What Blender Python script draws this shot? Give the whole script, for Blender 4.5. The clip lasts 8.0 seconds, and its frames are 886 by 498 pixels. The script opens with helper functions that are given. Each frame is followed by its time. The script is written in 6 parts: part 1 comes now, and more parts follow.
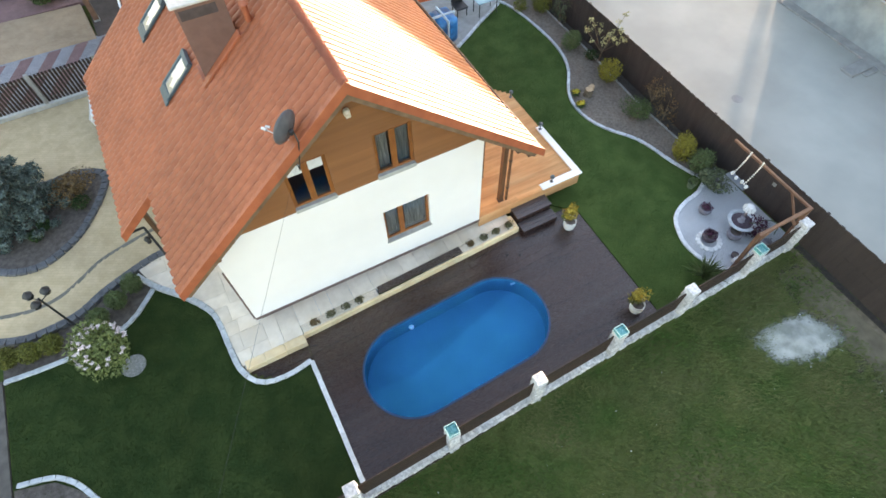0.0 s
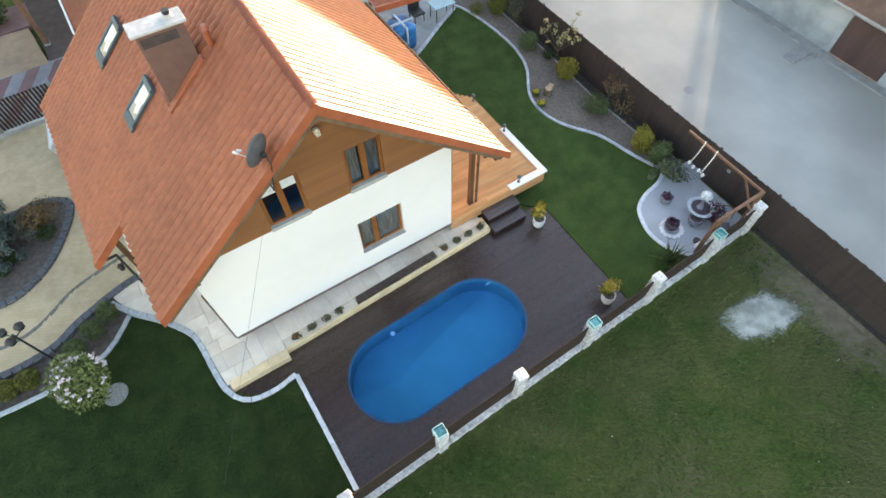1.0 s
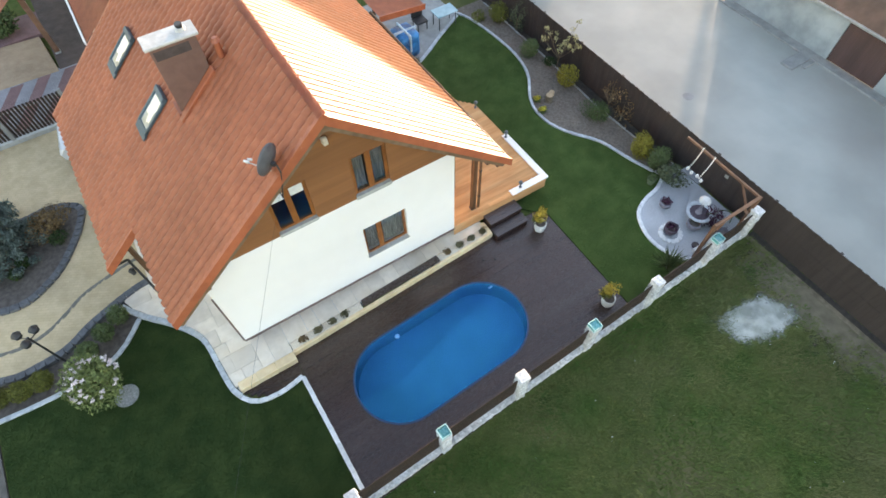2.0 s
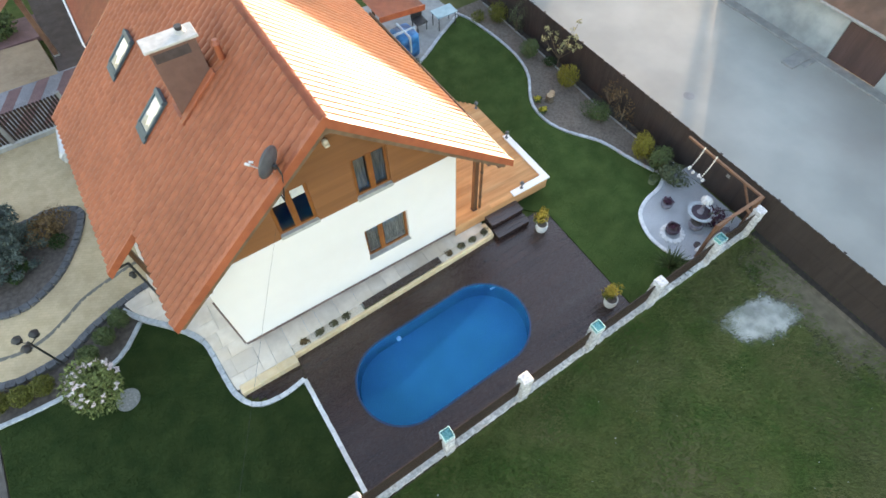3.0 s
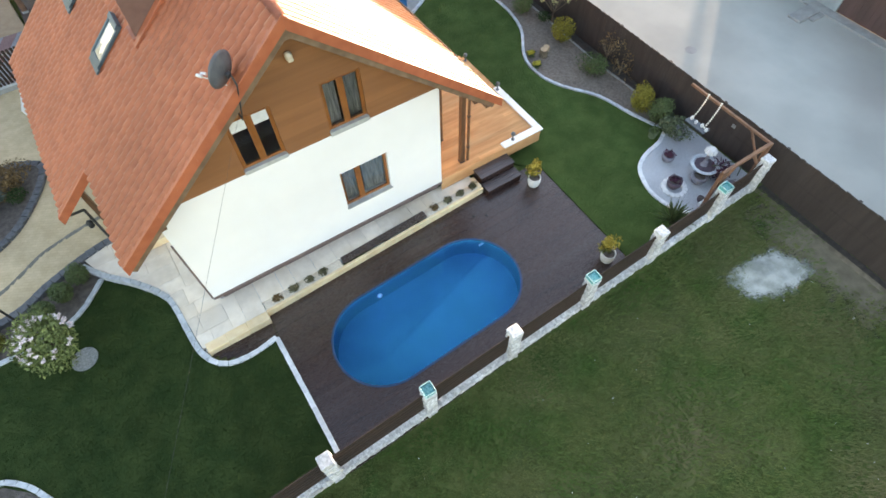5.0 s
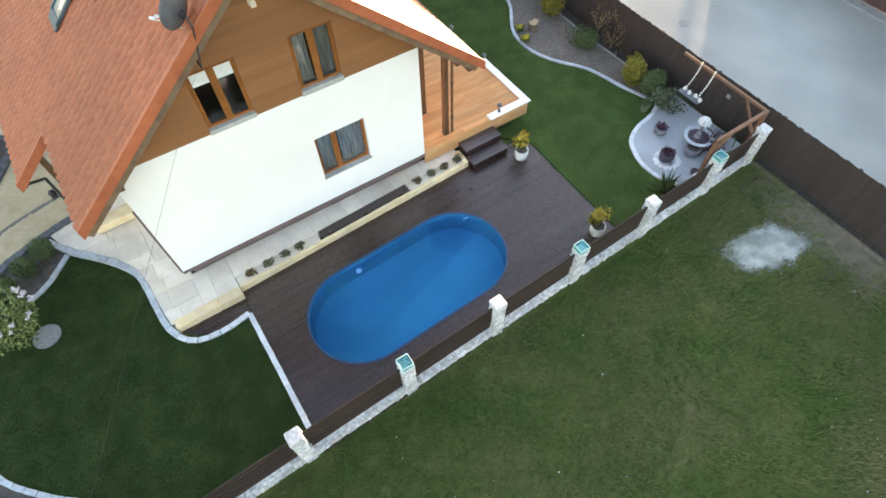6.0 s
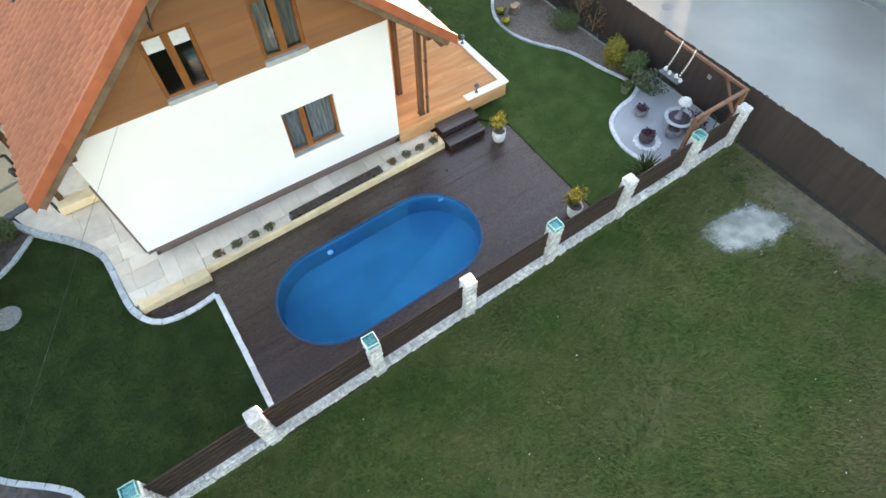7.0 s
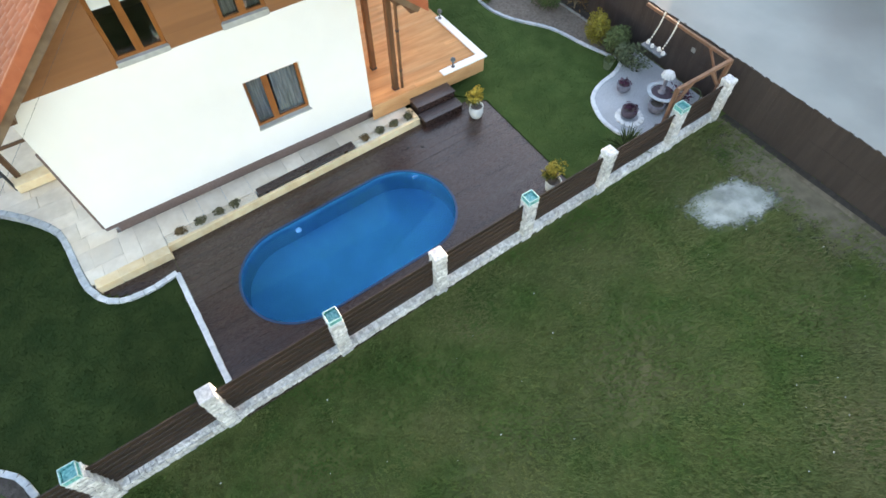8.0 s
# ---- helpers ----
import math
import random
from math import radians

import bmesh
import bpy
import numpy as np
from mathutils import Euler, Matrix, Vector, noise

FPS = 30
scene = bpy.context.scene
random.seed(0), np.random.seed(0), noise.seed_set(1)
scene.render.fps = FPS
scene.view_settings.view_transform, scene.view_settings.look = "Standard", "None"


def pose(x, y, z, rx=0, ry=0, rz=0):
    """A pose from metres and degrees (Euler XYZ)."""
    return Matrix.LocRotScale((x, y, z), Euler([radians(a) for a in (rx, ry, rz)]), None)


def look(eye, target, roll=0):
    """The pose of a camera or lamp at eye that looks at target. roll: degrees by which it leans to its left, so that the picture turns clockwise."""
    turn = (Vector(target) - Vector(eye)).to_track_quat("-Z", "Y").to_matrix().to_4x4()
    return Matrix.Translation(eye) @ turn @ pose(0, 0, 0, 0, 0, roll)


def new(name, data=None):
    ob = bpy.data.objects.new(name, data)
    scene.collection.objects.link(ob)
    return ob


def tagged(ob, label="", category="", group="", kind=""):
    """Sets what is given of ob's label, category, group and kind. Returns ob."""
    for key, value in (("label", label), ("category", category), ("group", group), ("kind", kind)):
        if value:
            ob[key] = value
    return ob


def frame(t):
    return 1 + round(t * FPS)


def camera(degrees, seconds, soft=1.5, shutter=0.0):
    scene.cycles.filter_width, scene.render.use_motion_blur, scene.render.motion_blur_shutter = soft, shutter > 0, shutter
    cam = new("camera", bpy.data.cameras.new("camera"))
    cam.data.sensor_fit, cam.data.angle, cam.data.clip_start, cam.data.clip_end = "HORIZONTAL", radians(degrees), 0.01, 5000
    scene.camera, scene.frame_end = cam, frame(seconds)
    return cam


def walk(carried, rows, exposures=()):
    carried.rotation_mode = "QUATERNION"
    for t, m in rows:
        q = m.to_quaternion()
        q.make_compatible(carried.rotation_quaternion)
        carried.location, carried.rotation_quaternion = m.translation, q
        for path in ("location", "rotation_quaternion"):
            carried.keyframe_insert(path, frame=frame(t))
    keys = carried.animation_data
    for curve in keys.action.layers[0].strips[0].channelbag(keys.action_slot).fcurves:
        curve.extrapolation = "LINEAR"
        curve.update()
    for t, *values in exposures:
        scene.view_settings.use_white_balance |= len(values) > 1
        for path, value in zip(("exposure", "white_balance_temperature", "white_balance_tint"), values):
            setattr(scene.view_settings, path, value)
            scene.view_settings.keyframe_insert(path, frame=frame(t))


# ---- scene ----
cam = camera(78.2, 8.0, soft=1.6)
METRES, EYE, TILT, LEAN, TURN = 8.0, 1.5, 0.0, 0.0, 0.0
PATH = [
    (0, (1.932, -8.92, 14.797), (2.404, -7.952, 13.112), -1.9),
    (0.1, (2.063, -8.797, 14.771), (2.584, -7.868, 13.078), -2.2),
    (0.2, (2.045, -8.806, 14.730), (2.578, -7.876, 13.041), -2.1),
    (0.3, (2.000, -8.804, 14.745), (2.548, -7.878, 13.059), -1.9),
    (0.5, (1.916, -8.773, 14.885), (2.476, -7.857, 13.198), -1.6),
    (1, (1.845, -8.88, 15.241), (2.404, -7.97, 13.55), -1.2),
    (1.5, (1.776, -9.021, 15.593), (2.334, -8.101, 13.907), -1.4),
    (3, (1.716, -8.891, 15.567), (2.275, -7.971, 13.881), -1.8),
    (3.5, (1.698, -8.956, 15.344), (2.256, -8.035, 13.659), -1.9),
    (4, (1.654, -9.153, 14.838), (2.21, -8.231, 13.152), -1.9),
    (4.5, (1.694, -9.407, 14.262), (2.253, -8.485, 12.577), -1.8),
    (6, (1.945, -10.164, 12.578), (2.517, -9.236, 10.9), -1.7),
    (6.5, (2.132, -10.481, 12.223), (2.713, -9.558, 10.547), -1.2),
    (7, (2.344, -10.79, 11.941), (2.926, -9.861, 10.268), -1.4),
    (7.5, (2.567, -11.092, 11.535), (3.155, -10.164, 9.864), -1.2),
    (8, (2.762, -11.345, 11.062), (3.354, -10.415, 9.393), -1.3),
]
walk(cam, [(t, look(eye, target, roll)) for t, eye, target, roll in PATH], exposures=[(0.0, 3.0, 8250, 22.5), (1.0, 2.92, 8250, 22.5), (4.5, 2.98, 8250, 22.5), (6.0, 3.05, 8250, 22.5), (8.0, 3.07, 8250, 22.5)])

# ---- world, sun, exposure ----
SUN_AZ, SUN_EL = math.atan2(0.6, 0.8), radians(1.45)
world = bpy.data.worlds.new("sky")
scene.world = world
world.use_nodes = True
wn = world.node_tree.nodes
sky = wn.new("ShaderNodeTexSky")
sky.sky_type, sky.sun_disc = "NISHITA", False
sky.sun_elevation, sky.sun_rotation = radians(6.5), radians(90) - SUN_AZ
sky.air_density, sky.dust_density, sky.ozone_density = 1.0, 0.6, 1.5
wn["Background"].inputs["Strength"].default_value = 0.15
world.node_tree.links.new(sky.outputs["Color"], wn["Background"].inputs["Color"])
sun = new("sun", bpy.data.lights.new("sun", "SUN"))
sun.data.energy, sun.data.angle, sun.data.color = 2.6, radians(1.3), (1.0, 0.89, 0.74)
sun.matrix_world = look((60 * math.cos(SUN_AZ), 60 * math.sin(SUN_AZ), 60 * math.tan(SUN_EL)), (0, 0, 0))

# ---- materials ----
def surf(name, c1, c2, scale=6.0, rough=0.7, bump=0.3, fine=60.0, big=0.4, vary=0.12, metal=0.0, spec=0.5, coat=0.0, island=False, stretch=(1, 1, 1), c3=None):
    """Two-tone surface: a middling noise between two colours, a broad one for weather, a fine one for relief, and a change from piece to piece."""
    m = bpy.data.materials.new(name)
    m.use_nodes = True
    n, l = m.node_tree.nodes, m.node_tree.links
    p = n["Principled BSDF"]
    geo = n.new("ShaderNodeNewGeometry")
    mp = n.new("ShaderNodeMapping")
    mp.inputs["Scale"].default_value = stretch
    l.new(geo.outputs["Position"], mp.inputs["Vector"])

    def noise_at(sc, detail=4.0):
        t = n.new("ShaderNodeTexNoise")
        t.inputs["Scale"].default_value, t.inputs["Detail"].default_value = sc, detail
        l.new(mp.outputs["Vector"], t.inputs["Vector"])
        return t.outputs["Fac"]

    def ramp(src, lo, hi):
        r = n.new("ShaderNodeMapRange")
        r.inputs["From Min"].default_value, r.inputs["From Max"].default_value = lo, hi
        l.new(src, r.inputs["Value"])
        return r.outputs["Result"]

    def mix(fac, a, b):
        x = n.new("ShaderNodeMix")
        x.data_type = "RGBA"
        for key, v in ((0, fac), (6, a), (7, b)):
            if isinstance(v, tuple):
                x.inputs[key].default_value = (*v, 1)
            else:
                l.new(v, x.inputs[key])
        return x.outputs[2]

    col = mix(ramp(noise_at(scale), 0.35, 0.65), c1, c2)
    if c3:
        col = mix(ramp(noise_at(scale * 0.23, 6.0), 0.5, 0.72), col, c3)
    hsv = n.new("ShaderNodeHueSaturation")
    l.new(col, hsv.inputs["Color"])
    val = ramp(noise_at(big, 5.0), 0.3, 0.7)
    mul = n.new("ShaderNodeMath")
    mul.operation = "MULTIPLY_ADD"
    l.new(val, mul.inputs[0])
    mul.inputs[1].default_value, mul.inputs[2].default_value = 0.3, 0.85
    rnd = geo.outputs["Random Per Island"] if island else n.new("ShaderNodeObjectInfo").outputs["Random"]
    ad = n.new("ShaderNodeMath")
    ad.operation = "MULTIPLY_ADD"
    l.new(rnd, ad.inputs[0])
    ad.inputs[1].default_value, ad.inputs[2].default_value = 2 * vary, 1 - vary
    tot = n.new("ShaderNodeMath")
    tot.operation = "MULTIPLY"
    l.new(mul.outputs[0], tot.inputs[0])
    l.new(ad.outputs[0], tot.inputs[1])
    l.new(tot.outputs[0], hsv.inputs["Value"])
    l.new(hsv.outputs["Color"], p.inputs["Base Color"])
    fine_n = noise_at(fine, 3.0)
    rr = n.new("ShaderNodeMath")
    rr.operation = "MULTIPLY_ADD"
    l.new(fine_n, rr.inputs[0])
    rr.inputs[1].default_value, rr.inputs[2].default_value = 0.25, max(0.02, rough - 0.12)
    l.new(rr.outputs[0], p.inputs["Roughness"])
    if bump:
        b = n.new("ShaderNodeBump")
        b.inputs["Strength"].default_value, b.inputs["Distance"].default_value = bump, 0.02
        l.new(fine_n, b.inputs["Height"])
        l.new(b.outputs["Normal"], p.inputs["Normal"])
    p.inputs["Metallic"].default_value, p.inputs["Specular IOR Level"].default_value = metal, spec
    p.inputs["Coat Weight"].default_value, p.inputs["Coat Roughness"].default_value = coat, 0.3
    return m


def brick_surf(name, c1, c2, joint, w, h, rough=0.85, turn=0.0):
    """Small pavers, too fine to lay one by one."""
    m = surf(name, c1, c2, 3.0, rough, 0.2)
    n, l = m.node_tree.nodes, m.node_tree.links
    bt = n.new("ShaderNodeTexBrick")
    geo, mp = n.new("ShaderNodeNewGeometry"), n.new("ShaderNodeMapping")
    mp.inputs["Rotation"].default_value = (0, 0, turn)
    l.new(geo.outputs["Position"], mp.inputs["Vector"])
    l.new(mp.outputs["Vector"], bt.inputs["Vector"])
    for k, v in (("Scale", 1.0), ("Brick Width", w), ("Row Height", h), ("Mortar Size", 0.008), ("Bias", 0.0)):
        bt.inputs[k].default_value = v
    bt.inputs["Color1"].default_value = (1, 1, 1, 1)
    bt.inputs["Color2"].default_value = (0.92, 0.92, 0.92, 1)
    bt.inputs["Mortar"].default_value = (*joint, 1)
    x = n.new("ShaderNodeMix")
    x.data_type, x.blend_type = "RGBA", "MULTIPLY"
    x.inputs[0].default_value = 1.0
    p = n["Principled BSDF"]
    l.new(p.inputs["Base Color"].links[0].from_socket, x.inputs[6])
    l.new(bt.outputs["Color"], x.inputs[7])
    l.new(x.outputs[2], p.inputs["Base Color"])
    return m


def glass_mat(name, color, rough=0.02, ior=1.45, spec=0.5, tint=(1, 1, 1)):
    m = bpy.data.materials.new(name)
    m.use_nodes = True
    p = m.node_tree.nodes["Principled BSDF"]
    p.inputs["Base Color"].default_value = (*color, 1)
    p.inputs["Roughness"].default_value, p.inputs["IOR"].default_value = rough, ior
    p.inputs["Transmission Weight"].default_value = 1.0
    p.inputs["Specular IOR Level"].default_value = spec
    p.inputs["Specular Tint"].default_value = (*tint, 1)
    return m


M = {
    "meadow": surf("meadow", (0.054, 0.098, 0.025), (0.118, 0.136, 0.045), 1.1, 0.9, 0.9, 45, 0.35, 0.0, spec=0.08, c3=(0.16, 0.14, 0.07)),
    "lawn": surf("lawn", (0.023, 0.045, 0.0135), (0.039, 0.062, 0.019), 1.6, 0.9, 0.8, 60, 0.6, 0.0, spec=0.08),
    "blade": surf("meadow_blade", (0.072, 0.138, 0.034), (0.160, 0.180, 0.066), 0.8, 0.8, 0.0, 60, 0.22, 0.18, spec=0.08, island=True, c3=(0.20, 0.175, 0.09)),
    "lawn_blade": surf("lawn_blade", (0.023, 0.050, 0.0125), (0.043, 0.072, 0.020), 1.4, 0.8, 0.0, 60, 0.35, 0.25, spec=0.08, island=True),
    "concrete": surf("yard_concrete", (0.315, 0.325, 0.300), (0.37, 0.375, 0.345), 0.5, 0.85, 0.15, 40, 0.15, 0.05, c3=(0.285, 0.27, 0.245)),
    # right lawn: the same grass, with its brighter light put into the colour
    "lawn_lit": surf("lit_lawn", (0.040, 0.076, 0.021), (0.064, 0.102, 0.030), 1.6, 0.9, 0.8, 60, 0.6, 0.0, spec=0.08),
    "lawn_lit_blade": surf("lit_lawn_blade", (0.048, 0.094, 0.025), (0.080, 0.128, 0.037), 1.4, 0.8, 0.0, 60, 0.35, 0.25, spec=0.08, island=True),
    "kerb": surf("kerb_concrete", (0.44, 0.475, 0.50), (0.58, 0.615, 0.64), 9, 0.9, 0.6, 90, 0.8, 0.10),
    "white_kerb": surf("white_kerb", (0.66, 0.675, 0.69), (0.80, 0.81, 0.82), 9, 0.85, 0.5, 90, 0.8, 0.10),
    "dark_kerb": surf("dark_kerb", (0.095, 0.10, 0.11), (0.145, 0.15, 0.16), 8, 0.9, 0.4, 90, 0.6, 0.12),
    "slab": surf("sandstone_slab", (0.78, 0.67, 0.55), (0.88, 0.77, 0.65), 3.5, 0.85, 0.4, 50, 0.7, 0.10, c3=(0.74, 0.61, 0.47)),
    "sand_stone": surf("yellow_sandstone", (0.85, 0.615, 0.36), (0.92, 0.725, 0.475), 5, 0.85, 0.5, 40, 0.8, 0.10),
    "gravel": surf("white_gravel", (0.36, 0.375, 0.40), (0.53, 0.55, 0.575), 30, 0.95, 1.0, 60, 0.8, 0.0),
    "cream_pebble": surf("cream_pebble", (0.70, 0.60, 0.49), (0.90, 0.79, 0.66), 26, 0.9, 1.0, 60, 0.8, 0.0),
    "pebble": surf("white_pebble", (0.6, 0.6, 0.58), (0.78, 0.78, 0.76), 30, 0.8, 0.4, 60, 0.8, 0.2, island=True),
    # treads: deck colour lightened to stand in for reflected sky light
    "tread_lit": surf("lightened_deck_board", (0.060, 0.042, 0.042), (0.085, 0.060, 0.058), 3, 0.30, 0.15, 40, 0.4, 0.05, spec=0.7, stretch=(0.25, 3, 1)),
    "deck": surf("dark_deck_board", (0.032, 0.0155, 0.0125), (0.048, 0.0235, 0.0185), 3, 0.27, 0.15, 40, 0.5, 0.05, spec=0.7, stretch=(0.25, 3, 1), c3=(0.058, 0.038, 0.033)),
    "fence_board": surf("brown_fence_board", (0.019, 0.0095, 0.006), (0.038, 0.019, 0.0115), 4, 0.65, 0.3, 60, 0.7, 0.2, stretch=(0.3, 0.3, 4)),
    "hoarding": surf("dark_brown_board", (0.037, 0.0265, 0.024), (0.048, 0.035, 0.0315), 3, 0.75, 0.25, 60, 0.3, 0.06, stretch=(2, 2, 0.3)),
    "white_stone": surf("split_white_stone", (0.44, 0.445, 0.455), (0.70, 0.70, 0.705), 14, 0.85, 1.0, 40, 1.0, 0.22),
    "plaster": surf("white_plaster", (0.905, 0.885, 0.87), (0.92, 0.90, 0.885), 2, 0.85, 0.12, 120, 0.08, 0.0),
    "siding": surf("golden_brown_siding", (0.262, 0.102, 0.038), (0.284, 0.114, 0.043), 2.5, 0.6, 0.15, 60, 0.6, 0.06, stretch=(0.3, 1, 4)),
    "plinth": surf("brown_plinth", (0.16, 0.108, 0.098), (0.21, 0.145, 0.132), 20, 0.9, 0.6, 80, 0.6, 0.0),
    "tile": surf("terracotta_tile", (0.37, 0.106, 0.048), (0.45, 0.136, 0.064), 4, 0.5, 0.2, 70, 0.4, 0.03, spec=0.35),
    "tile_rest": surf("terracotta_tile_far", (0.37, 0.106, 0.048), (0.45, 0.136, 0.064), 4, 0.5, 0.2, 70, 0.4, 0.03, spec=0.35, island=True),
    "verge": surf("terracotta_verge", (0.40, 0.105, 0.050), (0.46, 0.130, 0.062), 4, 0.45, 0.12, 60, 0.5, 0.08),
    "timber": surf("brown_timber", (0.10, 0.045, 0.022), (0.16, 0.075, 0.035), 4, 0.6, 0.3, 60, 0.6, 0.12, stretch=(2, 2, 0.4)),
    "soffit": surf("grey_brown_soffit", (0.17, 0.105, 0.066), (0.24, 0.16, 0.105), 4, 0.75, 0.3, 60, 0.6, 0.1),
    "pine": surf("orange_pine_board", (0.55, 0.26, 0.115), (0.65, 0.34, 0.16), 3, 0.8, 0.2, 60, 0.5, 0.10, spec=0.12, stretch=(0.35, 2.5, 1), c3=(0.60, 0.36, 0.19)),
    "oak": surf("golden_oak_window_wood", (0.26, 0.088, 0.022), (0.33, 0.115, 0.030), 5, 0.45, 0.15, 60, 0.6, 0.06),
    "pergola": surf("red_brown_pergola_wood", (0.155, 0.075, 0.046), (0.215, 0.108, 0.066), 5, 0.65, 0.3, 60, 0.8, 0.12),
    "sill": surf("grey_sill", (0.36, 0.365, 0.35), (0.45, 0.455, 0.44), 6, 0.6, 0.1, 60, 0.6, 0.05),
    "blind": surf("white_blind", (0.72, 0.74, 0.74), (0.78, 0.80, 0.80), 10, 0.8, 0.1, 60, 0.6, 0.04),
    # upright streaks paint bright and dark folds into the cloth colour
    "curtain": surf("net_curtain", (0.34, 0.39, 0.44), (0.80, 0.84, 0.87), 5, 0.9, 0.2, 60, 0.6, 0.05, stretch=(4, 1, 0.35)),
    "room": surf("dim_room", (0.16, 0.14, 0.12), (0.22, 0.19, 0.17), 2, 0.9, 0.1),
    "chimney": surf("brown_chimney_brick", (0.185, 0.100, 0.078), (0.215, 0.118, 0.092), 5, 0.8, 0.2, 60, 0.4, 0.1),
    "slot": surf("dark_vent_slot", (0.075, 0.055, 0.052), (0.10, 0.075, 0.07), 9, 0.8, 0.2),
    "cap": surf("chimney_cap", (0.50, 0.48, 0.45), (0.62, 0.60, 0.57), 6, 0.85, 0.4, 60, 1.0, 0.05),
    "flashing": surf("red_flashing", (0.40, 0.112, 0.055), (0.46, 0.135, 0.065), 6, 0.5, 0.1, 60, 1.0, 0.05),
    "grey_metal": surf("blue_grey_metal", (0.09, 0.11, 0.13), (0.13, 0.15, 0.17), 6, 0.4, 0.1, 60, 1.0, 0.05, metal=0.4),
    "dish": surf("grey_dish", (0.085, 0.09, 0.10), (0.125, 0.13, 0.14), 6, 0.45, 0.1, 60, 1.0, 0.05),
    "chrome": surf("pale_metal", (0.5, 0.5, 0.5), (0.6, 0.6, 0.6), 6, 0.35, 0.1, 60, 1.0, 0.05, metal=0.8),
    "black": surf("black_metal", (0.018, 0.018, 0.02), (0.035, 0.035, 0.037), 6, 0.5, 0.1, 60, 1.0, 0.05),
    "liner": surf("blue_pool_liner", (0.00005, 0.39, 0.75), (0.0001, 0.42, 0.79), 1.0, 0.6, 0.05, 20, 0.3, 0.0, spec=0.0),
    # pool wall: the liner's blue darkened to paint in the wall's shade
    "liner_shaded": surf("blue_pool_liner_shaded", (0.0001, 0.25, 0.48), (0.0002, 0.28, 0.52), 1.0, 0.6, 0.05, 20, 0.3, 0.0, spec=0.02),
    "rim": surf("blue_pool_rim", (0.001, 0.05, 0.13), (0.002, 0.06, 0.16), 4, 0.6, 0.05, 20, 0.6, 0.0),
    "float": surf("pale_blue_plastic", (0.07, 0.36, 0.72), (0.10, 0.42, 0.78), 4, 0.4, 0.05),
    "soil": surf("dark_soil", (0.085, 0.070, 0.062), (0.14, 0.118, 0.103), 7, 0.95, 1.0, 40, 0.6, 0.0),
    "dark_earth": surf("dark_earth", (0.038, 0.031, 0.026), (0.062, 0.05, 0.042), 7, 0.95, 0.8),
    "leaf_dull": surf("dull_olive_leaf", (0.095, 0.090, 0.050), (0.165, 0.150, 0.090), 9, 0.8, 0.0, 60, 2.0, 0.3, island=True, spec=0.1),
    "mulch": surf("grey_brown_mulch", (0.135, 0.108, 0.088), (0.215, 0.175, 0.143), 12, 0.95, 1.0, 40, 0.6, 0.0),
    "sand": surf("pale_sand", (0.25, 0.265, 0.23), (0.46, 0.465, 0.43), 2.2, 0.95, 0.9, 25, 0.9, 0.0, c3=(0.20, 0.22, 0.16)),
    "paver": brick_surf("yellow_pavers", (0.47, 0.355, 0.215), (0.54, 0.415, 0.26), (0.87, 0.87, 0.85), 0.2, 0.1, turn=0.5),
    "disc_gravel": surf("disc_gravel", (0.20, 0.205, 0.20), (0.34, 0.345, 0.33), 16, 0.95, 1.0, 50, 2.0, 0.0),
    "pink_paver": brick_surf("pink_pavers", (0.19, 0.105, 0.105), (0.235, 0.13, 0.13), (0.7, 0.7, 0.7), 0.2, 0.1),
    "grey_paver": brick_surf("grey_pavers", (0.20, 0.20, 0.22), (0.255, 0.255, 0.275), (0.7, 0.7, 0.7), 0.2, 0.1),
    "sandy_paver": brick_surf("sandy_pavers", (0.36, 0.25, 0.165), (0.42, 0.30, 0.20), (0.85, 0.85, 0.83), 0.2, 0.1, turn=0.5),
    "dark_yard": surf("dark_yard_paving", (0.060, 0.043, 0.038), (0.085, 0.062, 0.055), 3, 0.9, 0.4),
    "path": surf("grey_path", (0.095, 0.084, 0.075), (0.15, 0.135, 0.12), 3, 0.9, 0.4),
    "patio_slab": surf("grey_patio", (0.25, 0.255, 0.25), (0.33, 0.335, 0.33), 3, 0.9, 0.4),
    "pot": surf("white_pot", (0.62, 0.62, 0.60), (0.74, 0.74, 0.72), 9, 0.6, 0.5, 30, 1.0, 0.03),
    "lamp_body": surf("cream_lamp_plastic", (0.62, 0.52, 0.40), (0.72, 0.62, 0.50), 9, 0.5, 0.1),
    "urn": surf("dark_ceramic_urn", (0.05, 0.035, 0.05), (0.10, 0.065, 0.085), 8, 0.45, 0.3),
    "urn_grey": surf("grey_stone_urn", (0.16, 0.15, 0.18), (0.24, 0.23, 0.26), 8, 0.7, 0.4),
    "basin": surf("pale_basin_stone", (0.46, 0.51, 0.56), (0.60, 0.65, 0.69), 8, 0.8, 0.5),
    "shell": surf("white_shell_stone", (0.68, 0.68, 0.68), (0.78, 0.78, 0.78), 8, 0.7, 0.2),
    "rope": surf("white_rope", (0.66, 0.64, 0.58), (0.78, 0.76, 0.70), 40, 0.9, 0.4),
    "bark": surf("bark", (0.10, 0.075, 0.05), (0.17, 0.13, 0.09), 12, 0.9, 0.9, 40, 1.0, 0.1),
    "cut_wood": surf("cut_log_end", (0.42, 0.28, 0.17), (0.52, 0.36, 0.22), 12, 0.8, 0.4),
    "glass": glass_mat("window_glass", (0.92, 0.95, 0.95)),
    "sky_reflection": surf("skylight_white_reflection", (0.62, 0.68, 0.72), (0.76, 0.80, 0.83), 3, 0.14, 0.0, spec=1.0, coat=1.0),
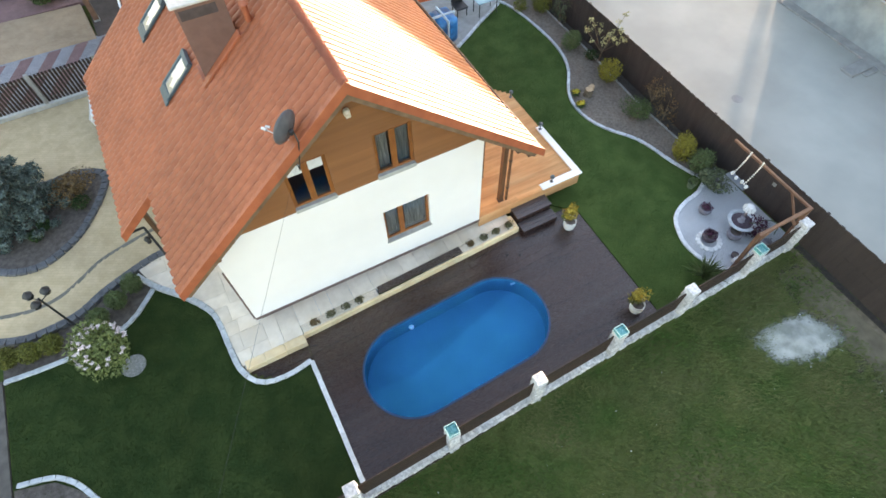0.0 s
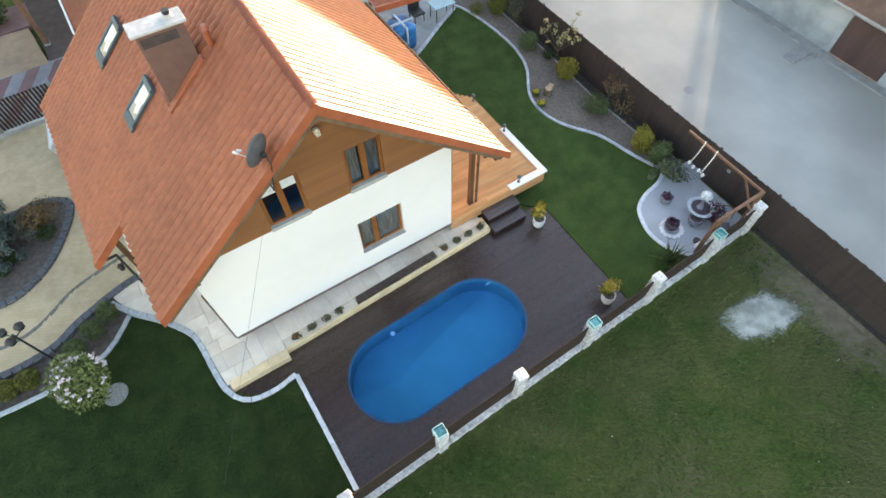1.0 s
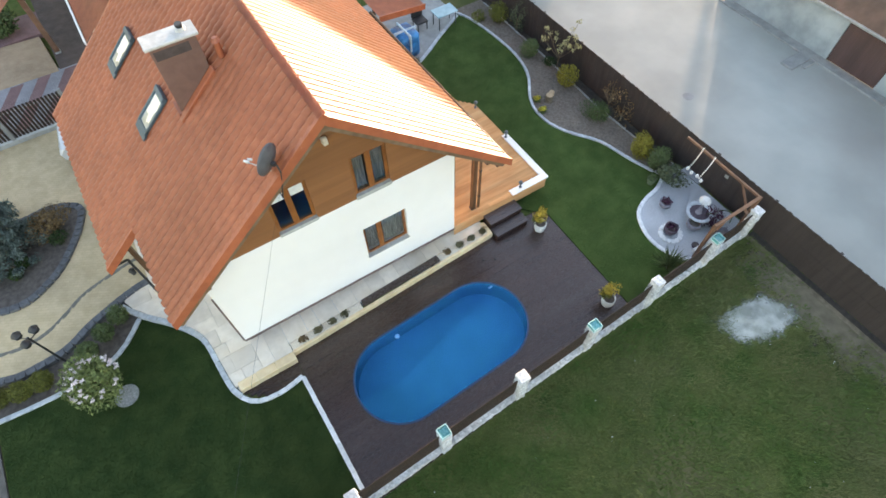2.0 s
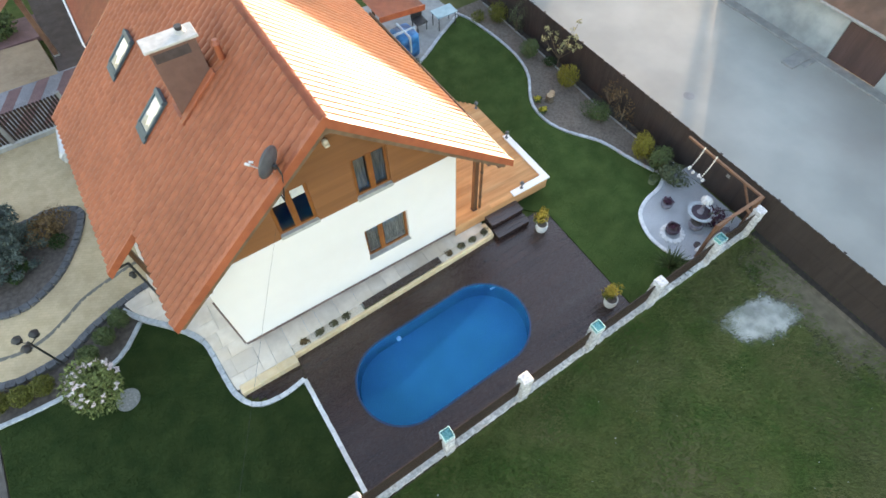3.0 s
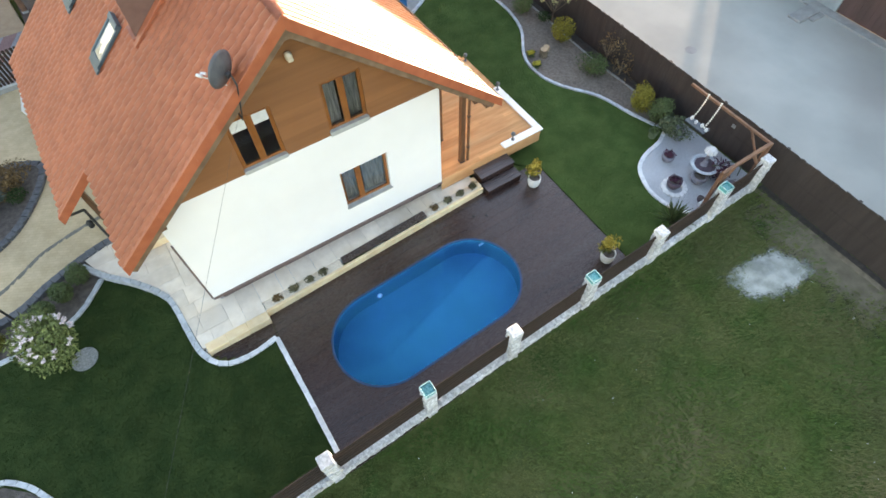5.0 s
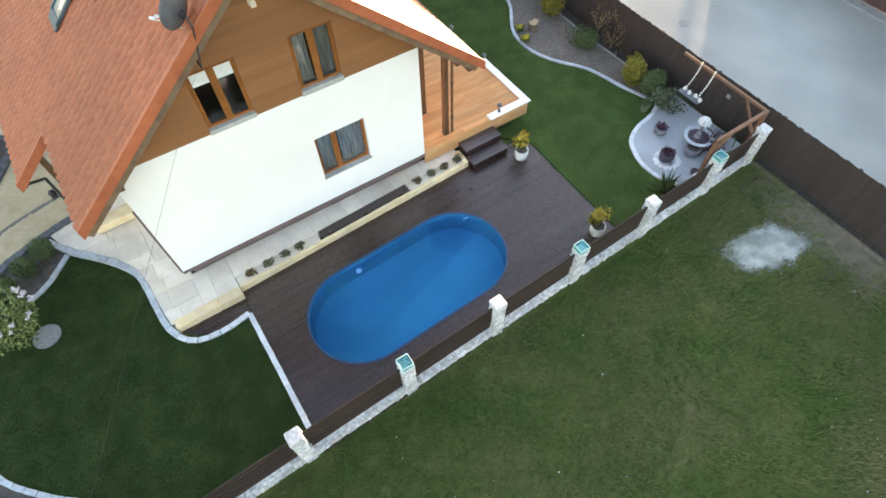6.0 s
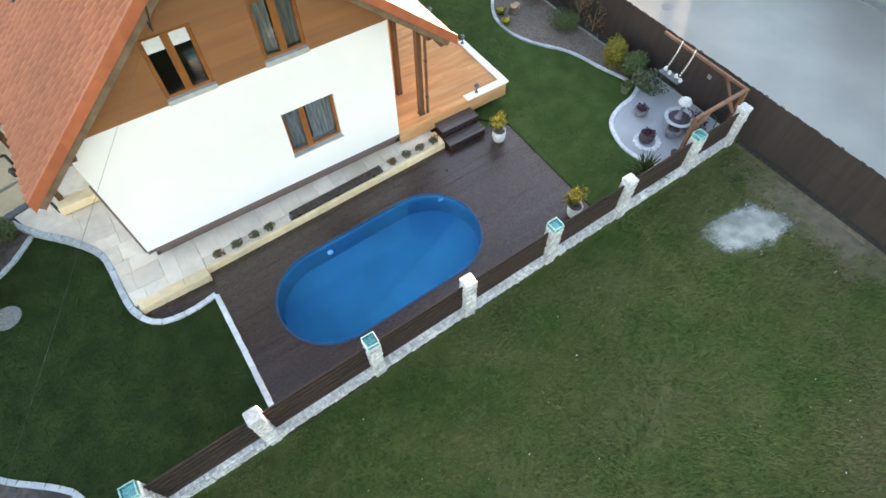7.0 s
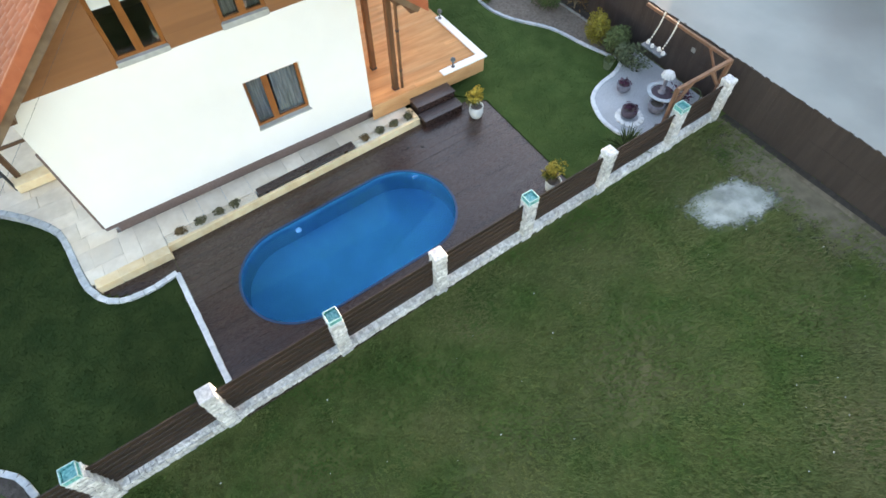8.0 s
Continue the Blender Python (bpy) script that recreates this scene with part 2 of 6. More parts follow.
    "sky_dark": surf("dark_roof_window_glass", (0.20, 0.26, 0.28), (0.30, 0.36, 0.38), 3, 0.14, 0.0, spec=0.8),
    "sky_frame": surf("blue_grey_roof_window_metal", (0.06, 0.10, 0.125), (0.08, 0.125, 0.15), 6, 0.45, 0.1, metal=0.2),
    "bare_soil": surf("pale_bare_soil", (0.17, 0.135, 0.090), (0.27, 0.215, 0.15), 5, 0.95, 0.8),
    "lamp_glass": surf("turquoise_lamp_glass", (0.025, 0.27, 0.27), (0.17, 0.55, 0.53), 22, 0.25, 0.3, 30, 1.0, 0.1, spec=0.7, coat=0.5),
    "lamp_rim": surf("pale_turquoise_rim", (0.36, 0.60, 0.59), (0.52, 0.74, 0.72), 14, 0.4, 0.2),
    "water": glass_mat("pool_water", (0.0005, 0.93, 1.0), 0.02, 1.5, 1.0, (0.0, 0.75, 1.0)),
    "car_white": surf("white_car_paint", (0.72, 0.73, 0.75), (0.76, 0.77, 0.78), 2, 0.3, 0.0, coat=0.8),
    "car_glass": surf("dark_car_glass", (0.02, 0.03, 0.05), (0.03, 0.04, 0.06), 2, 0.1, 0.0, spec=0.9),
    "rubber": surf("tyre_rubber", (0.02, 0.02, 0.02), (0.03, 0.03, 0.03), 9, 0.85, 0.3),
    "tarp": surf("blue_tarpaulin", (0.003, 0.05, 0.16), (0.010, 0.26, 0.62), 2.2, 0.4, 0.6, 9, 1.5, 0.05),
    "tarp_pale": surf("pale_strap", (0.40, 0.55, 0.65), (0.5, 0.65, 0.75), 3, 0.5, 0.2),
    "table_top": surf("pale_glass_table", (0.14, 0.30, 0.34), (0.20, 0.38, 0.43), 3, 0.2, 0.0, coat=0.6),
    "garage": surf("red_brown_garage_door", (0.080, 0.044, 0.038), (0.092, 0.050, 0.044), 3, 0.7, 0.2, 30, 0.6, 0.05, stretch=(1, 3, 0.4)),
    "old_wall": surf("stained_grey_plaster", (0.25, 0.285, 0.29), (0.36, 0.395, 0.40), 1.6, 0.9, 0.4, 30, 0.5, 0.0, c3=(0.23, 0.25, 0.25)),
    "old_roof": surf("brown_sheet_roof", (0.18, 0.13, 0.10), (0.23, 0.165, 0.13), 2, 0.7, 0.2, 30, 0.5, 0.0),
    "gutter": surf("pale_gutter", (0.30, 0.295, 0.28), (0.36, 0.355, 0.34), 4, 0.5, 0.1),
    "old_concrete": surf("grey_worn_concrete", (0.25, 0.25, 0.245), (0.32, 0.32, 0.31), 2.5, 0.9, 0.4, 60, 0.7, 0.05),
    "leaf_fresh": surf("fresh_green_leaf", (0.135, 0.175, 0.060), (0.205, 0.245, 0.095), 9, 0.6, 0.0, 60, 2.0, 0.35, island=True, spec=0.15),
    "inlay": surf("warm_grey_sett", (0.155, 0.145, 0.12), (0.21, 0.195, 0.165), 8, 0.9, 0.4, 90, 0.6, 0.06),
    "leaf_pale": surf("pale_young_leaf", (0.26, 0.25, 0.12), (0.38, 0.36, 0.20), 9, 0.7, 0.0, 60, 2.0, 0.25, island=True, spec=0.1),
    "leaf_green": surf("green_leaf", (0.062, 0.095, 0.036), (0.095, 0.130, 0.052), 9, 0.6, 0.0, 60, 2.0, 0.35, island=True, spec=0.15),
    "leaf_mid": surf("mid_green_leaf", (0.085, 0.125, 0.050), (0.125, 0.165, 0.072), 9, 0.6, 0.0, 60, 2.0, 0.3, island=True, spec=0.15),
    "leaf_dark": surf("dark_green_leaf", (0.026, 0.05, 0.018), (0.045, 0.08, 0.028), 9, 0.6, 0.0, 60, 2.0, 0.35, island=True, spec=0.15),
    "leaf_gold": surf("golden_leaf", (0.175, 0.155, 0.026), (0.265, 0.23, 0.045), 9, 0.6, 0.0, 60, 2.0, 0.35, island=True, spec=0.15),
    "leaf_olive": surf("olive_leaf", (0.105, 0.115, 0.026), (0.165, 0.17, 0.042), 9, 0.6, 0.0, 60, 2.0, 0.35, island=True, spec=0.15),
    "leaf_yellow": surf("yellow_leaf", (0.34, 0.24, 0.035), (0.50, 0.37, 0.07), 9, 0.6, 0.0, 60, 2.0, 0.3, island=True, spec=0.15),
    "leaf_blue": surf("blue_green_needle", (0.070, 0.105, 0.095), (0.14, 0.185, 0.17), 5, 0.7, 0.0, 60, 2.0, 0.35, island=True, spec=0.15),
    "leaf_brown": surf("withered_leaf", (0.15, 0.095, 0.045), (0.22, 0.15, 0.08), 9, 0.8, 0.0, 60, 2.0, 0.35, island=True, spec=0.15),
    "leaf_grey": surf("grey_green_leaf", (0.066, 0.088, 0.05), (0.115, 0.138, 0.082), 9, 0.8, 0.0, 60, 2.0, 0.35, island=True, spec=0.15),
    "leaf_red": surf("purple_leaf", (0.05, 0.02, 0.04), (0.10, 0.035, 0.06), 9, 0.7, 0.0, 60, 2.0, 0.35, island=True, spec=0.15),
    "petal": surf("pale_pink_petal", (0.68, 0.55, 0.58), (0.82, 0.76, 0.76), 9, 0.6, 0.0, 60, 2.0, 0.2, island=True, spec=0.15),
    "petal_yellow": surf("yellow_petal", (0.40, 0.33, 0.03), (0.52, 0.43, 0.07), 9, 0.6, 0.0, 60, 2.0, 0.2, island=True, spec=0.15),
}

def ragged(m, centre, radii, turn):
    """Lets a thin spread thin out to nothing towards an uneven edge."""
    n, l = m.node_tree.nodes, m.node_tree.links
    geo, mp, ln = n.new("ShaderNodeNewGeometry"), n.new("ShaderNodeMapping"), n.new("ShaderNodeVectorMath")
    mp.vector_type = "TEXTURE"
    mp.inputs["Location"].default_value, mp.inputs["Rotation"].default_value, mp.inputs["Scale"].default_value = centre, (0, 0, turn), (*radii, 1e3)
    l.new(geo.outputs["Position"], mp.inputs["Vector"])
    ln.operation = "LENGTH"
    l.new(mp.outputs["Vector"], ln.inputs[0])
    total = ln.outputs["Value"]
    for sc, amp in ((1.1, 1.3), (3.0, 0.7), (14.0, 0.45)):
        t, a = n.new("ShaderNodeTexNoise"), n.new("ShaderNodeMath")
        t.inputs["Scale"].default_value, t.inputs["Detail"].default_value = sc, 5.0
        l.new(geo.outputs["Position"], t.inputs["Vector"])
        a.operation = "MULTIPLY_ADD"
        l.new(t.outputs["Fac"], a.inputs[0])
        a.inputs[1].default_value = amp
        l.new(total, a.inputs[2])
        total = a.outputs[0]
    r = n.new("ShaderNodeMapRange")
    r.inputs["From Min"].default_value, r.inputs["From Max"].default_value = 1.9, 2.2
    r.inputs["To Min"].default_value, r.inputs["To Max"].default_value = 1.0, 0.0
    l.new(total, r.inputs["Value"])
    l.new(r.outputs["Result"], n["Principled BSDF"].inputs["Alpha"])


M["worn"] = surf("worn_brown_ground", (0.15, 0.122, 0.080), (0.225, 0.185, 0.125), 3, 0.95, 0.8, 40, 0.5, 0.0)
ragged(M["worn"], (16.2, -8.9, 0), (1.35, 3.4), radians(6))
ragged(M["sand"], (14.2, -7.9, 0), (1.5, 0.82), radians(-14))

# ---- small builders ----
def thing(name, at, label, category, group="", kind="", turn=0.0):
    ob = new(name)
    ob.empty_display_size = 0.2
    ob.matrix_world = pose(*at, 0, 0, turn)
    return tagged(ob, label, category, group, kind)


def seat(ob, parent):
    """Makes ob a part of parent; ob keeps its place in the world."""
    ob.parent = parent
    ob.matrix_parent_inverse = parent.matrix_basis.inverted()
    return ob


def part(name, bm, material, parent=None, label="", smooth=False, kind=""):
    me = bpy.data.meshes.new(name)
    bm.to_mesh(me)
    bm.free()
    return part_of(name, me, material, parent, label, smooth, kind)


def part_of(name, me, material, parent=None, label="", smooth=False, kind="", m=None):
    if not me.materials:
        me.materials.append(M[material])
    if smooth:
        me.shade_smooth()
    ob = new(name, me)
    if m is not None:
        ob.matrix_world = m
    if label or kind:
        tagged(ob, label, kind=kind)
    return seat(ob, parent) if parent else ob


def raw(name, verts, faces, material, parent=None, label="", smooth=False, kind=""):
    me = bpy.data.meshes.new(name)
    me.from_pydata([tuple(v) for v in verts], [], [tuple(q) for q in faces])
    me.update()
    return part_of(name, me, material, parent, label, smooth, kind)


def box(bm, x0, x1, y0, y1, z0, z1, bevel=0.0, m=None):
    r = bmesh.ops.create_cube(bm, size=1.0, matrix=Matrix.LocRotScale(((x0 + x1) / 2, (y0 + y1) / 2, (z0 + z1) / 2), None, (x1 - x0, y1 - y0, z1 - z0)))
    vs = r["verts"]
    if bevel:
        es = {e for v in vs for e in v.link_edges}
        out = bmesh.ops.bevel(bm, geom=list(es), offset=bevel, segments=1, affect="EDGES")
        vs = list({v for q in out["faces"] for v in q.verts} | {v for v in vs if v.is_valid})
    if m is not None:
        bmesh.ops.transform(bm, matrix=m, verts=vs)
    return bm


def boxed(x0, x1, y0, y1, z0, z1, bevel=0.0, m=None):
    return box(bmesh.new(), x0, x1, y0, y1, z0, z1, bevel, m)


def rod(bm, a, b, r1, r2=None, seg=8):
    a, b = Vector(a), Vector(b)
    d = b - a
    m = Matrix.Translation((a + b) / 2) @ d.to_track_quat("Z", "Y").to_matrix().to_4x4()
    bmesh.ops.create_cone(bm, cap_ends=True, segments=seg, radius1=r1, radius2=r1 if r2 is None else r2, depth=d.length, matrix=m)
    return bm


def beam(bm, a, b, w, h, bevel=0.01):
    a, b = Vector(a), Vector(b)
    d = b - a
    m = Matrix.Translation((a + b) / 2) @ d.to_track_quat("X", "Z").to_matrix().to_4x4()
    return box(bm, -d.length / 2, d.length / 2, -w / 2, w / 2, -h / 2, h / 2, bevel, m)


def lathe(profile, seg=20, at=(0, 0, 0)):
    """A turned solid from (radius, height) pairs."""
    bm = bmesh.new()
    rings = []
    for r, z in profile:
        rings.append([bm.verts.new((at[0] + r * math.cos(k * math.tau / seg), at[1] + r * math.sin(k * math.tau / seg), at[2] + z)) for k in range(seg)])
    for lo, hi in zip(rings, rings[1:]):
        for k in range(seg):
            bm.faces.new((lo[k], lo[(k + 1) % seg], hi[(k + 1) % seg], hi[k]))
    bm.faces.new(rings[0][::-1])
    bm.faces.new(rings[-1])
    return bm


def sheet(bm, pts, z0, z1):
    """A flat slab with the outline pts (anticlockwise), from z0 up to z1."""
    top = [bm.verts.new((x, y, z1)) for x, y in pts]
    low = [bm.verts.new((x, y, z0)) for x, y in pts]
    bm.faces.new(top)
    n = len(pts)
    for k in range(n):
        bm.faces.new((low[k], low[(k + 1) % n], top[(k + 1) % n], top[k]))
    return bm


def smooth_line(pts, step):
    """Points at even steps along a soft curve through pts."""
    p = np.array(pts, float)
    q = np.vstack([2 * p[0] - p[1], p, 2 * p[-1] - p[-2]])
    fine = []
    for k in range(1, len(q) - 2):
        for u in np.linspace(0, 1, 24, endpoint=False):
            a, b, c, d = q[k - 1:k + 3]
            fine.append(0.5 * ((2 * b) + (c - a) * u + (2 * a - 5 * b + 4 * c - d) * u * u + (3 * b - a - 3 * c + d) * u ** 3))
    fine = np.array(fine + [p[-1]])
    s = np.r_[0, np.cumsum(np.linalg.norm(np.diff(fine, axis=0), axis=1))]
    at = np.linspace(0, s[-1], max(2, int(round(s[-1] / step)) + 1))
    return np.stack([np.interp(at, s, fine[:, k]) for k in range(p.shape[1])], 1)


def unit_stone(name, bevel=0.06, rough=0.0, seed=1):
    """A bevelled block one metre each way, to be scaled; rough: how far its corners stray."""
    rnd = random.Random(seed)
    bm = boxed(-0.5, 0.5, -0.5, 0.5, -0.5, 0.5, bevel)
    for v in bm.verts:
        v.co += Vector([rnd.uniform(-rough, rough) for _ in range(3)])
    me = bpy.data.meshes.new(name)
    bm.to_mesh(me)
    bm.free()
    return me


def kerb_line(name, pts, width, z0, z1, length, material, label, category="kerb", gap=0.008):
    """A row of kerb stones along a soft curve; each stone a piece of its own."""
    line = smooth_line(pts, length)
    mid = line[len(line) // 2]
    top = thing(name, (mid[0], mid[1], z0), label, category, kind="structure")
    me = unit_stone("kerb_stone", 0.06, 0.045, len(pts))
    rnd = random.Random(name + str(len(line)))
    for a, b in zip(line, line[1:]):
        d = b - a
        m = Matrix.Translation(((a[0] + b[0]) / 2, (a[1] + b[1]) / 2, (z0 + z1) / 2 + rnd.uniform(-0.006, 0.006)))
        m = m @ Matrix.Rotation(math.atan2(d[1], d[0]) + rnd.uniform(-0.02, 0.02), 4, "Z") @ Matrix.Diagonal((float(np.hypot(*d)) - gap, width, z1 - z0, 1))
        part_of("kerb_stone", me, material, top, m=m)
    return top


def leaves(name, n, centre, radii, size, material, parent=None, label="", seed=0, shell=0.55, lump=0.25, flat=0.0, kind=""):
    """A crown of n small leaves scattered through the outer part of an uneven ellipsoid."""
    rg = np.random.default_rng(seed)
    d = rg.normal(size=(n, 3))
    d /= np.linalg.norm(d, axis=1)[:, None]
    bumps = rg.normal(size=(14, 3))
    bumps /= np.linalg.norm(bumps, axis=1)[:, None]
    amp = 1 + lump * (np.maximum(0, d @ bumps.T - 0.6) * 2.5).sum(1) * 0.6 - lump * 0.5
    r = (shell + (1 - shell) * rg.random(n) ** 0.6) * amp
    c = np.array(centre) + d * r[:, None] * np.array(radii)
    a = rg.normal(size=(n, 3))
    a[:, 2] *= 1 - flat
    a /= np.linalg.norm(a, axis=1)[:, None]
    b = np.cross(a, d + 0.3 * rg.normal(size=(n, 3)))
    b /= np.linalg.norm(b, axis=1)[:, None]
    s = size * (0.6 + 0.8 * rg.random(n))[:, None]
    up = np.cross(a, b) * s * 0.25
    v = np.stack([c - a * s, c - b * s * 0.5 + up, c + a * s, c + b * s * 0.5 + up], 1).reshape(-1, 3)
    q = np.arange(4 * n).reshape(-1, 4)
    return raw(name, v, q, material, parent, label, kind=kind)


def tufts(name, n, spots, height, width, material, label, seed):
    """Grass: three blades to a tuft, at spots(rng, n) -> rows of x, y, z."""
    rg = np.random.default_rng(seed)
    c = np.repeat(spots(rg, n), 3, axis=0)
    k = len(c)
    ang = rg.random(k) * math.tau
    h = height * (0.5 + rg.random(k))
    lean = h * (0.3 + 0.7 * rg.random(k))
    side = np.stack([-np.sin(ang), np.cos(ang), 0 * ang], 1) * width * (0.6 + 0.8 * rg.random(k))[:, None]
    root = c + np.c_[rg.normal(size=(k, 2)) * width * 1.5, np.zeros(k)]
    tip = root + np.stack([np.cos(ang) * lean + 0.3 * h, np.sin(ang) * lean - 0.5 * h, h], 1)
    v = np.stack([root - side, root + side, tip], 1).reshape(-1, 3)
    return tagged(raw(name, v, np.arange(3 * k).reshape(-1, 3), material), label, "grass", kind="stuff")


# ---- the plan ----
GROUND, LAWN, DECK, PAVE, DRIVE = -0.72, -0.65, -0.68, -0.45, -0.47
RIDGE_X, RIDGE_Z, PITCH = 4.0, 7.68, 0.858
GABLE_Y, BACK_Y = -0.6, 10.15
WALL_X, WALL_TOP = 7.65, 3.92


def roof_z(x):
    return RIDGE_Z - PITCH * abs(x - RIDGE_X)


def kerb_y(x):
    return -0.983 + 0.041 * x


def fence_y(x):
    return -5.80 + 0.035 * (x - 3.6)

# ---- ground ----
ANG, PL, PR = 2.3, 1.55, 1.49
deck_m = pose(0, -0.97, DECK, 0, 0, ANG)
pool_c = deck_m.inverted() @ Vector((5.12, -3.25, DECK))


def pool_loop(off, z=0.0, seg=24):
    """The pool's outline, grown by off, in the deck's own frame."""
    pts = []
    for s in (1, -1):
        for k in range(seg + 1):
            a = -s * math.pi / 2 + math.pi * k / seg
            pts.append(Vector((pool_c.x + s * PL + (PR + off) * math.cos(a), pool_c.y + (PR + off) * math.sin(a), z)))
    return pts


g = bmesh.new()
outer = [g.verts.new((1500 * math.cos(k * math.tau / 48), 1500 * math.sin(k * math.tau / 48), GROUND)) for k in range(48)]
hole = [deck_m @ p for p in pool_loop(0.0)]
hole = [g.verts.new((p.x, p.y, GROUND)) for p in hole]
for loop in (outer, hole):
    for k in range(len(loop)):
        g.edges.new((loop[k], loop[(k + 1) % len(loop)]))
bmesh.ops.triangle_fill(g, edges=g.edges[:], use_beauty=True)
bmesh.ops.recalc_face_normals(g, faces=g.faces[:])
if g.faces[0].normal.z < 0:
    bmesh.ops.reverse_faces(g, faces=g.faces[:])
tagged(part("ground", g, "meadow"), "rough mown meadow grass with worn pale patches", "meadow", kind="structure")

LEFT_EDGE = [(-3.09, 3.71), (-2.63, 3.02), (-1.86, 2.18), (-1.29, 1.35), (-1.13, 0.74), (-1.07, -0.14), (-1.0, -0.92), (-0.86, -1.30)]
CURL = [(-0.86, -1.30), (-0.68, -1.55), (-0.38, -1.74), (0.0, -1.80), (0.4, -1.80), (0.97, -1.70)]
LEFT_BED = [(-2.75, 3.0), (-3.0, 2.72), (-3.56, 2.19), (-4.4, 1.86), (-5.4, 1.80), (-6.3, 1.82), (-7.3, 1.90)]
lawn_pts = LEFT_EDGE[1:] + CURL[1:] + [(1.0, fence_y(1.0)), (-7.3, fence_y(-7.3)), (-7.3, 1.9)] + LEFT_BED[::-1][1:-1]
b = sheet(bmesh.new(), lawn_pts[::-1], GROUND - 0.1, LAWN)
bmesh.ops.triangulate(b, faces=b.faces[:])
tagged(part("lawn", b, "lawn"), "dark green close-cut lawn beside the drive", "lawn", kind="structure")
BED = [(14.75, 11.3), (15.11, 10.79), (15.41, 9.53), (15.54, 7.21), (15.18, 5.59), (14.25, 4.15), (14.04, 2.99), (14.37, 1.93), (15.14, 0.75), (15.47, -0.54), (15.8, -1.55)]
PATIO = [(15.9, -1.95), (15.3, -2.25), (14.6, -2.38), (13.95, -2.7), (13.6, -3.3), (13.48, -3.9), (13.62, -4.6), (13.9, -5.05), (14.3, -5.25)]
bed_line, patio_line = smooth_line(BED, 0.4), smooth_line(PATIO, 0.3)
rl = [(7.5, 12.0), (7.5, 0.4), (10.4, -0.1), (11.15, -0.9), (11.1, fence_y(11) + 0.1), (14.3, fence_y(14.3) + 0.1)] + [tuple(q) for q in patio_line[::-1]] + [tuple(q) for q in bed_line[::-1]]
b = sheet(bmesh.new(), rl, GROUND - 0.1, LAWN)
bmesh.ops.triangulate(b, faces=b.faces[:])
tagged(part("lawn", b, "lawn_lit"), "green close-cut lawn with a curving border", "lawn", kind="structure")
b = sheet(bmesh.new(), [tuple(q) for q in bed_line] + [(16.75, -1.6), (16.75, 11.3)], GROUND - 0.1, LAWN + 0.02)
bmesh.ops.triangulate(b, faces=b.faces[:])
tagged(part("garden_bed", b, "mulch"), "curved garden bed of grey-brown bark mulch", "garden bed", kind="structure")
b = sheet(bmesh.new(), [tuple(q) for q in patio_line] + [(16.75, fence_y(16.7) + 0.1), (16.75, -1.6), (15.8, -1.55)], GROUND - 0.1, LAWN + 0.015)
bmesh.ops.triangulate(b, faces=b.faces[:])
tagged(part("gravel_patio", b, "gravel"), "small patio of white gravel in the garden corner", "gravel", kind="structure")
b = sheet(bmesh.new(), [(16.83, -1.5), (16.83, 11.2), (16.58, 11.2), (16.55, 6), (16.41, 3), (16.45, 0.6), (16.53, -1.5)], GROUND, LAWN + 0.03)
bmesh.ops.triangulate(b, faces=b.faces[:])
tagged(part("soil_strip", b, "dark_earth"), "strip of dark earth along the foot of the boarded fence", "soil", kind="structure")
kerb_line("kerb", BED, 0.11, GROUND, -0.585, 0.42, "kerb", "pale concrete edging along the curved garden bed")
kerb_line("kerb", PATIO, 0.13, GROUND, -0.60, 0.3, "white_kerb", "white stone edging round the gravel patio")
kerb_line("kerb", [(16.55, 11), (16.52, 6), (16.38, 3), (16.42, 0.6), (16.5, -1.4)], 0.07, GROUND, -0.58, 1.0, "old_concrete", "thin concrete edging at the back of the bed")
kerb_line("kerb", LEFT_EDGE, 0.16, GROUND, -0.46, 0.35, "kerb", "pale concrete kerb along the paved path")
kerb_line("kerb", CURL, 0.14, GROUND, -0.57, 0.3, "white_kerb", "white kerb curling round the dark boards")
kerb_line("kerb", [(0.97, -1.72), (0.99, -3.5), (1.0, fence_y(1.0) + 0.35)], 0.14, GROUND, -0.575, 0.5, "white_kerb", "white kerb between lawn and pool deck")
kerb_line("kerb", LEFT_BED, 0.14, GROUND, -0.58, 0.4, "kerb", "pale concrete edging of the shrub bed by the drive")

# ---- drive ----
DRV = [(-2.0, 4.2), (-2.4, 4.15), (-3.22, 3.91), (-4.12, 3.56), (-4.99, 3.1), (-5.96, 2.98), (-6.84, 3.09), (-9.5, 4.2), (-13.0, 4.5)]
drv = smooth_line(DRV, 0.4)
b = sheet(bmesh.new(), [tuple(q) for q in drv[::-1]] + [(0.2, 4.1), (0.2, 13.4), (-13.0, 13.4)], GROUND - 0.1, DRIVE)
bmesh.ops.triangulate(b, faces=b.faces[:])
tagged(part("driveway", b, "paver"), "yellow block-paved drive in front of the house", "driveway", kind="structure")
kerb_line("kerb", DRV[:-1], 0.24, GROUND, DRIVE + 0.03, 0.3, "dark_kerb", "dark grey kerb along the yellow drive")
kerb_line("drive_inlay", [(-2.0, 5.3), (-2.33, 5.26), (-3.16, 5.08), (-4.05, 4.82), (-4.69, 4.4), (-5.3, 4.06), (-5.9, 3.93), (-6.72, 4.01), (-9, 4.7)], 0.14, GROUND, DRIVE + 0.006, 0.22, "inlay", "narrow dark line of setts laid in the drive", "paving", -0.03)
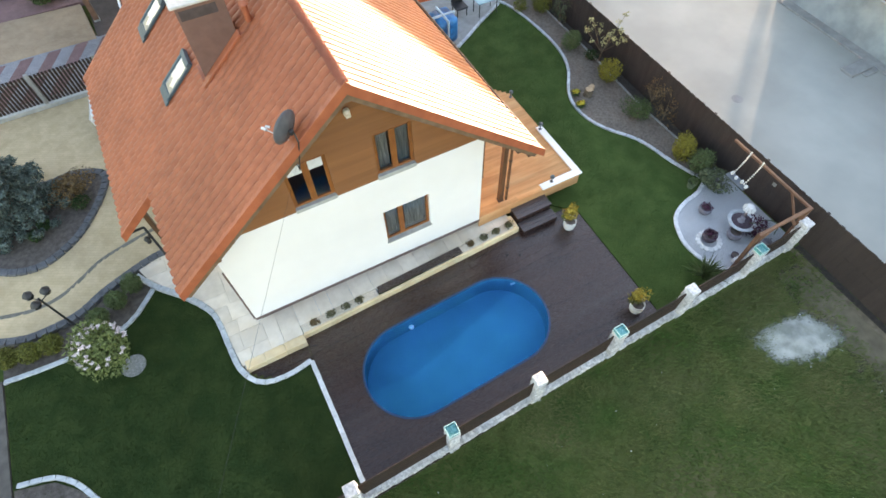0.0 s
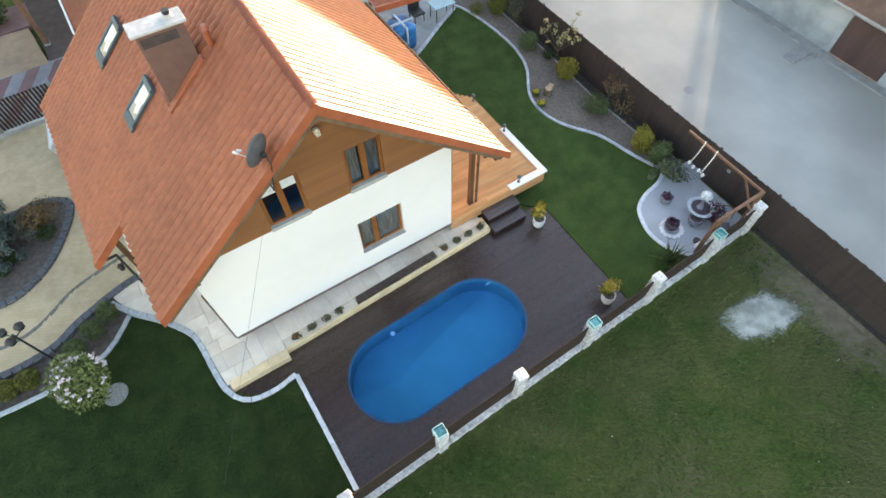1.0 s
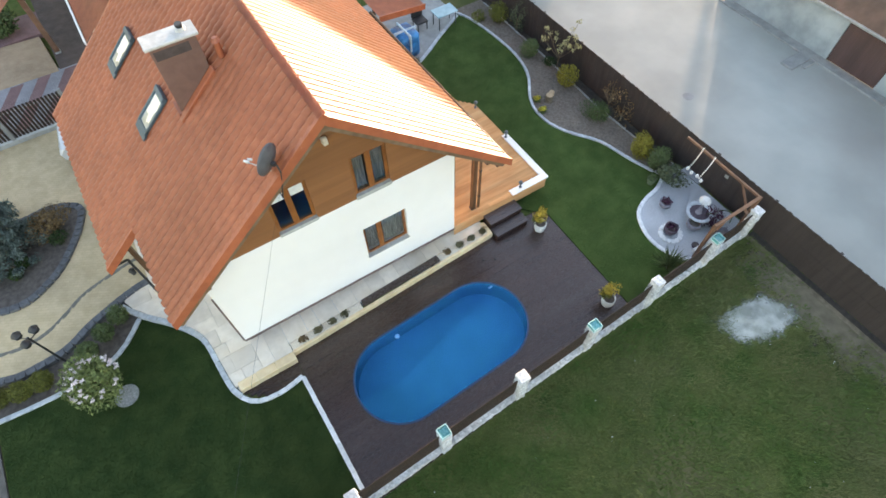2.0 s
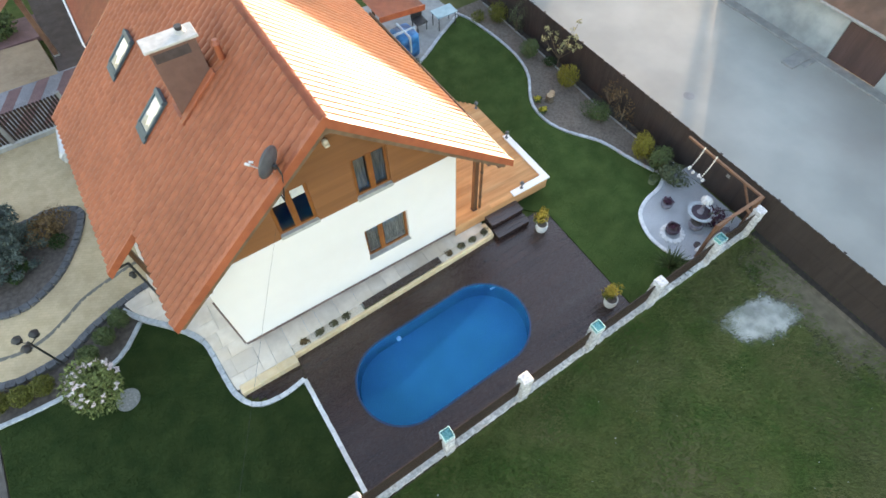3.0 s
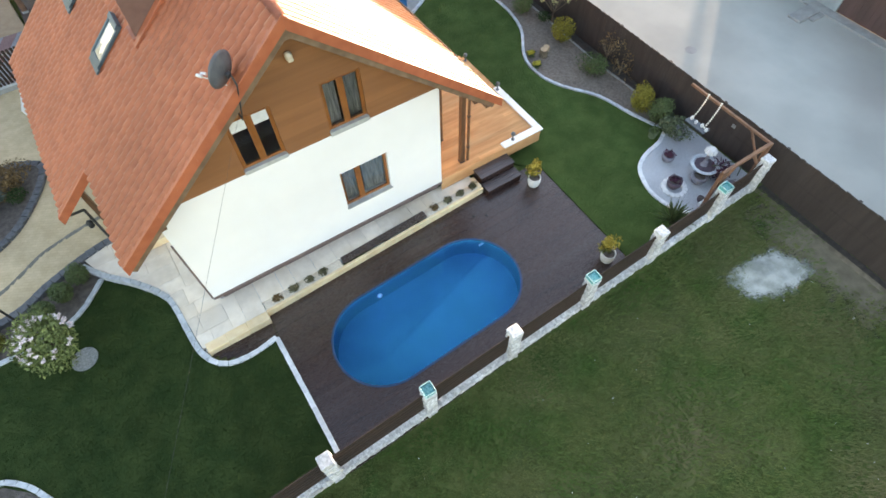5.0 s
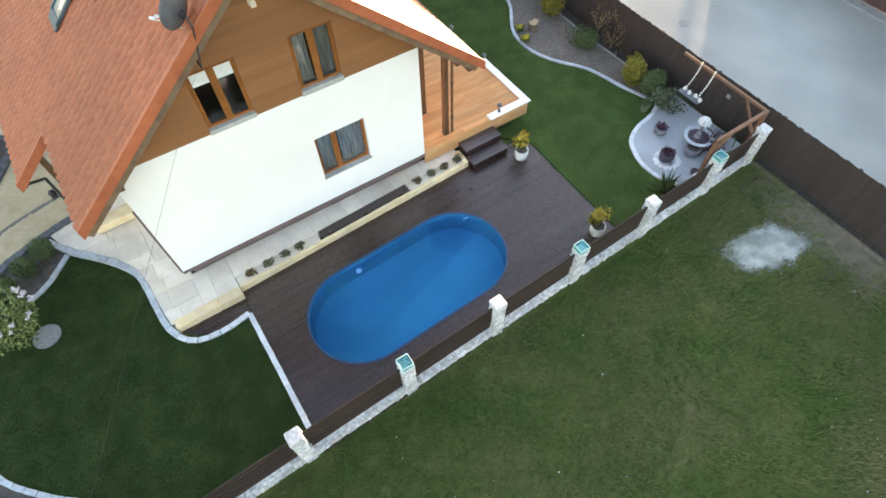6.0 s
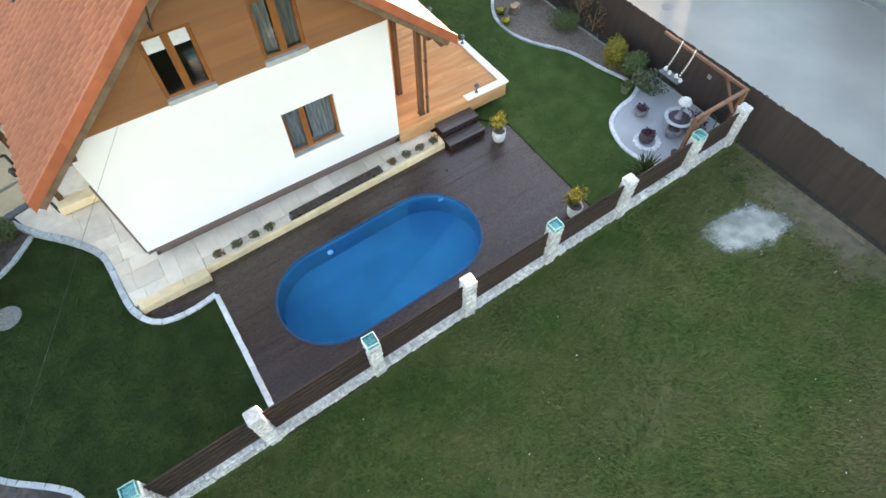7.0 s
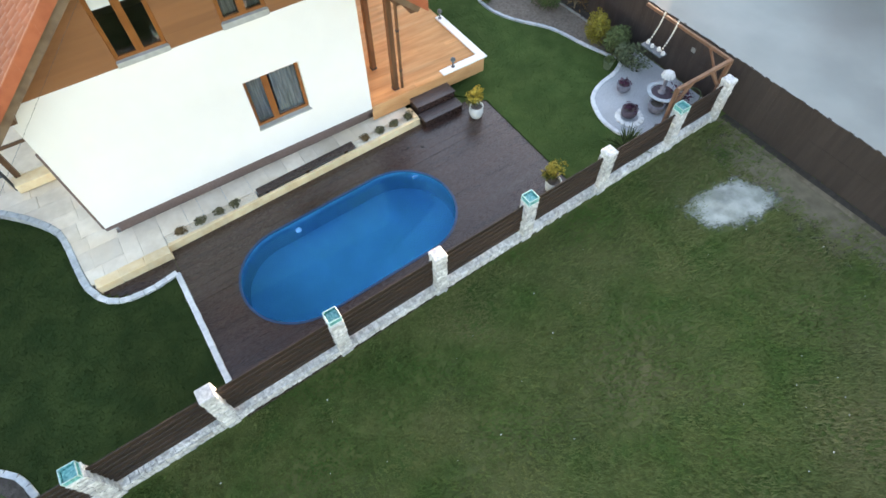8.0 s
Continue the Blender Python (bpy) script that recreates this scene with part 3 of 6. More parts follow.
ISLAND = [(-8.2, 7.6), (-7.6, 6.5), (-6.8, 5.75), (-5.88, 5.5), (-5.1, 5.78), (-4.42, 6.32), (-3.83, 7.15), (-3.42, 7.95), (-3.3, 8.7), (-4.2, 9.2), (-5.2, 9.15), (-6.3, 9.3), (-7.6, 9.0), (-8.2, 7.6)]
kerb_line("kerb", ISLAND, 0.24, GROUND, DRIVE + 0.10, 0.3, "dark_kerb", "dark grey setts round the planted island")
b = sheet(bmesh.new(), [tuple(q) for q in smooth_line(ISLAND, 0.4)[:-1]], GROUND, DRIVE + 0.05)
bmesh.ops.triangulate(b, faces=b.faces[:])
tagged(part("planted_island", b, "soil"), "oval bed of dark soil in the drive", "garden bed", kind="structure")
b = sheet(bmesh.new(), [(q[0], q[1] - 0.1) for q in drv[::-1] if q[0] > -7.4 and q[0] < -2.5] + LEFT_BED[::1], GROUND - 0.1, -0.60)
bmesh.ops.triangulate(b, faces=b.faces[:])
tagged(part("shrub_bed", b, "soil"), "narrow shrub bed of dark soil beside the drive", "garden bed", kind="structure")
b = sheet(bmesh.new(), [(-8.1, -9), (-7.37, -9), (-7.37, 2.0), (-8.1, 2.0)], GROUND - 0.1, LAWN + 0.01)
tagged(part("garden_path", b, "path"), "grey-brown gravel path beside the lawn", "path", kind="structure")
kerb_line("kerb", [(-7.2, -1.35), (-6.7, -1.45), (-6.2, -1.62), (-5.7, -2.1), (-5.3, -2.75), (-4.85, -3.25), (-4.4, -3.70), (-4.0, -4.02), (-3.57, -4.38), (-3.28, -4.70), (-3.08, -5.25)], 0.13, GROUND, -0.58, 0.32, "kerb", "pale concrete edging of the round corner bed")
b = sheet(bmesh.new(), [(-7.3, fence_y(-7) + 0.1), (-3.1, fence_y(-3) + 0.1), (-3.12, -5.25), (-3.32, -4.72), (-3.6, -4.42), (-4.03, -4.06), (-4.43, -3.74), (-4.9, -3.28), (-5.35, -2.8), (-5.75, -2.2), (-6.3, -1.7), (-7.3, -1.42)], GROUND, LAWN + 0.012)
bmesh.ops.triangulate(b, faces=b.faces[:])
tagged(part("corner_bed", b, "soil"), "corner bed of dark soil inside the fence", "garden bed", kind="structure")

# ---- neighbour's concrete yard ----
b = sheet(bmesh.new(), [(17.05, -40), (60, -40), (60, 45), (17.05, 45)], GROUND - 0.1, -0.50)
tagged(part("yard", b, "concrete"), "pale worn concrete yard beyond the boundary fence", "yard", kind="structure")
tagged(part("manhole_cover", lathe([(0.23, 0), (0.23, 0.006), (0.20, 0.008)], 20, (19.84, 0.6, -0.50)), "old_concrete"), "round dark manhole cover set in the concrete", "manhole cover")
b = sheet(bmesh.new(), [(26.05, -20), (26.5, -20), (26.5, 4.6), (26.05, 4.6)], -0.6, -0.42)
tagged(part("pavement", b, "old_concrete"), "raised concrete strip along the garage wall", "pavement", kind="structure")
b = bmesh.new()
box(b, 24.75, 26.05, -0.7, -0.1, -0.55, -0.40, 0.03)
box(b, 25.3, 26.05, -0.95, -0.7, -0.55, -0.44, 0.03)
tagged(part("concrete_ramp", b, "old_concrete"), "low worn concrete ramp by the garage wall", "ramp", kind="structure")

# ---- neighbour's garage ----
garage = thing("garage", (26.5, -3, -0.5), "low grey plastered garage with a brown sheet roof", "garage")
w = bmesh.new()
box(w, 26.5, 26.8, -1.06, 4.6, -0.6, 1.75)
box(w, 26.5, 26.8, -16, -3.38, -0.6, 1.75)
box(w, 26.5, 26.8, -3.38, -1.06, 1.40, 1.75)
box(w, 26.8, 34, 4.3, 4.6, -0.6, 1.75)
part("wall", w, "old_wall", garage, "grey plaster with damp stains")
door = part("garage_door", boxed(26.56, 26.62, -3.36, -1.08, -0.42, 1.39), "garage", garage, "red-brown garage door")
for k in range(9):
    y = -3.36 + (k + 0.5) * 0.253
    part("door_board", boxed(26.535, 26.56, y - 0.125, y + 0.125, -0.40, 1.37, 0.002), "garage", door)
r = bmesh.new()
vs = [r.verts.new(p) for p in ((26.1, -16.4, 1.78), (26.1, 4.75, 1.78), (31.5, 4.75, 5.2), (31.5, -16.4, 5.2), (37, -16.4, 1.8), (37, 4.75, 1.8))]
r.faces.new((vs[0], vs[3], vs[2], vs[1]))
r.faces.new((vs[3], vs[4], vs[5], vs[2]))
bmesh.ops.solidify(r, geom=r.faces[:], thickness=-0.08)
part("roof", r, "old_roof", garage)
part("gutter", rod(bmesh.new(), (26.05, -16.4, 1.74), (26.05, 4.75, 1.74), 0.055), "gutter", garage, "pale gutter")
part("eaves_board", boxed(26.1, 26.5, -16.3, 4.3, 1.66, 1.72, 0.01), "gutter", garage, "pale eaves board")

# ---- boundary fence ----
FX = 16.9
hoard = thing("boundary_fence", (FX, 0, GROUND), "long dark brown close-boarded fence", "fence")
me = bpy.data.meshes.new("board")
bb = boxed(-0.011, 0.011, -0.07, 0.07, 0, 1.70, 0.004)
bb.to_mesh(me)
bb.free()
rnd = random.Random(5)
for k in range(300):
    y = -20 + k * 0.128
    part_of("board", me, "hoarding", hoard, m=pose(FX + (0.005 if k % 2 else -0.005), y, GROUND + rnd.uniform(-0.015, 0.015), 0, 0, 0))
for z in (-0.3, 0.65):
    part("rail", boxed(FX + 0.03, FX + 0.08, -18, 19.4, z, z + 0.09, 0.005), "hoarding", hoard)
part("front_rail", boxed(FX - 0.026, FX - 0.017, -18, 18, 0.10, 0.16, 0.005), "hoarding", hoard)
for k in range(15):
    part("post", boxed(FX + 0.08, FX + 0.17, -18 + 2.5 * k, -17.9 + 2.5 * k, GROUND - 0.2, 0.90, 0.008), "hoarding", hoard)

# ---- house: walls and gable ----
house = thing("house", (4.0, 5.0, -0.6), "white-walled house with a steep terracotta tiled roof", "house")


def wall_with_holes(x0, x1, z0, z1, y0, y1, holes):
    """An upright wall along x with holes (x0, x1, z0, z1) that go right through."""
    bm = bmesh.new()
    xs = sorted({x0, x1, *(q for h in holes for q in h[:2])})
    for a, c in zip(xs, xs[1:]):
        cuts = sorted((h[2], h[3]) for h in holes if h[0] <= a and c <= h[1])
        z = z0
        for lo, hi in cuts + [(z1, z1)]:
            if lo - z > 1e-4:
                box(bm, a, c, y0, y1, z, lo)
            z = hi
    bmesh.ops.remove_doubles(bm, verts=bm.verts[:], dist=1e-4)
    return bm


LOW_WIN, UP_LEFT, UP_RIGHT = (4.45, 5.90, 1.03, 2.50), (2.29, 3.34, 4.03, 5.50), (4.52, 5.55, 4.05, 5.50)
part("wall", wall_with_holes(0.0, WALL_X, 0.085, WALL_TOP, 0.0, 0.42, [LOW_WIN]), "plaster", house, "smooth white plaster")
part("plinth", boxed(-0.012, WALL_X + 0.01, -0.014, 0.4, -0.02, 0.085, 0.004), "plinth", house, "brown plinth band")
part("footing", boxed(0.2, WALL_X, 0.25, 0.4, -0.75, -0.02), "plinth", house)
part("corner_strip", boxed(-0.05, 0.0, -0.012, 0.05, 0.085, 2.75, 0.006), "plinth", house, "dark corner strip")
sides = bmesh.new()
box(sides, 0.0, 0.4, 0.42, 9.6, -0.75, roof_z(0.0) - 0.32)
part("wall", sides, "plaster", house)
part("wall", boxed(WALL_X - 0.4, WALL_X, 0.42, 9.6, -0.75, roof_z(WALL_X) - 0.36), "plaster", house)
part("wall", boxed(0.0, WALL_X, 9.6, 10.0, -0.75, 3.9), "plaster", house)
gb = bmesh.new()
tri = [(0.3, 3.9), (WALL_X, 3.9), (RIDGE_X, 7.0)]
fr = [gb.verts.new((x, 9.62, z)) for x, z in tri]
bk = [gb.verts.new((x, 9.98, z)) for x, z in tri]
gb.faces.new(fr)
gb.faces.new(bk[::-1])
for k in range(3):
    gb.faces.new((fr[k], bk[k], bk[(k + 1) % 3], fr[(k + 1) % 3]))
part("back_gable", gb, "siding", house)
part("upper_floor", boxed(0.4, WALL_X - 0.4, 0.42, 9.6, 2.9, 3.2), "room", house)
part("ground_floor", boxed(0.4, WALL_X - 0.4, 0.42, 9.6, -0.05, 0.1), "room", house)
part("partition", boxed(0.4, WALL_X - 0.4, 3.4, 3.5, 0.1, 2.9), "room", house)
part("partition", boxed(0.5, WALL_X - 0.5, 3.4, 3.5, 3.2, roof_z(0.5) - 0.5), "room", house)

# boards of the gable, one by one
def siding_row(z0, z1):
    half0, half1 = (RIDGE_Z - 0.36 - z0) / PITCH, (RIDGE_Z - 0.36 - z1) / PITCH
    lo0, hi0, lo1, hi1 = RIDGE_X - half0, RIDGE_X + half0, RIDGE_X - half1, RIDGE_X + half1
    lo0, lo1, hi0, hi1 = max(lo0, 0.02), max(lo1, 0.02), min(hi0, WALL_X), min(hi1, WALL_X)
    zm = (z0 + z1) / 2
    cuts = [(w[0], w[1]) for w in (UP_LEFT, UP_RIGHT) if w[2] - 0.02 < zm < w[3] + 0.02]
    edges = [(lo0, lo1)] + [e for c in cuts for e in ((c[0], c[0]), (c[1], c[1]))] + [(hi0, hi1)]
    return [(edges[k], edges[k + 1]) for k in range(0, len(edges), 2)]


row_z = np.concatenate([np.linspace(3.92, 4.04, 2), np.linspace(4.04, 5.50, 9)[1:], np.linspace(5.50, 7.28, 10)[1:]])
for z0, z1 in zip(row_z, row_z[1:]):
    for (a0, a1), (c0, c1) in siding_row(z0, z1):
        bm = bmesh.new()
        g0, g1 = z0 + 0.004, z1 - 0.004
        p = [(a0, g0, 0.005), (c0, g0, 0.005), (c1, g1, 0.025), (a1, g1, 0.025)]
        f = [bm.verts.new((x, y, z)) for x, z, y in p]
        k = [bm.verts.new((x, 0.06, z)) for x, z, y in p]
        bm.faces.new(f)
        for i in range(4):
            bm.faces.new((f[i], k[i], k[(i + 1) % 4], f[(i + 1) % 4]))
        part("siding_board", bm, "siding", house)
bm = wall_with_holes(1.98, 6.02, 3.92, 5.52, 0.062, 0.40, [UP_LEFT, UP_RIGHT])
part("gable_backing", bm, "room", house)
bm = bmesh.new()
tri = [(1.98, 5.52), (6.02, 5.52), (RIDGE_X, 7.2)]
fr = [bm.verts.new((x, 0.062, z)) for x, z in tri]
bk = [bm.verts.new((x, 0.40, z)) for x, z in tri]
bm.faces.new(fr)
bm.faces.new(bk[::-1])
for k in range(3):
    bm.faces.new((fr[k], bk[k], bk[(k + 1) % 3], fr[(k + 1) % 3]))
part("gable_backing", bm, "room", house)


def window(x0, x1, z0, z1, split, label, depth=0.10, blind=0.0, net=((0, 1), (0, 1)), drop=0.02):
    win = thing("window", ((x0 + x1) / 2, depth, z0), label, "window")
    win = seat(win, house)
    for key in ("category",):
        del win[key]
    t = 0.05
    f = bmesh.new()
    box(f, x0, x0 + t, depth, depth + 0.09, z0, z1, 0.008)
    box(f, x1 - t, x1, depth, depth + 0.09, z0, z1, 0.008)
    box(f, x0 + t, x1 - t, depth, depth + 0.09, z0, z0 + t, 0.008)
    box(f, x0 + t, x1 - t, depth, depth + 0.09, z1 - t, z1, 0.008)
    part("window_frame", f, "oak", win)
    xm = x0 + split * (x1 - x0)
    part("mullion", boxed(xm - 0.045, xm + 0.045, depth - 0.012, depth + 0.085, z0 + t, z1 - t, 0.008), "oak", win)
    for side, (a, c) in enumerate(((x0 + t, xm - 0.045), (xm + 0.045, x1 - t))):
        s = bmesh.new()
        e = 0.035
        box(s, a, a + e, depth - 0.008, depth + 0.06, z0 + t, z1 - t, 0.006)
        box(s, c - e, c, depth - 0.008, depth + 0.06, z0 + t, z1 - t, 0.006)
        box(s, a + e, c - e, depth - 0.008, depth + 0.06, z0 + t, z0 + t + e, 0.006)
        box(s, a + e, c - e, depth - 0.008, depth + 0.06, z1 - t - e, z1 - t, 0.006)
        part("sash", s, "oak", win)
        pane = part("pane", boxed(a + e, c - e, depth + 0.03, depth + 0.036, z0 + t + e, z1 - t - e), "glass", win)
        pane.visible_shadow = False
        if blind:
            part("blind", boxed(a + e + 0.004, c - e - 0.004, depth + 0.012, depth + 0.022, z1 - t - e - blind, z1 - t - e), "blind", win, "white roller blind")
        if net:
            cb = bmesh.new()
            n = 24
            u0, u1 = net[side]
            xs = [a + (c - a) * (u0 + (u1 - u0) * k / n) for k in range(n + 1)]
            lo = [cb.verts.new((x, depth + 0.16 + 0.030 * math.sin(k * 1.9) + 0.012 * math.sin(k * 0.7), z0 + 0.05)) for k, x in enumerate(xs)]
            hi = [cb.verts.new((x, depth + 0.16 + 0.014 * math.sin(k * 1.9), z1 - 0.05)) for k, x in enumerate(xs)]
            for k in range(n):
                cb.faces.new((lo[k], lo[k + 1], hi[k + 1], hi[k]))
            bmesh.ops.solidify(cb, geom=cb.faces[:], thickness=0.003)
            part("curtain", cb, "curtain", win, "pale net curtain", smooth=True)
    part("window_sill", boxed(x0 - 0.02, x1 + 0.02, -0.06, depth + 0.01, z0 - drop, z0 + 0.016, 0.006), "sill", win, "grey window sill")
    return win


window(*LOW_WIN, 0.38, "double oak-framed window with net curtains drawn aside", net=((0.0, 1.0), (0.14, 1.0)))
window(*UP_LEFT, 0.5, "double oak-framed gable window with half-drawn white blinds", 0.05, blind=0.30, net=(), drop=0.10)
window(*UP_RIGHT, 0.5, "double oak-framed gable window with net curtains", 0.05, net=((0.0, 0.9), (0.12, 1.0)), drop=0.12)

# ---- roof ----
TW, TG = 0.265, 0.32
SL = math.atan(PITCH)


def tile_mesh(name, roll, lip_h):
    """One rolled roof tile: x along the eaves, y up the slope, with a thick lower lip."""
    bm = bmesh.new()
    prof = [(-0.5, -0.030), (-0.445, -0.028), (-0.43, 0.0)] + [(-0.43 + 0.93 * k / 7, roll * math.sin(math.pi * (k / 7) ** 0.85) ** 0.65) for k in range(1, 7)] + [(0.5, -0.004)]
    prof = [(TW * u, h) for u, h in prof]
    n = len(prof) - 1
    lo = [bm.verts.new((x, 0.0, h + lip_h)) for x, h in prof]
    hi = [bm.verts.new((x, TG + 0.02, h + 0.003)) for x, h in prof]
    lip = [bm.verts.new((x, 0.003, h - 0.002)) for x, h in prof]
    rim = [bm.verts.new((x, 0.0, h + lip_h)) for x, h in prof]
    for k in range(n):
        bm.faces.new((lo[k], lo[k + 1], hi[k + 1], hi[k]))
        bm.faces.new((lip[k], lip[k + 1], rim[k + 1], rim[k]))
    me = bpy.data.meshes.new(name)
    bm.to_mesh(me)
    bm.free()
    me.shade_smooth()
    return me


def deck_of(x_eave, y0, y1, side, x_top=RIDGE_X):
    """The boards under the tiles."""
    bm = bmesh.new()
    z = RIDGE_Z - 0.03
    a = [(x_top, z - PITCH * abs(x_top - RIDGE_X)), (x_eave, z - PITCH * abs(x_eave - RIDGE_X))]
    v = [bm.verts.new((x, y, zz - o)) for o in (0, 0.16) for y in (y0, y1) for x, zz in a]
    for q in ((0, 1, 3, 2), (4, 6, 7, 5), (0, 4, 5, 1), (2, 3, 7, 6), (1, 5, 7, 3), (0, 2, 6, 4)):
        bm.faces.new([v[i] for i in q])
    bmesh.ops.recalc_face_normals(bm, faces=bm.faces[:])
    return bm


roofs = {}
TILES = {-1: tile_mesh("tile", 0.070, 0.046), 1: tile_mesh("tile", 0.017, 0.010)}
rnd = random.Random(11)
for side, label in ((-1, "terracotta tiled slope in the shade"), (1, "terracotta tiled slope catching the low sun")):
    x_eave = -0.96 if side < 0 else 9.2
    TILE = TILES[side]
    roof = part("roof", deck_of(x_eave - (0.3 if side > 0 else 0), GABLE_Y + 0.06, BACK_Y - 0.02, side), "soffit", house, label)
    roofs[side] = roof
    rest_v, rest_f = [], []
    base = np.array([v.co for v in TILE.vertices])
    faces = [list(q.vertices) for q in TILE.polygons]
    made = 0
    cols = int(round((BACK_Y - GABLE_Y) / TW))
    for c in range(cols):
        y = GABLE_Y + 0.02 + (c + 0.5) * (BACK_Y - GABLE_Y - 0.04) / cols
        extra = 5 if side < 0 and y > 2.85 else 0
        s_full = abs(x_eave - RIDGE_X) / math.cos(SL)
        s_main = s_full * (1 - (0.0055 * (y - GABLE_Y) if side > 0 else 0))
        rows_main = math.ceil(s_full / TG)
        step = s_main / rows_main
        for k in range(-extra, rows_main):
            s = s_main - k * step
            x, z = RIDGE_X + side * s * math.cos(SL), RIDGE_Z - s * math.sin(SL)
            m = Matrix.Translation((x, y, z)) @ Matrix.Rotation(math.pi / 2 if side > 0 else -math.pi / 2, 4, "Z") @ Matrix.Rotation(SL, 4, "X") @ Matrix.Rotation(rnd.uniform(-0.003, 0.003), 4, "Z")
            m = m @ Matrix.Translation((0, 0, rnd.uniform(0, 0.002)))
            if made < 300 and y < 4.2:
                part_of("tile", TILE, "tile", roof, m=m)
                made += 1
            else:
                o = len(rest_v)
                rest_v += [tuple(m @ Vector(p)) for p in base]
                rest_f += [[o + i for i in q] for q in faces]
    raw("tiles", rest_v, rest_f, "tile_rest", roof, smooth=True, kind="stuff")
part("porch_roof", deck_of(-2.23, 2.87, BACK_Y - 0.02, -1, -0.97), "soffit", house)
canopy = bmesh.new()
cv = [canopy.verts.new(p) for p in ((9.45, 7.95, 3.02), (11.5, 8.1, 2.72), (11.5, 13.0, 2.72), (9.45, 13.0, 3.02))]
canopy.faces.new(cv)
bmesh.ops.solidify(canopy, geom=canopy.faces[:], thickness=0.16)
part("canopy_roof", canopy, "verge", house, "terracotta canopy roof")
part("canopy_fascia", beam(bmesh.new(), (9.44, 7.92, 2.92), (11.54, 8.07, 2.62), 0.05, 0.24), "verge", house)
part("canopy_post", boxed(11.3, 11.42, 12.6, 12.72, -0.6, 2.6, 0.01), "timber", house)


def verge(x0, x1, y, top=0.08):
    """The smooth tile edge that covers the end of a slope, in lengths of a tile."""
    n = max(1, int(round(abs(x1 - x0) / 0.62)))
    for k in range(n):
        a, c = x0 + (x1 - x0) * k / n, x0 + (x1 - x0) * (k + 1) / n
        bm = bmesh.new()
        za, zc = roof_z(a) + top, roof_z(c) + top
        g = 0.0006 * (1 if c > a else -1)
        pts = [(0.10, 0.0), (0.10, 0.012), (-0.020, 0.012), (-0.030, 0.050), (-0.078, 0.050), (-0.085, 0.03), (-0.085, -0.24), (-0.06, -0.24), (-0.06, -0.03), (0.10, -0.03)]
        A = [bm.verts.new((a + g, y + p, za + q)) for p, q in pts]
        C = [bm.verts.new((c - g, y + p, zc + q)) for p, q in pts]
        for i in range(len(pts)):
            j = (i + 1) % len(pts)
            bm.faces.new((A[i], A[j], C[j], C[i]))
        bm.faces.new(A[::-1])
        bm.faces.new(C)
        bmesh.ops.recalc_face_normals(bm, faces=bm.faces[:])
        part("verge_tile", bm, "verge", house)


verge(RIDGE_X, -0.98, GABLE_Y)
verge(RIDGE_X, 9.28, GABLE_Y, 0.045)
verge(-0.98, -2.27, 2.85)
verge(RIDGE_X, -2.27, BACK_Y + 0.02)
# ridge tiles
for k in range(30):
    y0 = GABLE_Y - 0.08 + k * 0.36
    bm = bmesh.new()
    n = 8
    for (ya, rr) in ((y0, 0.100), (y0 + 0.37, 0.096)):
        for i in range(n + 1):
            a = math.pi * i / n
            bm.verts.new((RIDGE_X + rr * 1.15 * math.cos(a), ya, RIDGE_Z + 0.01 + rr * math.sin(a)))
    bm.verts.ensure_lookup_table()
    for i in range(n):
        bm.faces.new((bm.verts[i], bm.verts[i + 1], bm.verts[n + 2 + i], bm.verts[n + 1 + i]))
    bmesh.ops.solidify(bm, geom=bm.faces[:], thickness=0.015)
    part("ridge_tile", bm, "verge", house, smooth=True)
# barge boards, purlins and gutters
for x1 in (-0.9, 9.1):
    part("barge_board", beam(bmesh.new(), (RIDGE_X, GABLE_Y + 0.05, RIDGE_Z - 0.28), (x1, GABLE_Y + 0.05, roof_z(x1) - 0.28), 0.05, 0.20), "soffit", house)
for x in (0.15, WALL_X + 0.9, RIDGE_X, 8.95):
    part("purlin", boxed(x - 0.08, x + 0.08, GABLE_Y + 0.1, 1.2, roof_z(x) - 0.50, roof_z(x) - 0.30, 0.01), "timber", house, "brown timber beam end")
part("gutter", rod(bmesh.new(), (9.27, GABLE_Y + 0.1, roof_z(9.27) - 0.06), (9.27, 8.3, roof_z(9.27) - 0.09), 0.06), "timber", house)
part("gutter", rod(bmesh.new(), (-2.20, 3.0, roof_z(-2.2) - 0.26), (-2.20, BACK_Y, roof_z(-2.2) - 0.28), 0.05), "timber", house)

part("apex_block", boxed(3.88, 4.12, GABLE_Y + 0.022, GABLE_Y + 0.078, RIDGE_Z - 0.46, RIDGE_Z - 0.16), "soffit", house)

# chimney
chim = seat(thing("chimney", (2.1, 4.0, 5.0), "", "", ), house)
cz0, cz1 = 5.2, 7.66
part("shaft", boxed(1.60, 2.70, 3.52, 3.98, cz0, cz1, 0.01), "chimney", chim, "dark brown brick stack")
part("vent_slot", boxed(1.66, 2.5, 3.512, 3.52, cz1 - 0.34, cz1 - 0.10), "slot", chim)
part("chimney_cap", boxed(1.51, 2.78, 3.44, 4.02, cz1, cz1 + 0.08, 0.02), "cap", chim, "pale weathered cap")
part("flue", lathe([(0.075, 0), (0.075, 0.10), (0.088, 0.10), (0.088, 0.17), (0.06, 0.17)], 14, (2.46, 3.74, cz1 + 0.08)), "black", chim)
part("flue_collar", lathe([(0.13, 0), (0.12, 0.05), (0.085, 0.08)], 14, (2.46, 3.74, cz1 + 0.075)), "cap", chim)
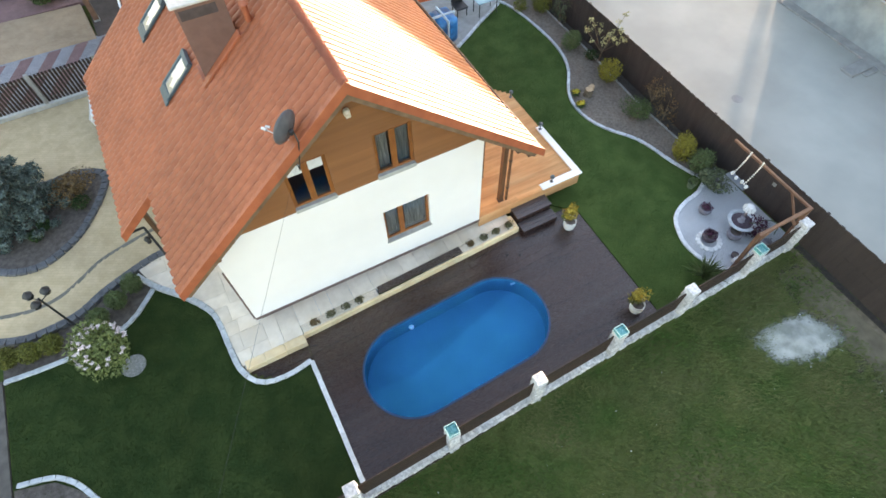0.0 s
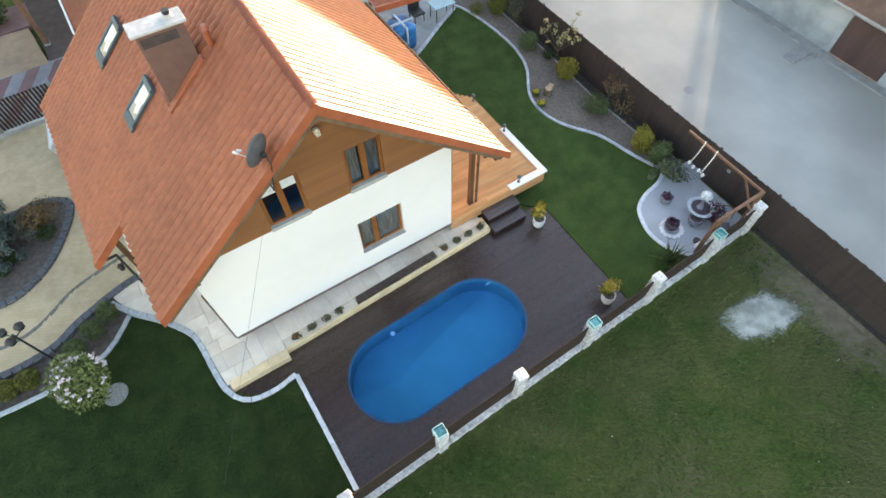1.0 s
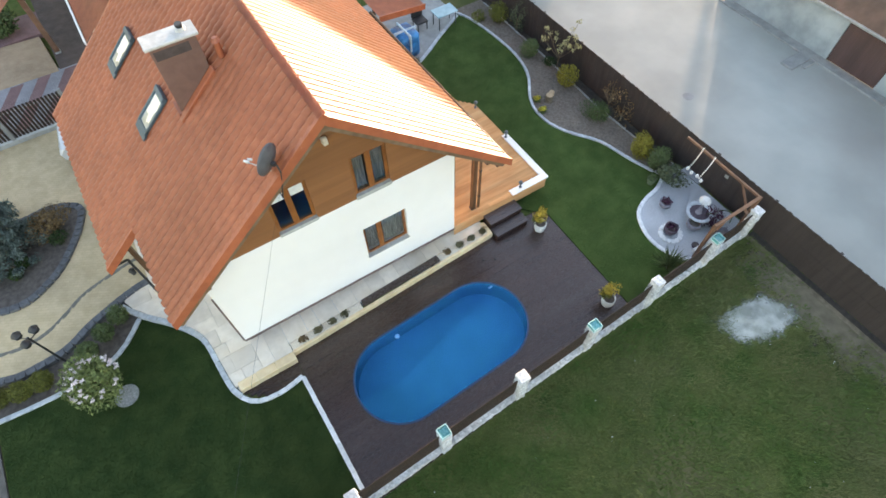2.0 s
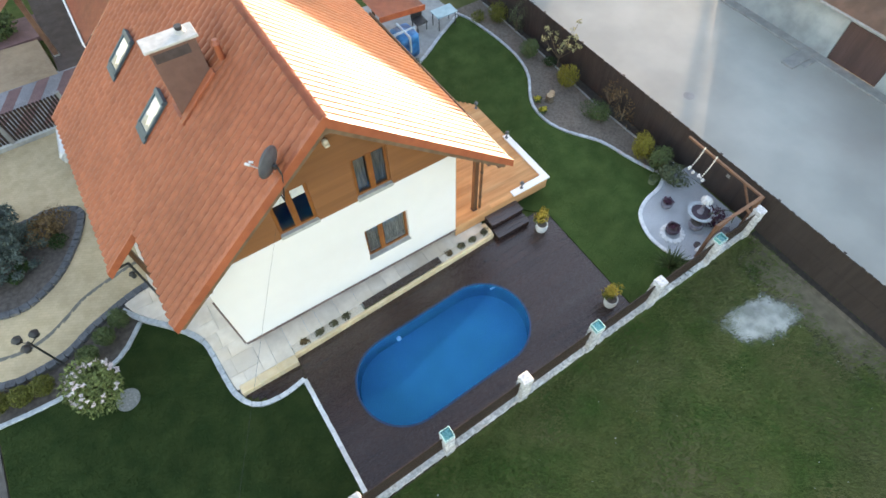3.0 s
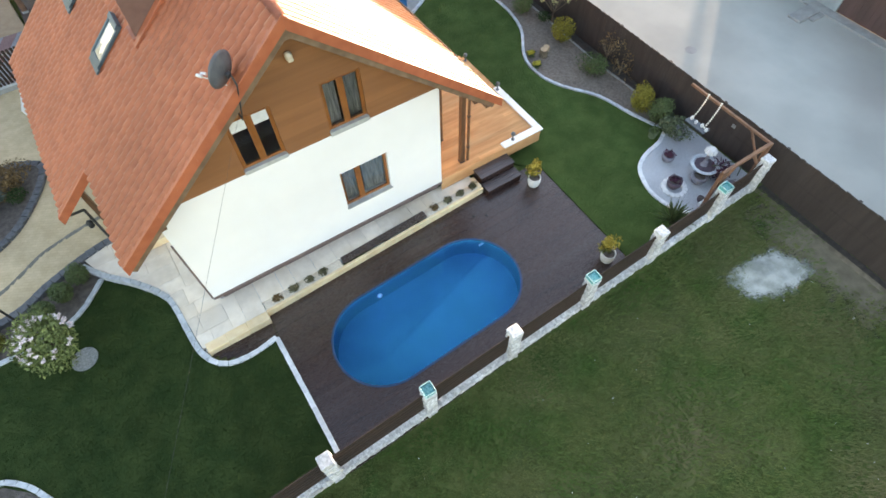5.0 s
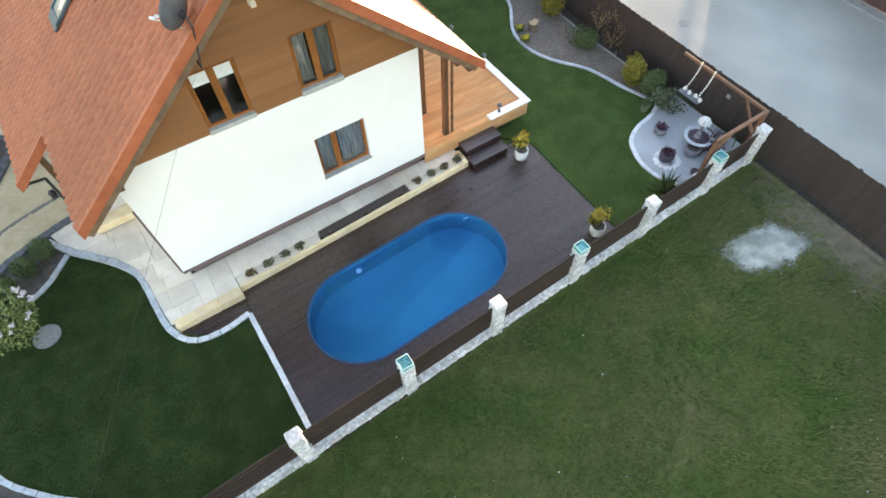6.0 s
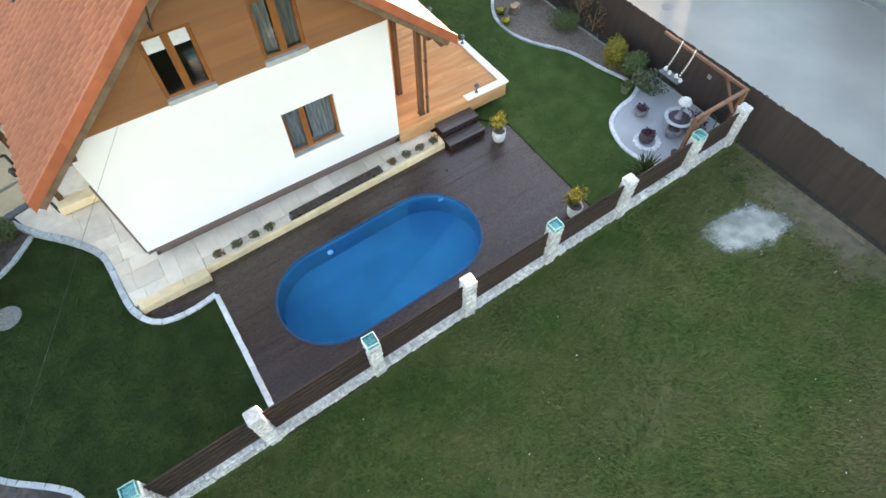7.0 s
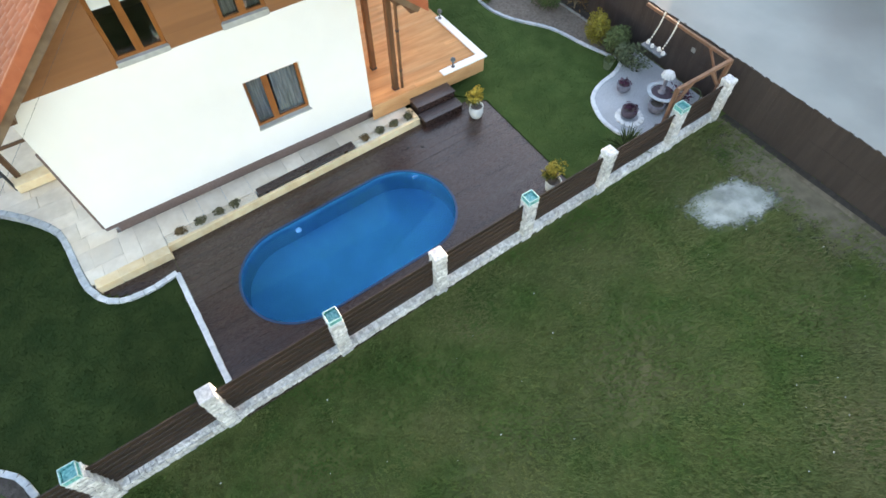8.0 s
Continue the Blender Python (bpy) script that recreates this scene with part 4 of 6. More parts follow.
part("flashing", beam(bmesh.new(), (1.50, 3.40, roof_z(1.50) + 0.13), (2.76, 3.40, roof_z(2.76) + 0.13), 0.22, 0.10), "flashing", chim, "orange-red flashing")
part("flashing", boxed(1.51, 1.59, 3.45, 4.05, roof_z(1.55) - 0.05, roof_z(1.55) + 0.22), "flashing", chim)
vent = bmesh.new()
rod(vent, (3.05, 3.32, roof_z(3.24)), (3.05, 3.32, roof_z(3.24) + 0.42), 0.085, 0.075, 12)
rod(vent, (3.05, 3.32, roof_z(3.24) + 0.42), (3.05, 3.32, roof_z(3.24) + 0.52), 0.12, 0.06, 12)
part("roof_vent", vent, "verge", house, "terracotta vent pipe", smooth=False)


def skylight(x0, x1, y0, y1):
    """A roof window lying in the left slope."""
    sk = seat(thing("skylight", ((x0 + x1) / 2, (y0 + y1) / 2, roof_z((x0 + x1) / 2)), "", ""), house)
    tagged(sk, "roof window with a blue-grey metal frame")
    ln = (x1 - x0) / math.cos(SL)
    m = Matrix.Translation((x0, y0, roof_z(x0) + 0.13)) @ Matrix.Rotation(-SL, 4, "Y")
    f = bmesh.new()
    wd = y1 - y0
    box(f, 0, 0.16, 0, wd, 0, 0.08, 0.01, m)
    box(f, ln - 0.14, ln, 0, wd, 0, 0.13, 0.01, m)
    box(f, 0.1, ln - 0.12, 0, 0.08, 0, 0.08, 0.01, m)
    box(f, 0.1, ln - 0.12, wd - 0.08, wd, 0, 0.10, 0.01, m)
    part("skylight_frame", f, "sky_frame", sk)
    part("skylight_pane", boxed(0.1, ln - 0.12, 0.08, wd - 0.08, 0.02, 0.06, 0.0, m), "sky_dark", sk)
    # ragged white patch that paints the sky's reflection onto the pane
    bl = bmesh.new()
    rag = [(0.34 + 0.12 * math.sin(5.1 * k) + 0.13 * (k % 2), 0.12 + (wd - 0.24) * k / 5) for k in range(6)]
    bl.faces.new([bl.verts.new((p, q, 0.064)) for p, q in rag + [(ln - 0.55, wd - 0.15), (ln - 0.46, wd - 0.11), (ln - 0.22, wd - 0.12), (ln - 0.22, 0.12), (ln - 0.5, 0.10), (ln - 0.62, 0.16)]])
    bmesh.ops.transform(bl, matrix=m, verts=bl.verts[:])
    part("blind", bl, "sky_reflection", sk, "crumpled white sky reflection painted on the pane")
    part("apron", boxed(-0.14, 0.0, -0.03, wd + 0.03, 0.0, 0.05, 0.005, m), "sky_frame", sk)


skylight(0.46, 1.42, 4.42, 5.12)
skylight(0.44, 1.40, 7.50, 8.20)

# gable light and dish
gl = thing("security_light", (4.04, -0.05, 6.45), "small white security light under the gable", "lamp")
part("body", boxed(3.97, 4.11, -0.15, 0.0, 6.42, 6.60, 0.035), "lamp_body", gl)
part("lens", boxed(3.98, 4.10, -0.19, -0.15, 6.43, 6.51, 0.015), "lamp_body", gl)
dish = thing("satellite_dish", (2.74, -0.62, 6.0), "grey satellite dish on a bent bracket at the gable", "satellite dish")
bm = bmesh.new()
seg, rings = 28, 6
vsd = []
for r in range(rings + 1):
    rr = 0.375 * r / rings
    vsd.append([bm.verts.new((rr * math.cos(a * math.tau / seg), rr * 0.94 * math.sin(a * math.tau / seg), 0.55 * rr * rr)) for a in range(seg)])
for lo, hi in zip(vsd, vsd[1:]):
    for k in range(seg):
        bm.faces.new((lo[k], lo[(k + 1) % seg], hi[(k + 1) % seg], hi[k]))
bmesh.ops.remove_doubles(bm, verts=bm.verts[:], dist=1e-5)
bmesh.ops.solidify(bm, geom=bm.faces[:], thickness=0.014)
AIM, HUB = Vector((-0.62, 0.77, 0.08)).normalized(), Vector((2.71, -0.53, 7.07))
DOWN = (AIM * AIM.z - Vector((0, 0, 1))).normalized()
bmesh.ops.transform(bm, matrix=Matrix.Translation(HUB) @ AIM.to_track_quat("Z", "Y").to_matrix().to_4x4(), verts=bm.verts[:])
part("reflector", bm, "dish", dish, "grey reflector", smooth=True)
back = HUB - AIM * 0.10 + DOWN * 0.08
part("back_mount", beam(bmesh.new(), HUB - AIM * 0.02 + DOWN * 0.08, back, 0.10, 0.10), "black", dish)
bm = rod(bmesh.new(), back - AIM * 0.02, (2.80, -0.70, 6.78), 0.018)
rod(bm, (2.80, -0.70, 6.80), (2.65, -0.60, 5.93), 0.016)
rod(bm, (2.65, -0.60, 5.94), (2.65, 0.02, 5.94), 0.014)
part("bracket", bm, "black", dish)
foot = HUB + DOWN * 0.37 + AIM * 0.06
tip = Vector((2.28, 0.08, 6.74))
part("feed_arm", rod(bmesh.new(), foot, tip, 0.013), "chrome", dish)
bm = rod(bmesh.new(), tip + AIM * 0.03, tip - AIM * 0.09, 0.030, 0.036)
rod(bm, tip + Vector((0.07, 0.03, 0.0)), tip - AIM * 0.09 + Vector((0.09, 0.03, 0.0)), 0.026, 0.03)
part("receiver", bm, "pot", dish, "white twin receiver")
cab = bpy.data.curves.new("cable", "CURVE")
cab.dimensions, cab.bevel_depth = "3D", 0.0022
sp = cab.splines.new("POLY")
pts = [(2.9 - 0.632 * s, -s, 5.98 - 0.139 * s) for s in np.linspace(0, 34, 12)]
sp.points.add(len(pts) - 1)
for q, p in zip(sp.points, pts):
    q.co = (*p, 1)
cable = new("overhead_cable", cab)
cab.materials.append(M["black"])
tagged(cable, "thin grey overhead cable fixed to the gable", "cable")

# ---- pool deck ----
def gap_at(v):
    """Half the pool's opening along the boards at the cross position v, or 0."""
    d = abs(v - pool_c.y)
    return PL + math.sqrt((PR + 0.01) ** 2 - d * d) if d < PR + 0.01 else 0.0


deck = thing("pool_deck", (5, -3, GROUND), "dark brown wooden deck round the pool", "deck", kind="structure", turn=ANG)
rnd = random.Random(3)
bw = 0.142
reach = PR + 0.01


def board(near, far, dz):
    """One deck board between two end lines of equal length, each a row of (x, y)."""
    bm = bmesh.new()
    loop = near + far[::-1]
    top = [bm.verts.new((x, y, dz)) for x, y in loop]
    low = [bm.verts.new((x, y, -0.03)) for x, y in loop]
    bm.faces.new(top)
    for j in range(len(loop)):
        q = (j + 1) % len(loop)
        bm.faces.new((low[j], low[q], top[q], top[j]))
    bmesh.ops.recalc_face_normals(bm, faces=bm.faces[:])
    bmesh.ops.transform(bm, matrix=deck_m, verts=bm.verts[:])
    part("deck_board", bm, "deck", deck)


for k in range(36):
    lo_v = -0.01 - (k + 1) * bw
    hi_v = lo_v + bw - 0.003
    if hi_v < -5.02:
        break
    u0, u1 = 1.04 + 0.040 * lo_v, 11.16 + 0.02 * -lo_v
    strips = [(lo_v, hi_v)]
    for edge in (pool_c.y + reach, pool_c.y - reach):
        if lo_v + 0.01 < edge < hi_v - 0.01:
            strips = [(lo_v, edge), (edge, hi_v)]
    for v0, v1 in strips:
        vs = [v0 + (v1 - v0) * i / 6 for i in range(7)]
        flat0, flat1 = [(u0, v) for v in vs], [(u1, v) for v in vs]
        spans = [(flat0, flat1)]
        if gap_at((v0 + v1) / 2) > 0:
            half = [max(PL, gap_at(v)) for v in vs]
            spans = [(flat0, [(pool_c.x - g, v) for g, v in zip(half, vs)]), ([(pool_c.x + g, v) for g, v in zip(half, vs)], flat1)]
        for near, far in spans:
            x, end = max(p[0] for p in near), min(p[0] for p in far)
            while True:
                x += rnd.uniform(2.2, 3.6)
                if x > end - 0.7:
                    break
                board(near, [(x - 0.002, v) for v in vs], rnd.uniform(-0.003, 0.003))
                near = [(x + 0.002, v) for v in vs]
            board(near, far, rnd.uniform(-0.003, 0.003))
g = bmesh.new()
for loop in ([Vector((1.03, 0, 0)), Vector((0.84, -5.02, 0)), Vector((11.22, -5.02, 0)), Vector((11.16, 0, 0))], pool_loop(0.003)):
    vs = [g.verts.new((p.x, p.y, -0.034)) for p in loop]
    for k in range(len(vs)):
        g.edges.new((vs[k], vs[(k + 1) % len(vs)]))
bmesh.ops.triangle_fill(g, edges=g.edges[:], use_beauty=True)
bmesh.ops.transform(g, matrix=deck_m, verts=g.verts[:])
part("subframe", g, "black", deck)
for k in range(5):
    y0 = -1.14 - 0.135 * k
    x0 = -0.74 + 0.10 * k + 0.02 * k * k
    part("deck_board", boxed(x0, 1.02, y0 - 0.13, y0, DECK - 0.03, DECK, 0.003), "deck", deck)

# ---- pool ----
pool = thing("swimming_pool", (5.12, -3.25, DECK - 1.2), "oval blue swimming pool full of clear water", "swimming pool", turn=ANG)
ring = [(p.x, p.y) for p in pool_loop(0.0)]


def band(r_in, r_out, z0, z1):
    """A band that follows the pool's outline between two offsets from it."""
    bm = bmesh.new()
    loops = [[bm.verts.new(p) for p in pool_loop(off, z)] for off, z in ((r_in, z0), (r_in, z1), (r_out, z1), (r_out, z0))]
    n = len(loops[0])
    for A, C in zip(loops, loops[1:] + loops[:1]):
        for k in range(n):
            bm.faces.new((A[k], A[(k + 1) % n], C[(k + 1) % n], C[k]))
    bmesh.ops.recalc_face_normals(bm, faces=bm.faces[:])
    bmesh.ops.transform(bm, matrix=deck_m, verts=bm.verts[:])
    return bm


part("pool_wall", band(-0.03, 0.0, -1.25, -0.005), "liner_shaded", pool, "blue liner with the wall's shade painted in", smooth=False)
part("pool_rim", band(-0.04, 0.02, -0.02, 0.012), "rim", pool, "dark blue rim")
b = sheet(bmesh.new(), ring, -1.28, -1.22)
bmesh.ops.transform(b, matrix=deck_m, verts=b.verts[:])
part("pool_floor", b, "liner", pool)
b = bmesh.new()
inner = [(pool_c.x + (x - pool_c.x) * 0.992, pool_c.y + (y - pool_c.y) * 0.982) for x, y in ring]
b.faces.new([b.verts.new((x, y, -0.13)) for x, y in inner])
bmesh.ops.transform(b, matrix=deck_m, verts=b.verts[:])
water = part("water", b, "water", pool, "clear still water")
water.visible_shadow = False
# pale block added in place of a reflection at the pool wall
part("skimmer", boxed(7.60, 7.80, -2.24, -2.18, DECK - 0.22, DECK - 0.10, 0.01, Matrix.Translation((0, 0, 0))), "float", pool, "pale blue block standing in for a reflection")
fl = thing("chlorine_float", (4.1, -2.06, DECK - 0.13), "small pale blue float on the water", "pool float")
part("body", lathe([(0.02, -0.05), (0.075, -0.03), (0.085, 0.01), (0.06, 0.05), (0.02, 0.065)], 16, (4.1, -2.06, DECK - 0.13)), "float", fl, smooth=True)

# ---- paved path, sandstone edge, planting strip ----
path = thing("paved_path", (3, -0.3, GROUND), "pale sandstone slab path round the house", "paving", kind="structure")
rnd = random.Random(8)


def left_x(y):
    ys = [q[1] for q in LEFT_EDGE][::-1]
    xs = [q[0] for q in LEFT_EDGE][::-1]
    return float(np.interp(y, ys, xs)) + 0.09


def pave_z(x):
    return float(np.interp(x, (-1.0, 0.6), (-0.49, PAVE)))


def quad_slab(pts, z, parent, material="slab", name="slab", thick=0.06):
    bm = bmesh.new()
    c = sum((Vector(p) for p in pts), Vector((0, 0))) / 4
    ins = [c + (Vector(p) - c) * 0.985 for p in pts]
    sheet(bm, [tuple(p) for p in ins], z - thick, z + rnd.uniform(-0.003, 0.003))
    return part(name, bm, material, parent)


x = 0.05
while x < 8.75:
    wd = rnd.choice((0.42, 0.55, 0.7))
    x1 = min(x + wd, 8.78)
    x1 = 1.06 if x < 1.0 < x1 else x1
    ya, yc = (kerb_y(x) + 0.37, kerb_y(x1) + 0.37) if x > 1.05 else (-0.88, -0.88)
    quad_slab([(x, ya), (x1, yc), (x1, 0.24), (x, 0.24)], pave_z((x + x1) / 2), path)
    x = x1
y = -0.98
ri = 0
while y < 4.0:
    h = 0.62 if ri % 2 else 0.48
    y1 = min(y + h, 4.05)
    x0a, x0b = left_x(y), left_x(y1)
    end = 0.05 if y < 0.0 else 0.10
    cuts = [rnd.uniform(0.55, 0.9)]
    xs = []
    xx = end - cuts[0]
    while xx > max(x0a, x0b) + 0.25:
        xs.append(xx)
        xx -= rnd.uniform(0.6, 0.95)
    xs = [end] + xs
    for a, c in zip(xs, xs[1:]):
        quad_slab([(c, y), (a, y), (a, y1), (c, y1)], pave_z((a + c) / 2), path)
    quad_slab([(x0a, y), (xs[-1], y), (xs[-1], y1), (x0b, y1)], pave_z((x0a + xs[-1]) / 2), path)
    y = y1
    ri += 1
b = bmesh.new()
box(b, 0.06, 8.78, -0.5, 0.24, GROUND, PAVE - 0.065)
box(b, 0.06, 1.05, -0.87, -0.5, GROUND, PAVE - 0.066)
box(b, -0.85, 0.05, -1.05, 4.0, GROUND, -0.56)
part("slab_bed", b, "kerb", path)

edge = thing("sandstone_edge", (4, -0.8, GROUND), "row of yellow sandstone blocks between path and deck", "kerb", kind="structure")
ST = unit_stone("edge_stone", 0.04, 0.012, 3)
x = 1.06
while x < 8.85:
    ln = min(rnd.uniform(0.6, 0.95), 8.88 - x)
    ym = kerb_y(x + ln / 2)
    m = Matrix.Translation((x + ln / 2, ym + 0.05, (DECK - 0.05 + PAVE - 0.005) / 2)) @ Matrix.Rotation(0.041, 4, "Z") @ Matrix.Diagonal((ln - 0.008, 0.10, PAVE - 0.005 - DECK + 0.05, 1))
    part_of("edge_stone", ST, "sand_stone", edge, m=m)
    x += ln
for a, c in ((-0.80, -0.2), (-0.2, 0.42), (0.42, 1.06)):
    zt = pave_z((a + c) / 2) + 0.02
    m = Matrix.Translation(((a + c) / 2, -1.03, (DECK - 0.05 + zt) / 2)) @ Matrix.Diagonal((c - a - 0.01, 0.30, zt - DECK + 0.05, 1))
    part_of("edge_stone", ST, "sand_stone", edge, m=m)
m = Matrix.Translation((8.80, kerb_y(8.8) + 0.34, (DECK - 0.05 + PAVE + 0.02) / 2)) @ Matrix.Diagonal((0.16, 0.46, PAVE + 0.02 - DECK + 0.05, 1))
part_of("edge_stone", ST, "sand_stone", edge, m=m)

for a, c, spots in ((1.07, 3.62, (1.49, 2.03, 2.57, 2.99)), (6.72, 8.72, (7.08, 7.61, 8.10, 8.60))):
    bm = bmesh.new()
    sheet(bm, [(a, kerb_y(a) + 0.104), (c, kerb_y(c) + 0.104), (c, kerb_y(c) + 0.368), (a, kerb_y(a) + 0.368)], GROUND, PAVE - 0.02)
    tagged(part("pebble_strip", bm, "cream_pebble"), "narrow strip of white pebbles in the paving", "gravel", kind="structure")
    for k, x in enumerate(spots):
        pl = thing("edging_plant", (x, kerb_y(x) + 0.24, PAVE - 0.02), "small withered brown-green edging plant in pebbles", "plant", "plants in the pebble strip")
        leaves("foliage", 240, (x, kerb_y(x) + 0.24, PAVE + 0.07), (0.15, 0.12, 0.11), 0.036, ("leaf_brown", "leaf_dull", "leaf_dull", "leaf_dull")[k], pl, seed=int(x * 10), shell=0.1)
bench = thing("low_bench", (5.15, -0.55, PAVE), "low dark wooden bench boards along the path", "bench")
for k in range(3):
    o = 0.105 + 0.086 * k
    bm = beam(bmesh.new(), (3.66, kerb_y(3.66) + o + 0.04, PAVE + 0.06), (6.68, kerb_y(6.68) + o + 0.04, PAVE + 0.06), 0.080, 0.04, 0.006)
    part("bench_board", bm, "deck", bench)
for x in (3.9, 5.15, 6.4):
    part("bearer", boxed(x - 0.05, x + 0.05, kerb_y(x) + 0.15, kerb_y(x) + 0.35, GROUND + 0.1, PAVE + 0.04), "deck", bench)

# ---- steps and terrace ----
st = thing("deck_steps", (9.6, -0.45, DECK), "two dark wooden steps up to the terrace, treads lightened for sky light", "steps", turn=0)
for y0, y1, z1 in ((-0.86, -0.44, -0.44), (-0.44, 0.04, -0.20)):
    part("riser", boxed(8.94, 10.26, y0 + 0.02, y1, DECK - 0.03, z1 - 0.03), "deck", st)
    for k in range(3):
        w = (y1 - y0) / 3
        part("tread", boxed(8.92, 10.28, y0 + k * w, y0 + (k + 1) * w - 0.006, z1 - 0.03, z1, 0.004), "tread_lit", st)
terr = thing("terrace", (9.7, 2.6, GROUND), "raised terrace of orange pine boards under the roof", "terrace", kind="structure")
rnd = random.Random(21)
TZ = 0.10
y = 0.07
while y < 8.3:
    y1 = min(y + 0.145, 8.3)
    end = 11.665 if y1 < 4.75 else max(11.05, 11.665 - (y1 - 4.75) * 0.87)
    x = WALL_X + 0.02
    while x < end - 0.05:
        x1 = x + rnd.uniform(1.3, 2.8)
        x1 = end if x1 > end - 0.6 else x1
        part("terrace_board", boxed(x, x1 - 0.002, y, y1 - 0.002, TZ - 0.03, TZ + rnd.uniform(-0.002, 0.002)), "pine", terr)
        x = x1
    y = y1
for k in range(4):
    z0 = -0.40 + k * 0.1235
    part("front_board", boxed(WALL_X + 0.02, 11.70, 0.035, 0.065, z0, z0 + 0.119, 0.004), "pine", terr)
    part("side_board", boxed(11.67, 11.70, 0.07, 4.55, z0, z0 + 0.119, 0.004), "pine", terr)
part("joist_block", boxed(WALL_X + 0.05, 11.2, 0.45, 5.0, GROUND, -0.28), "plinth", terr)
part("parapet_cap", boxed(10.16, 11.78, 0.0, 0.26, TZ, TZ + 0.06, 0.01), "plaster", terr, "white parapet cap")
part("parapet_cap", boxed(11.53, 11.78, 0.265, 2.6, TZ, TZ + 0.06, 0.01), "plaster", terr, "white parapet cap")
part("terrace_wall", boxed(7.66, 7.70, 0.45, 8.3, TZ, 3.2), "pine", terr)
for x, y in ((10.60, 0.34), (11.62, 2.45), (11.60, 4.48)):
    z = TZ + 0.06 if y < 3 else TZ
    if (x, y) == (10.60, 0.34):
        y, z = 0.16, TZ + 0.06
    lm = thing("terrace_lamp", (x, y, z), "small grey post lamp on the terrace edge", "lamp", "terrace lamps")
    part("foot", lathe([(0.06, 0), (0.06, 0.015), (0.03, 0.02)], 12, (x, y, z)), "grey_metal", lm)
    part("stem", rod(bmesh.new(), (x, y, z + 0.02), (x, y, z + 0.24), 0.025), "grey_metal", lm)
    part("head", lathe([(0.07, 0.0), (0.085, 0.03), (0.06, 0.09), (0.02, 0.11)], 12, (x, y, z + 0.22)), "grey_metal", lm)
for x, y, w, top in ((8.66, 0.36, 0.16, roof_z(8.66)), (8.57, 1.55, 0.16, roof_z(8.57)), (8.66, 4.6, 0.16, roof_z(8.66))):
    po = thing("terrace_post", (x, y, TZ), "dark brown timber post carrying the roof", "post", "terrace posts")
    part("shaft", boxed(x - w / 2, x + w / 2, y - w / 2, y + w / 2, TZ, top - 0.28, 0.012), "timber", po)
    part("shoe", boxed(x - w / 2 - 0.012, x + w / 2 + 0.012, y - w / 2 - 0.012, y + w / 2 + 0.012, TZ, TZ + 0.05, 0.004), "black", po)
dp = thing("downpipe", (8.86, 0.30, TZ), "brown downpipe beside the terrace post", "downpipe")
bm = rod(bmesh.new(), (8.86, 0.30, TZ), (8.86, 0.30, roof_z(8.86) - 0.55), 0.045)
rod(bm, (8.86, 0.30, roof_z(8.86) - 0.55), (9.4, 0.2, roof_z(9.4) - 0.06), 0.045)
part("pipe", bm, "timber", dp)
for z in (0.7, 2.0):
    part("clip", lathe([(0.058, 0), (0.058, 0.05)], 10, (8.86, 0.30, z)), "black", dp)
b = beam(bmesh.new(), (8.66, -0.45, roof_z(8.66) - 0.26), (8.66, 8.3, roof_z(8.66) - 0.26), 0.16, 0.18)
part("wall_plate", b, "timber", house)

# ---- porch on the drive side ----
porch = thing("porch", (-1.1, 4.5, GROUND), "porch with a yellow stone step and brown posts", "porch")
part("step", boxed(-1.75, -0.1, 3.05, 3.45, PAVE, -0.16, 0.02), "sand_stone", porch)
part("porch_floor", boxed(-1.95, -0.0, 3.46, 9.6, GROUND, -0.14), "slab", porch)
for y in (3.36, 6.4, 9.4):
    part("post", boxed(-1.66, -1.52, y, y + 0.14, -0.16, roof_z(-1.8) - 0.2, 0.01), "timber", porch)
part("rail", boxed(-1.63, -1.55, 3.50, 6.4, 0.75, 0.83, 0.01), "timber", porch)
part("rail", boxed(-1.52, 0.0, 3.40, 3.48, 0.75, 0.83, 0.01), "timber", porch)
dpl = thing("downpipe", (-1.6, 3.0, PAVE), "dark downpipe at the porch corner", "downpipe")
bm = rod(bmesh.new(), (-1.82, 3.30, DRIVE), (-1.80, 3.28, 1.9), 0.04)
rod(bm, (-1.80, 3.28, 1.9), (-2.22, 3.06, 2.12), 0.04)
part("pipe", bm, "black", dpl)
ln = thing("porch_lantern", (-1.94, 3.28, 1.2), "small black lantern hung beside the porch post", "lamp")
part("body", lathe([(0.03, 0.0), (0.075, 0.05), (0.085, 0.20), (0.10, 0.22), (0.04, 0.30)], 8, (-1.94, 3.28, 1.18)), "black", ln)
part("arm", rod(bmesh.new(), (-1.94, 3.28, 1.46), (-1.81, 3.29, 1.52), 0.014), "black", ln)

# ---- front fence ----
fence = thing("garden_fence", (6, fence_y(6), GROUND), "garden fence of white stone pillars and brown boards", "fence")
PX = [-9.7, -7.05, -4.38, -1.72, 0.76, 3.54, 6.21, 8.91, 11.57, 14.28, 16.30]
PW = 0.145
stone_meshes = [unit_stone("stone", 0.10, 0.05, s) for s in (1, 2, 3, 4)]
rnd = random.Random(31)
FA = math.atan(0.035)


def lift(x):
    """How far the fence tops stand above or below their mean height, following the slope of the ground line."""
    return 0.02 - 0.009 * x


def stone(at, size, turn, parent):
    m = Matrix.Translation(at) @ Matrix.Rotation(turn, 4, "Z") @ Matrix.Diagonal((*size, 1))
    part_of("stone", rnd.choice(stone_meshes), "white_stone", parent, m=m)


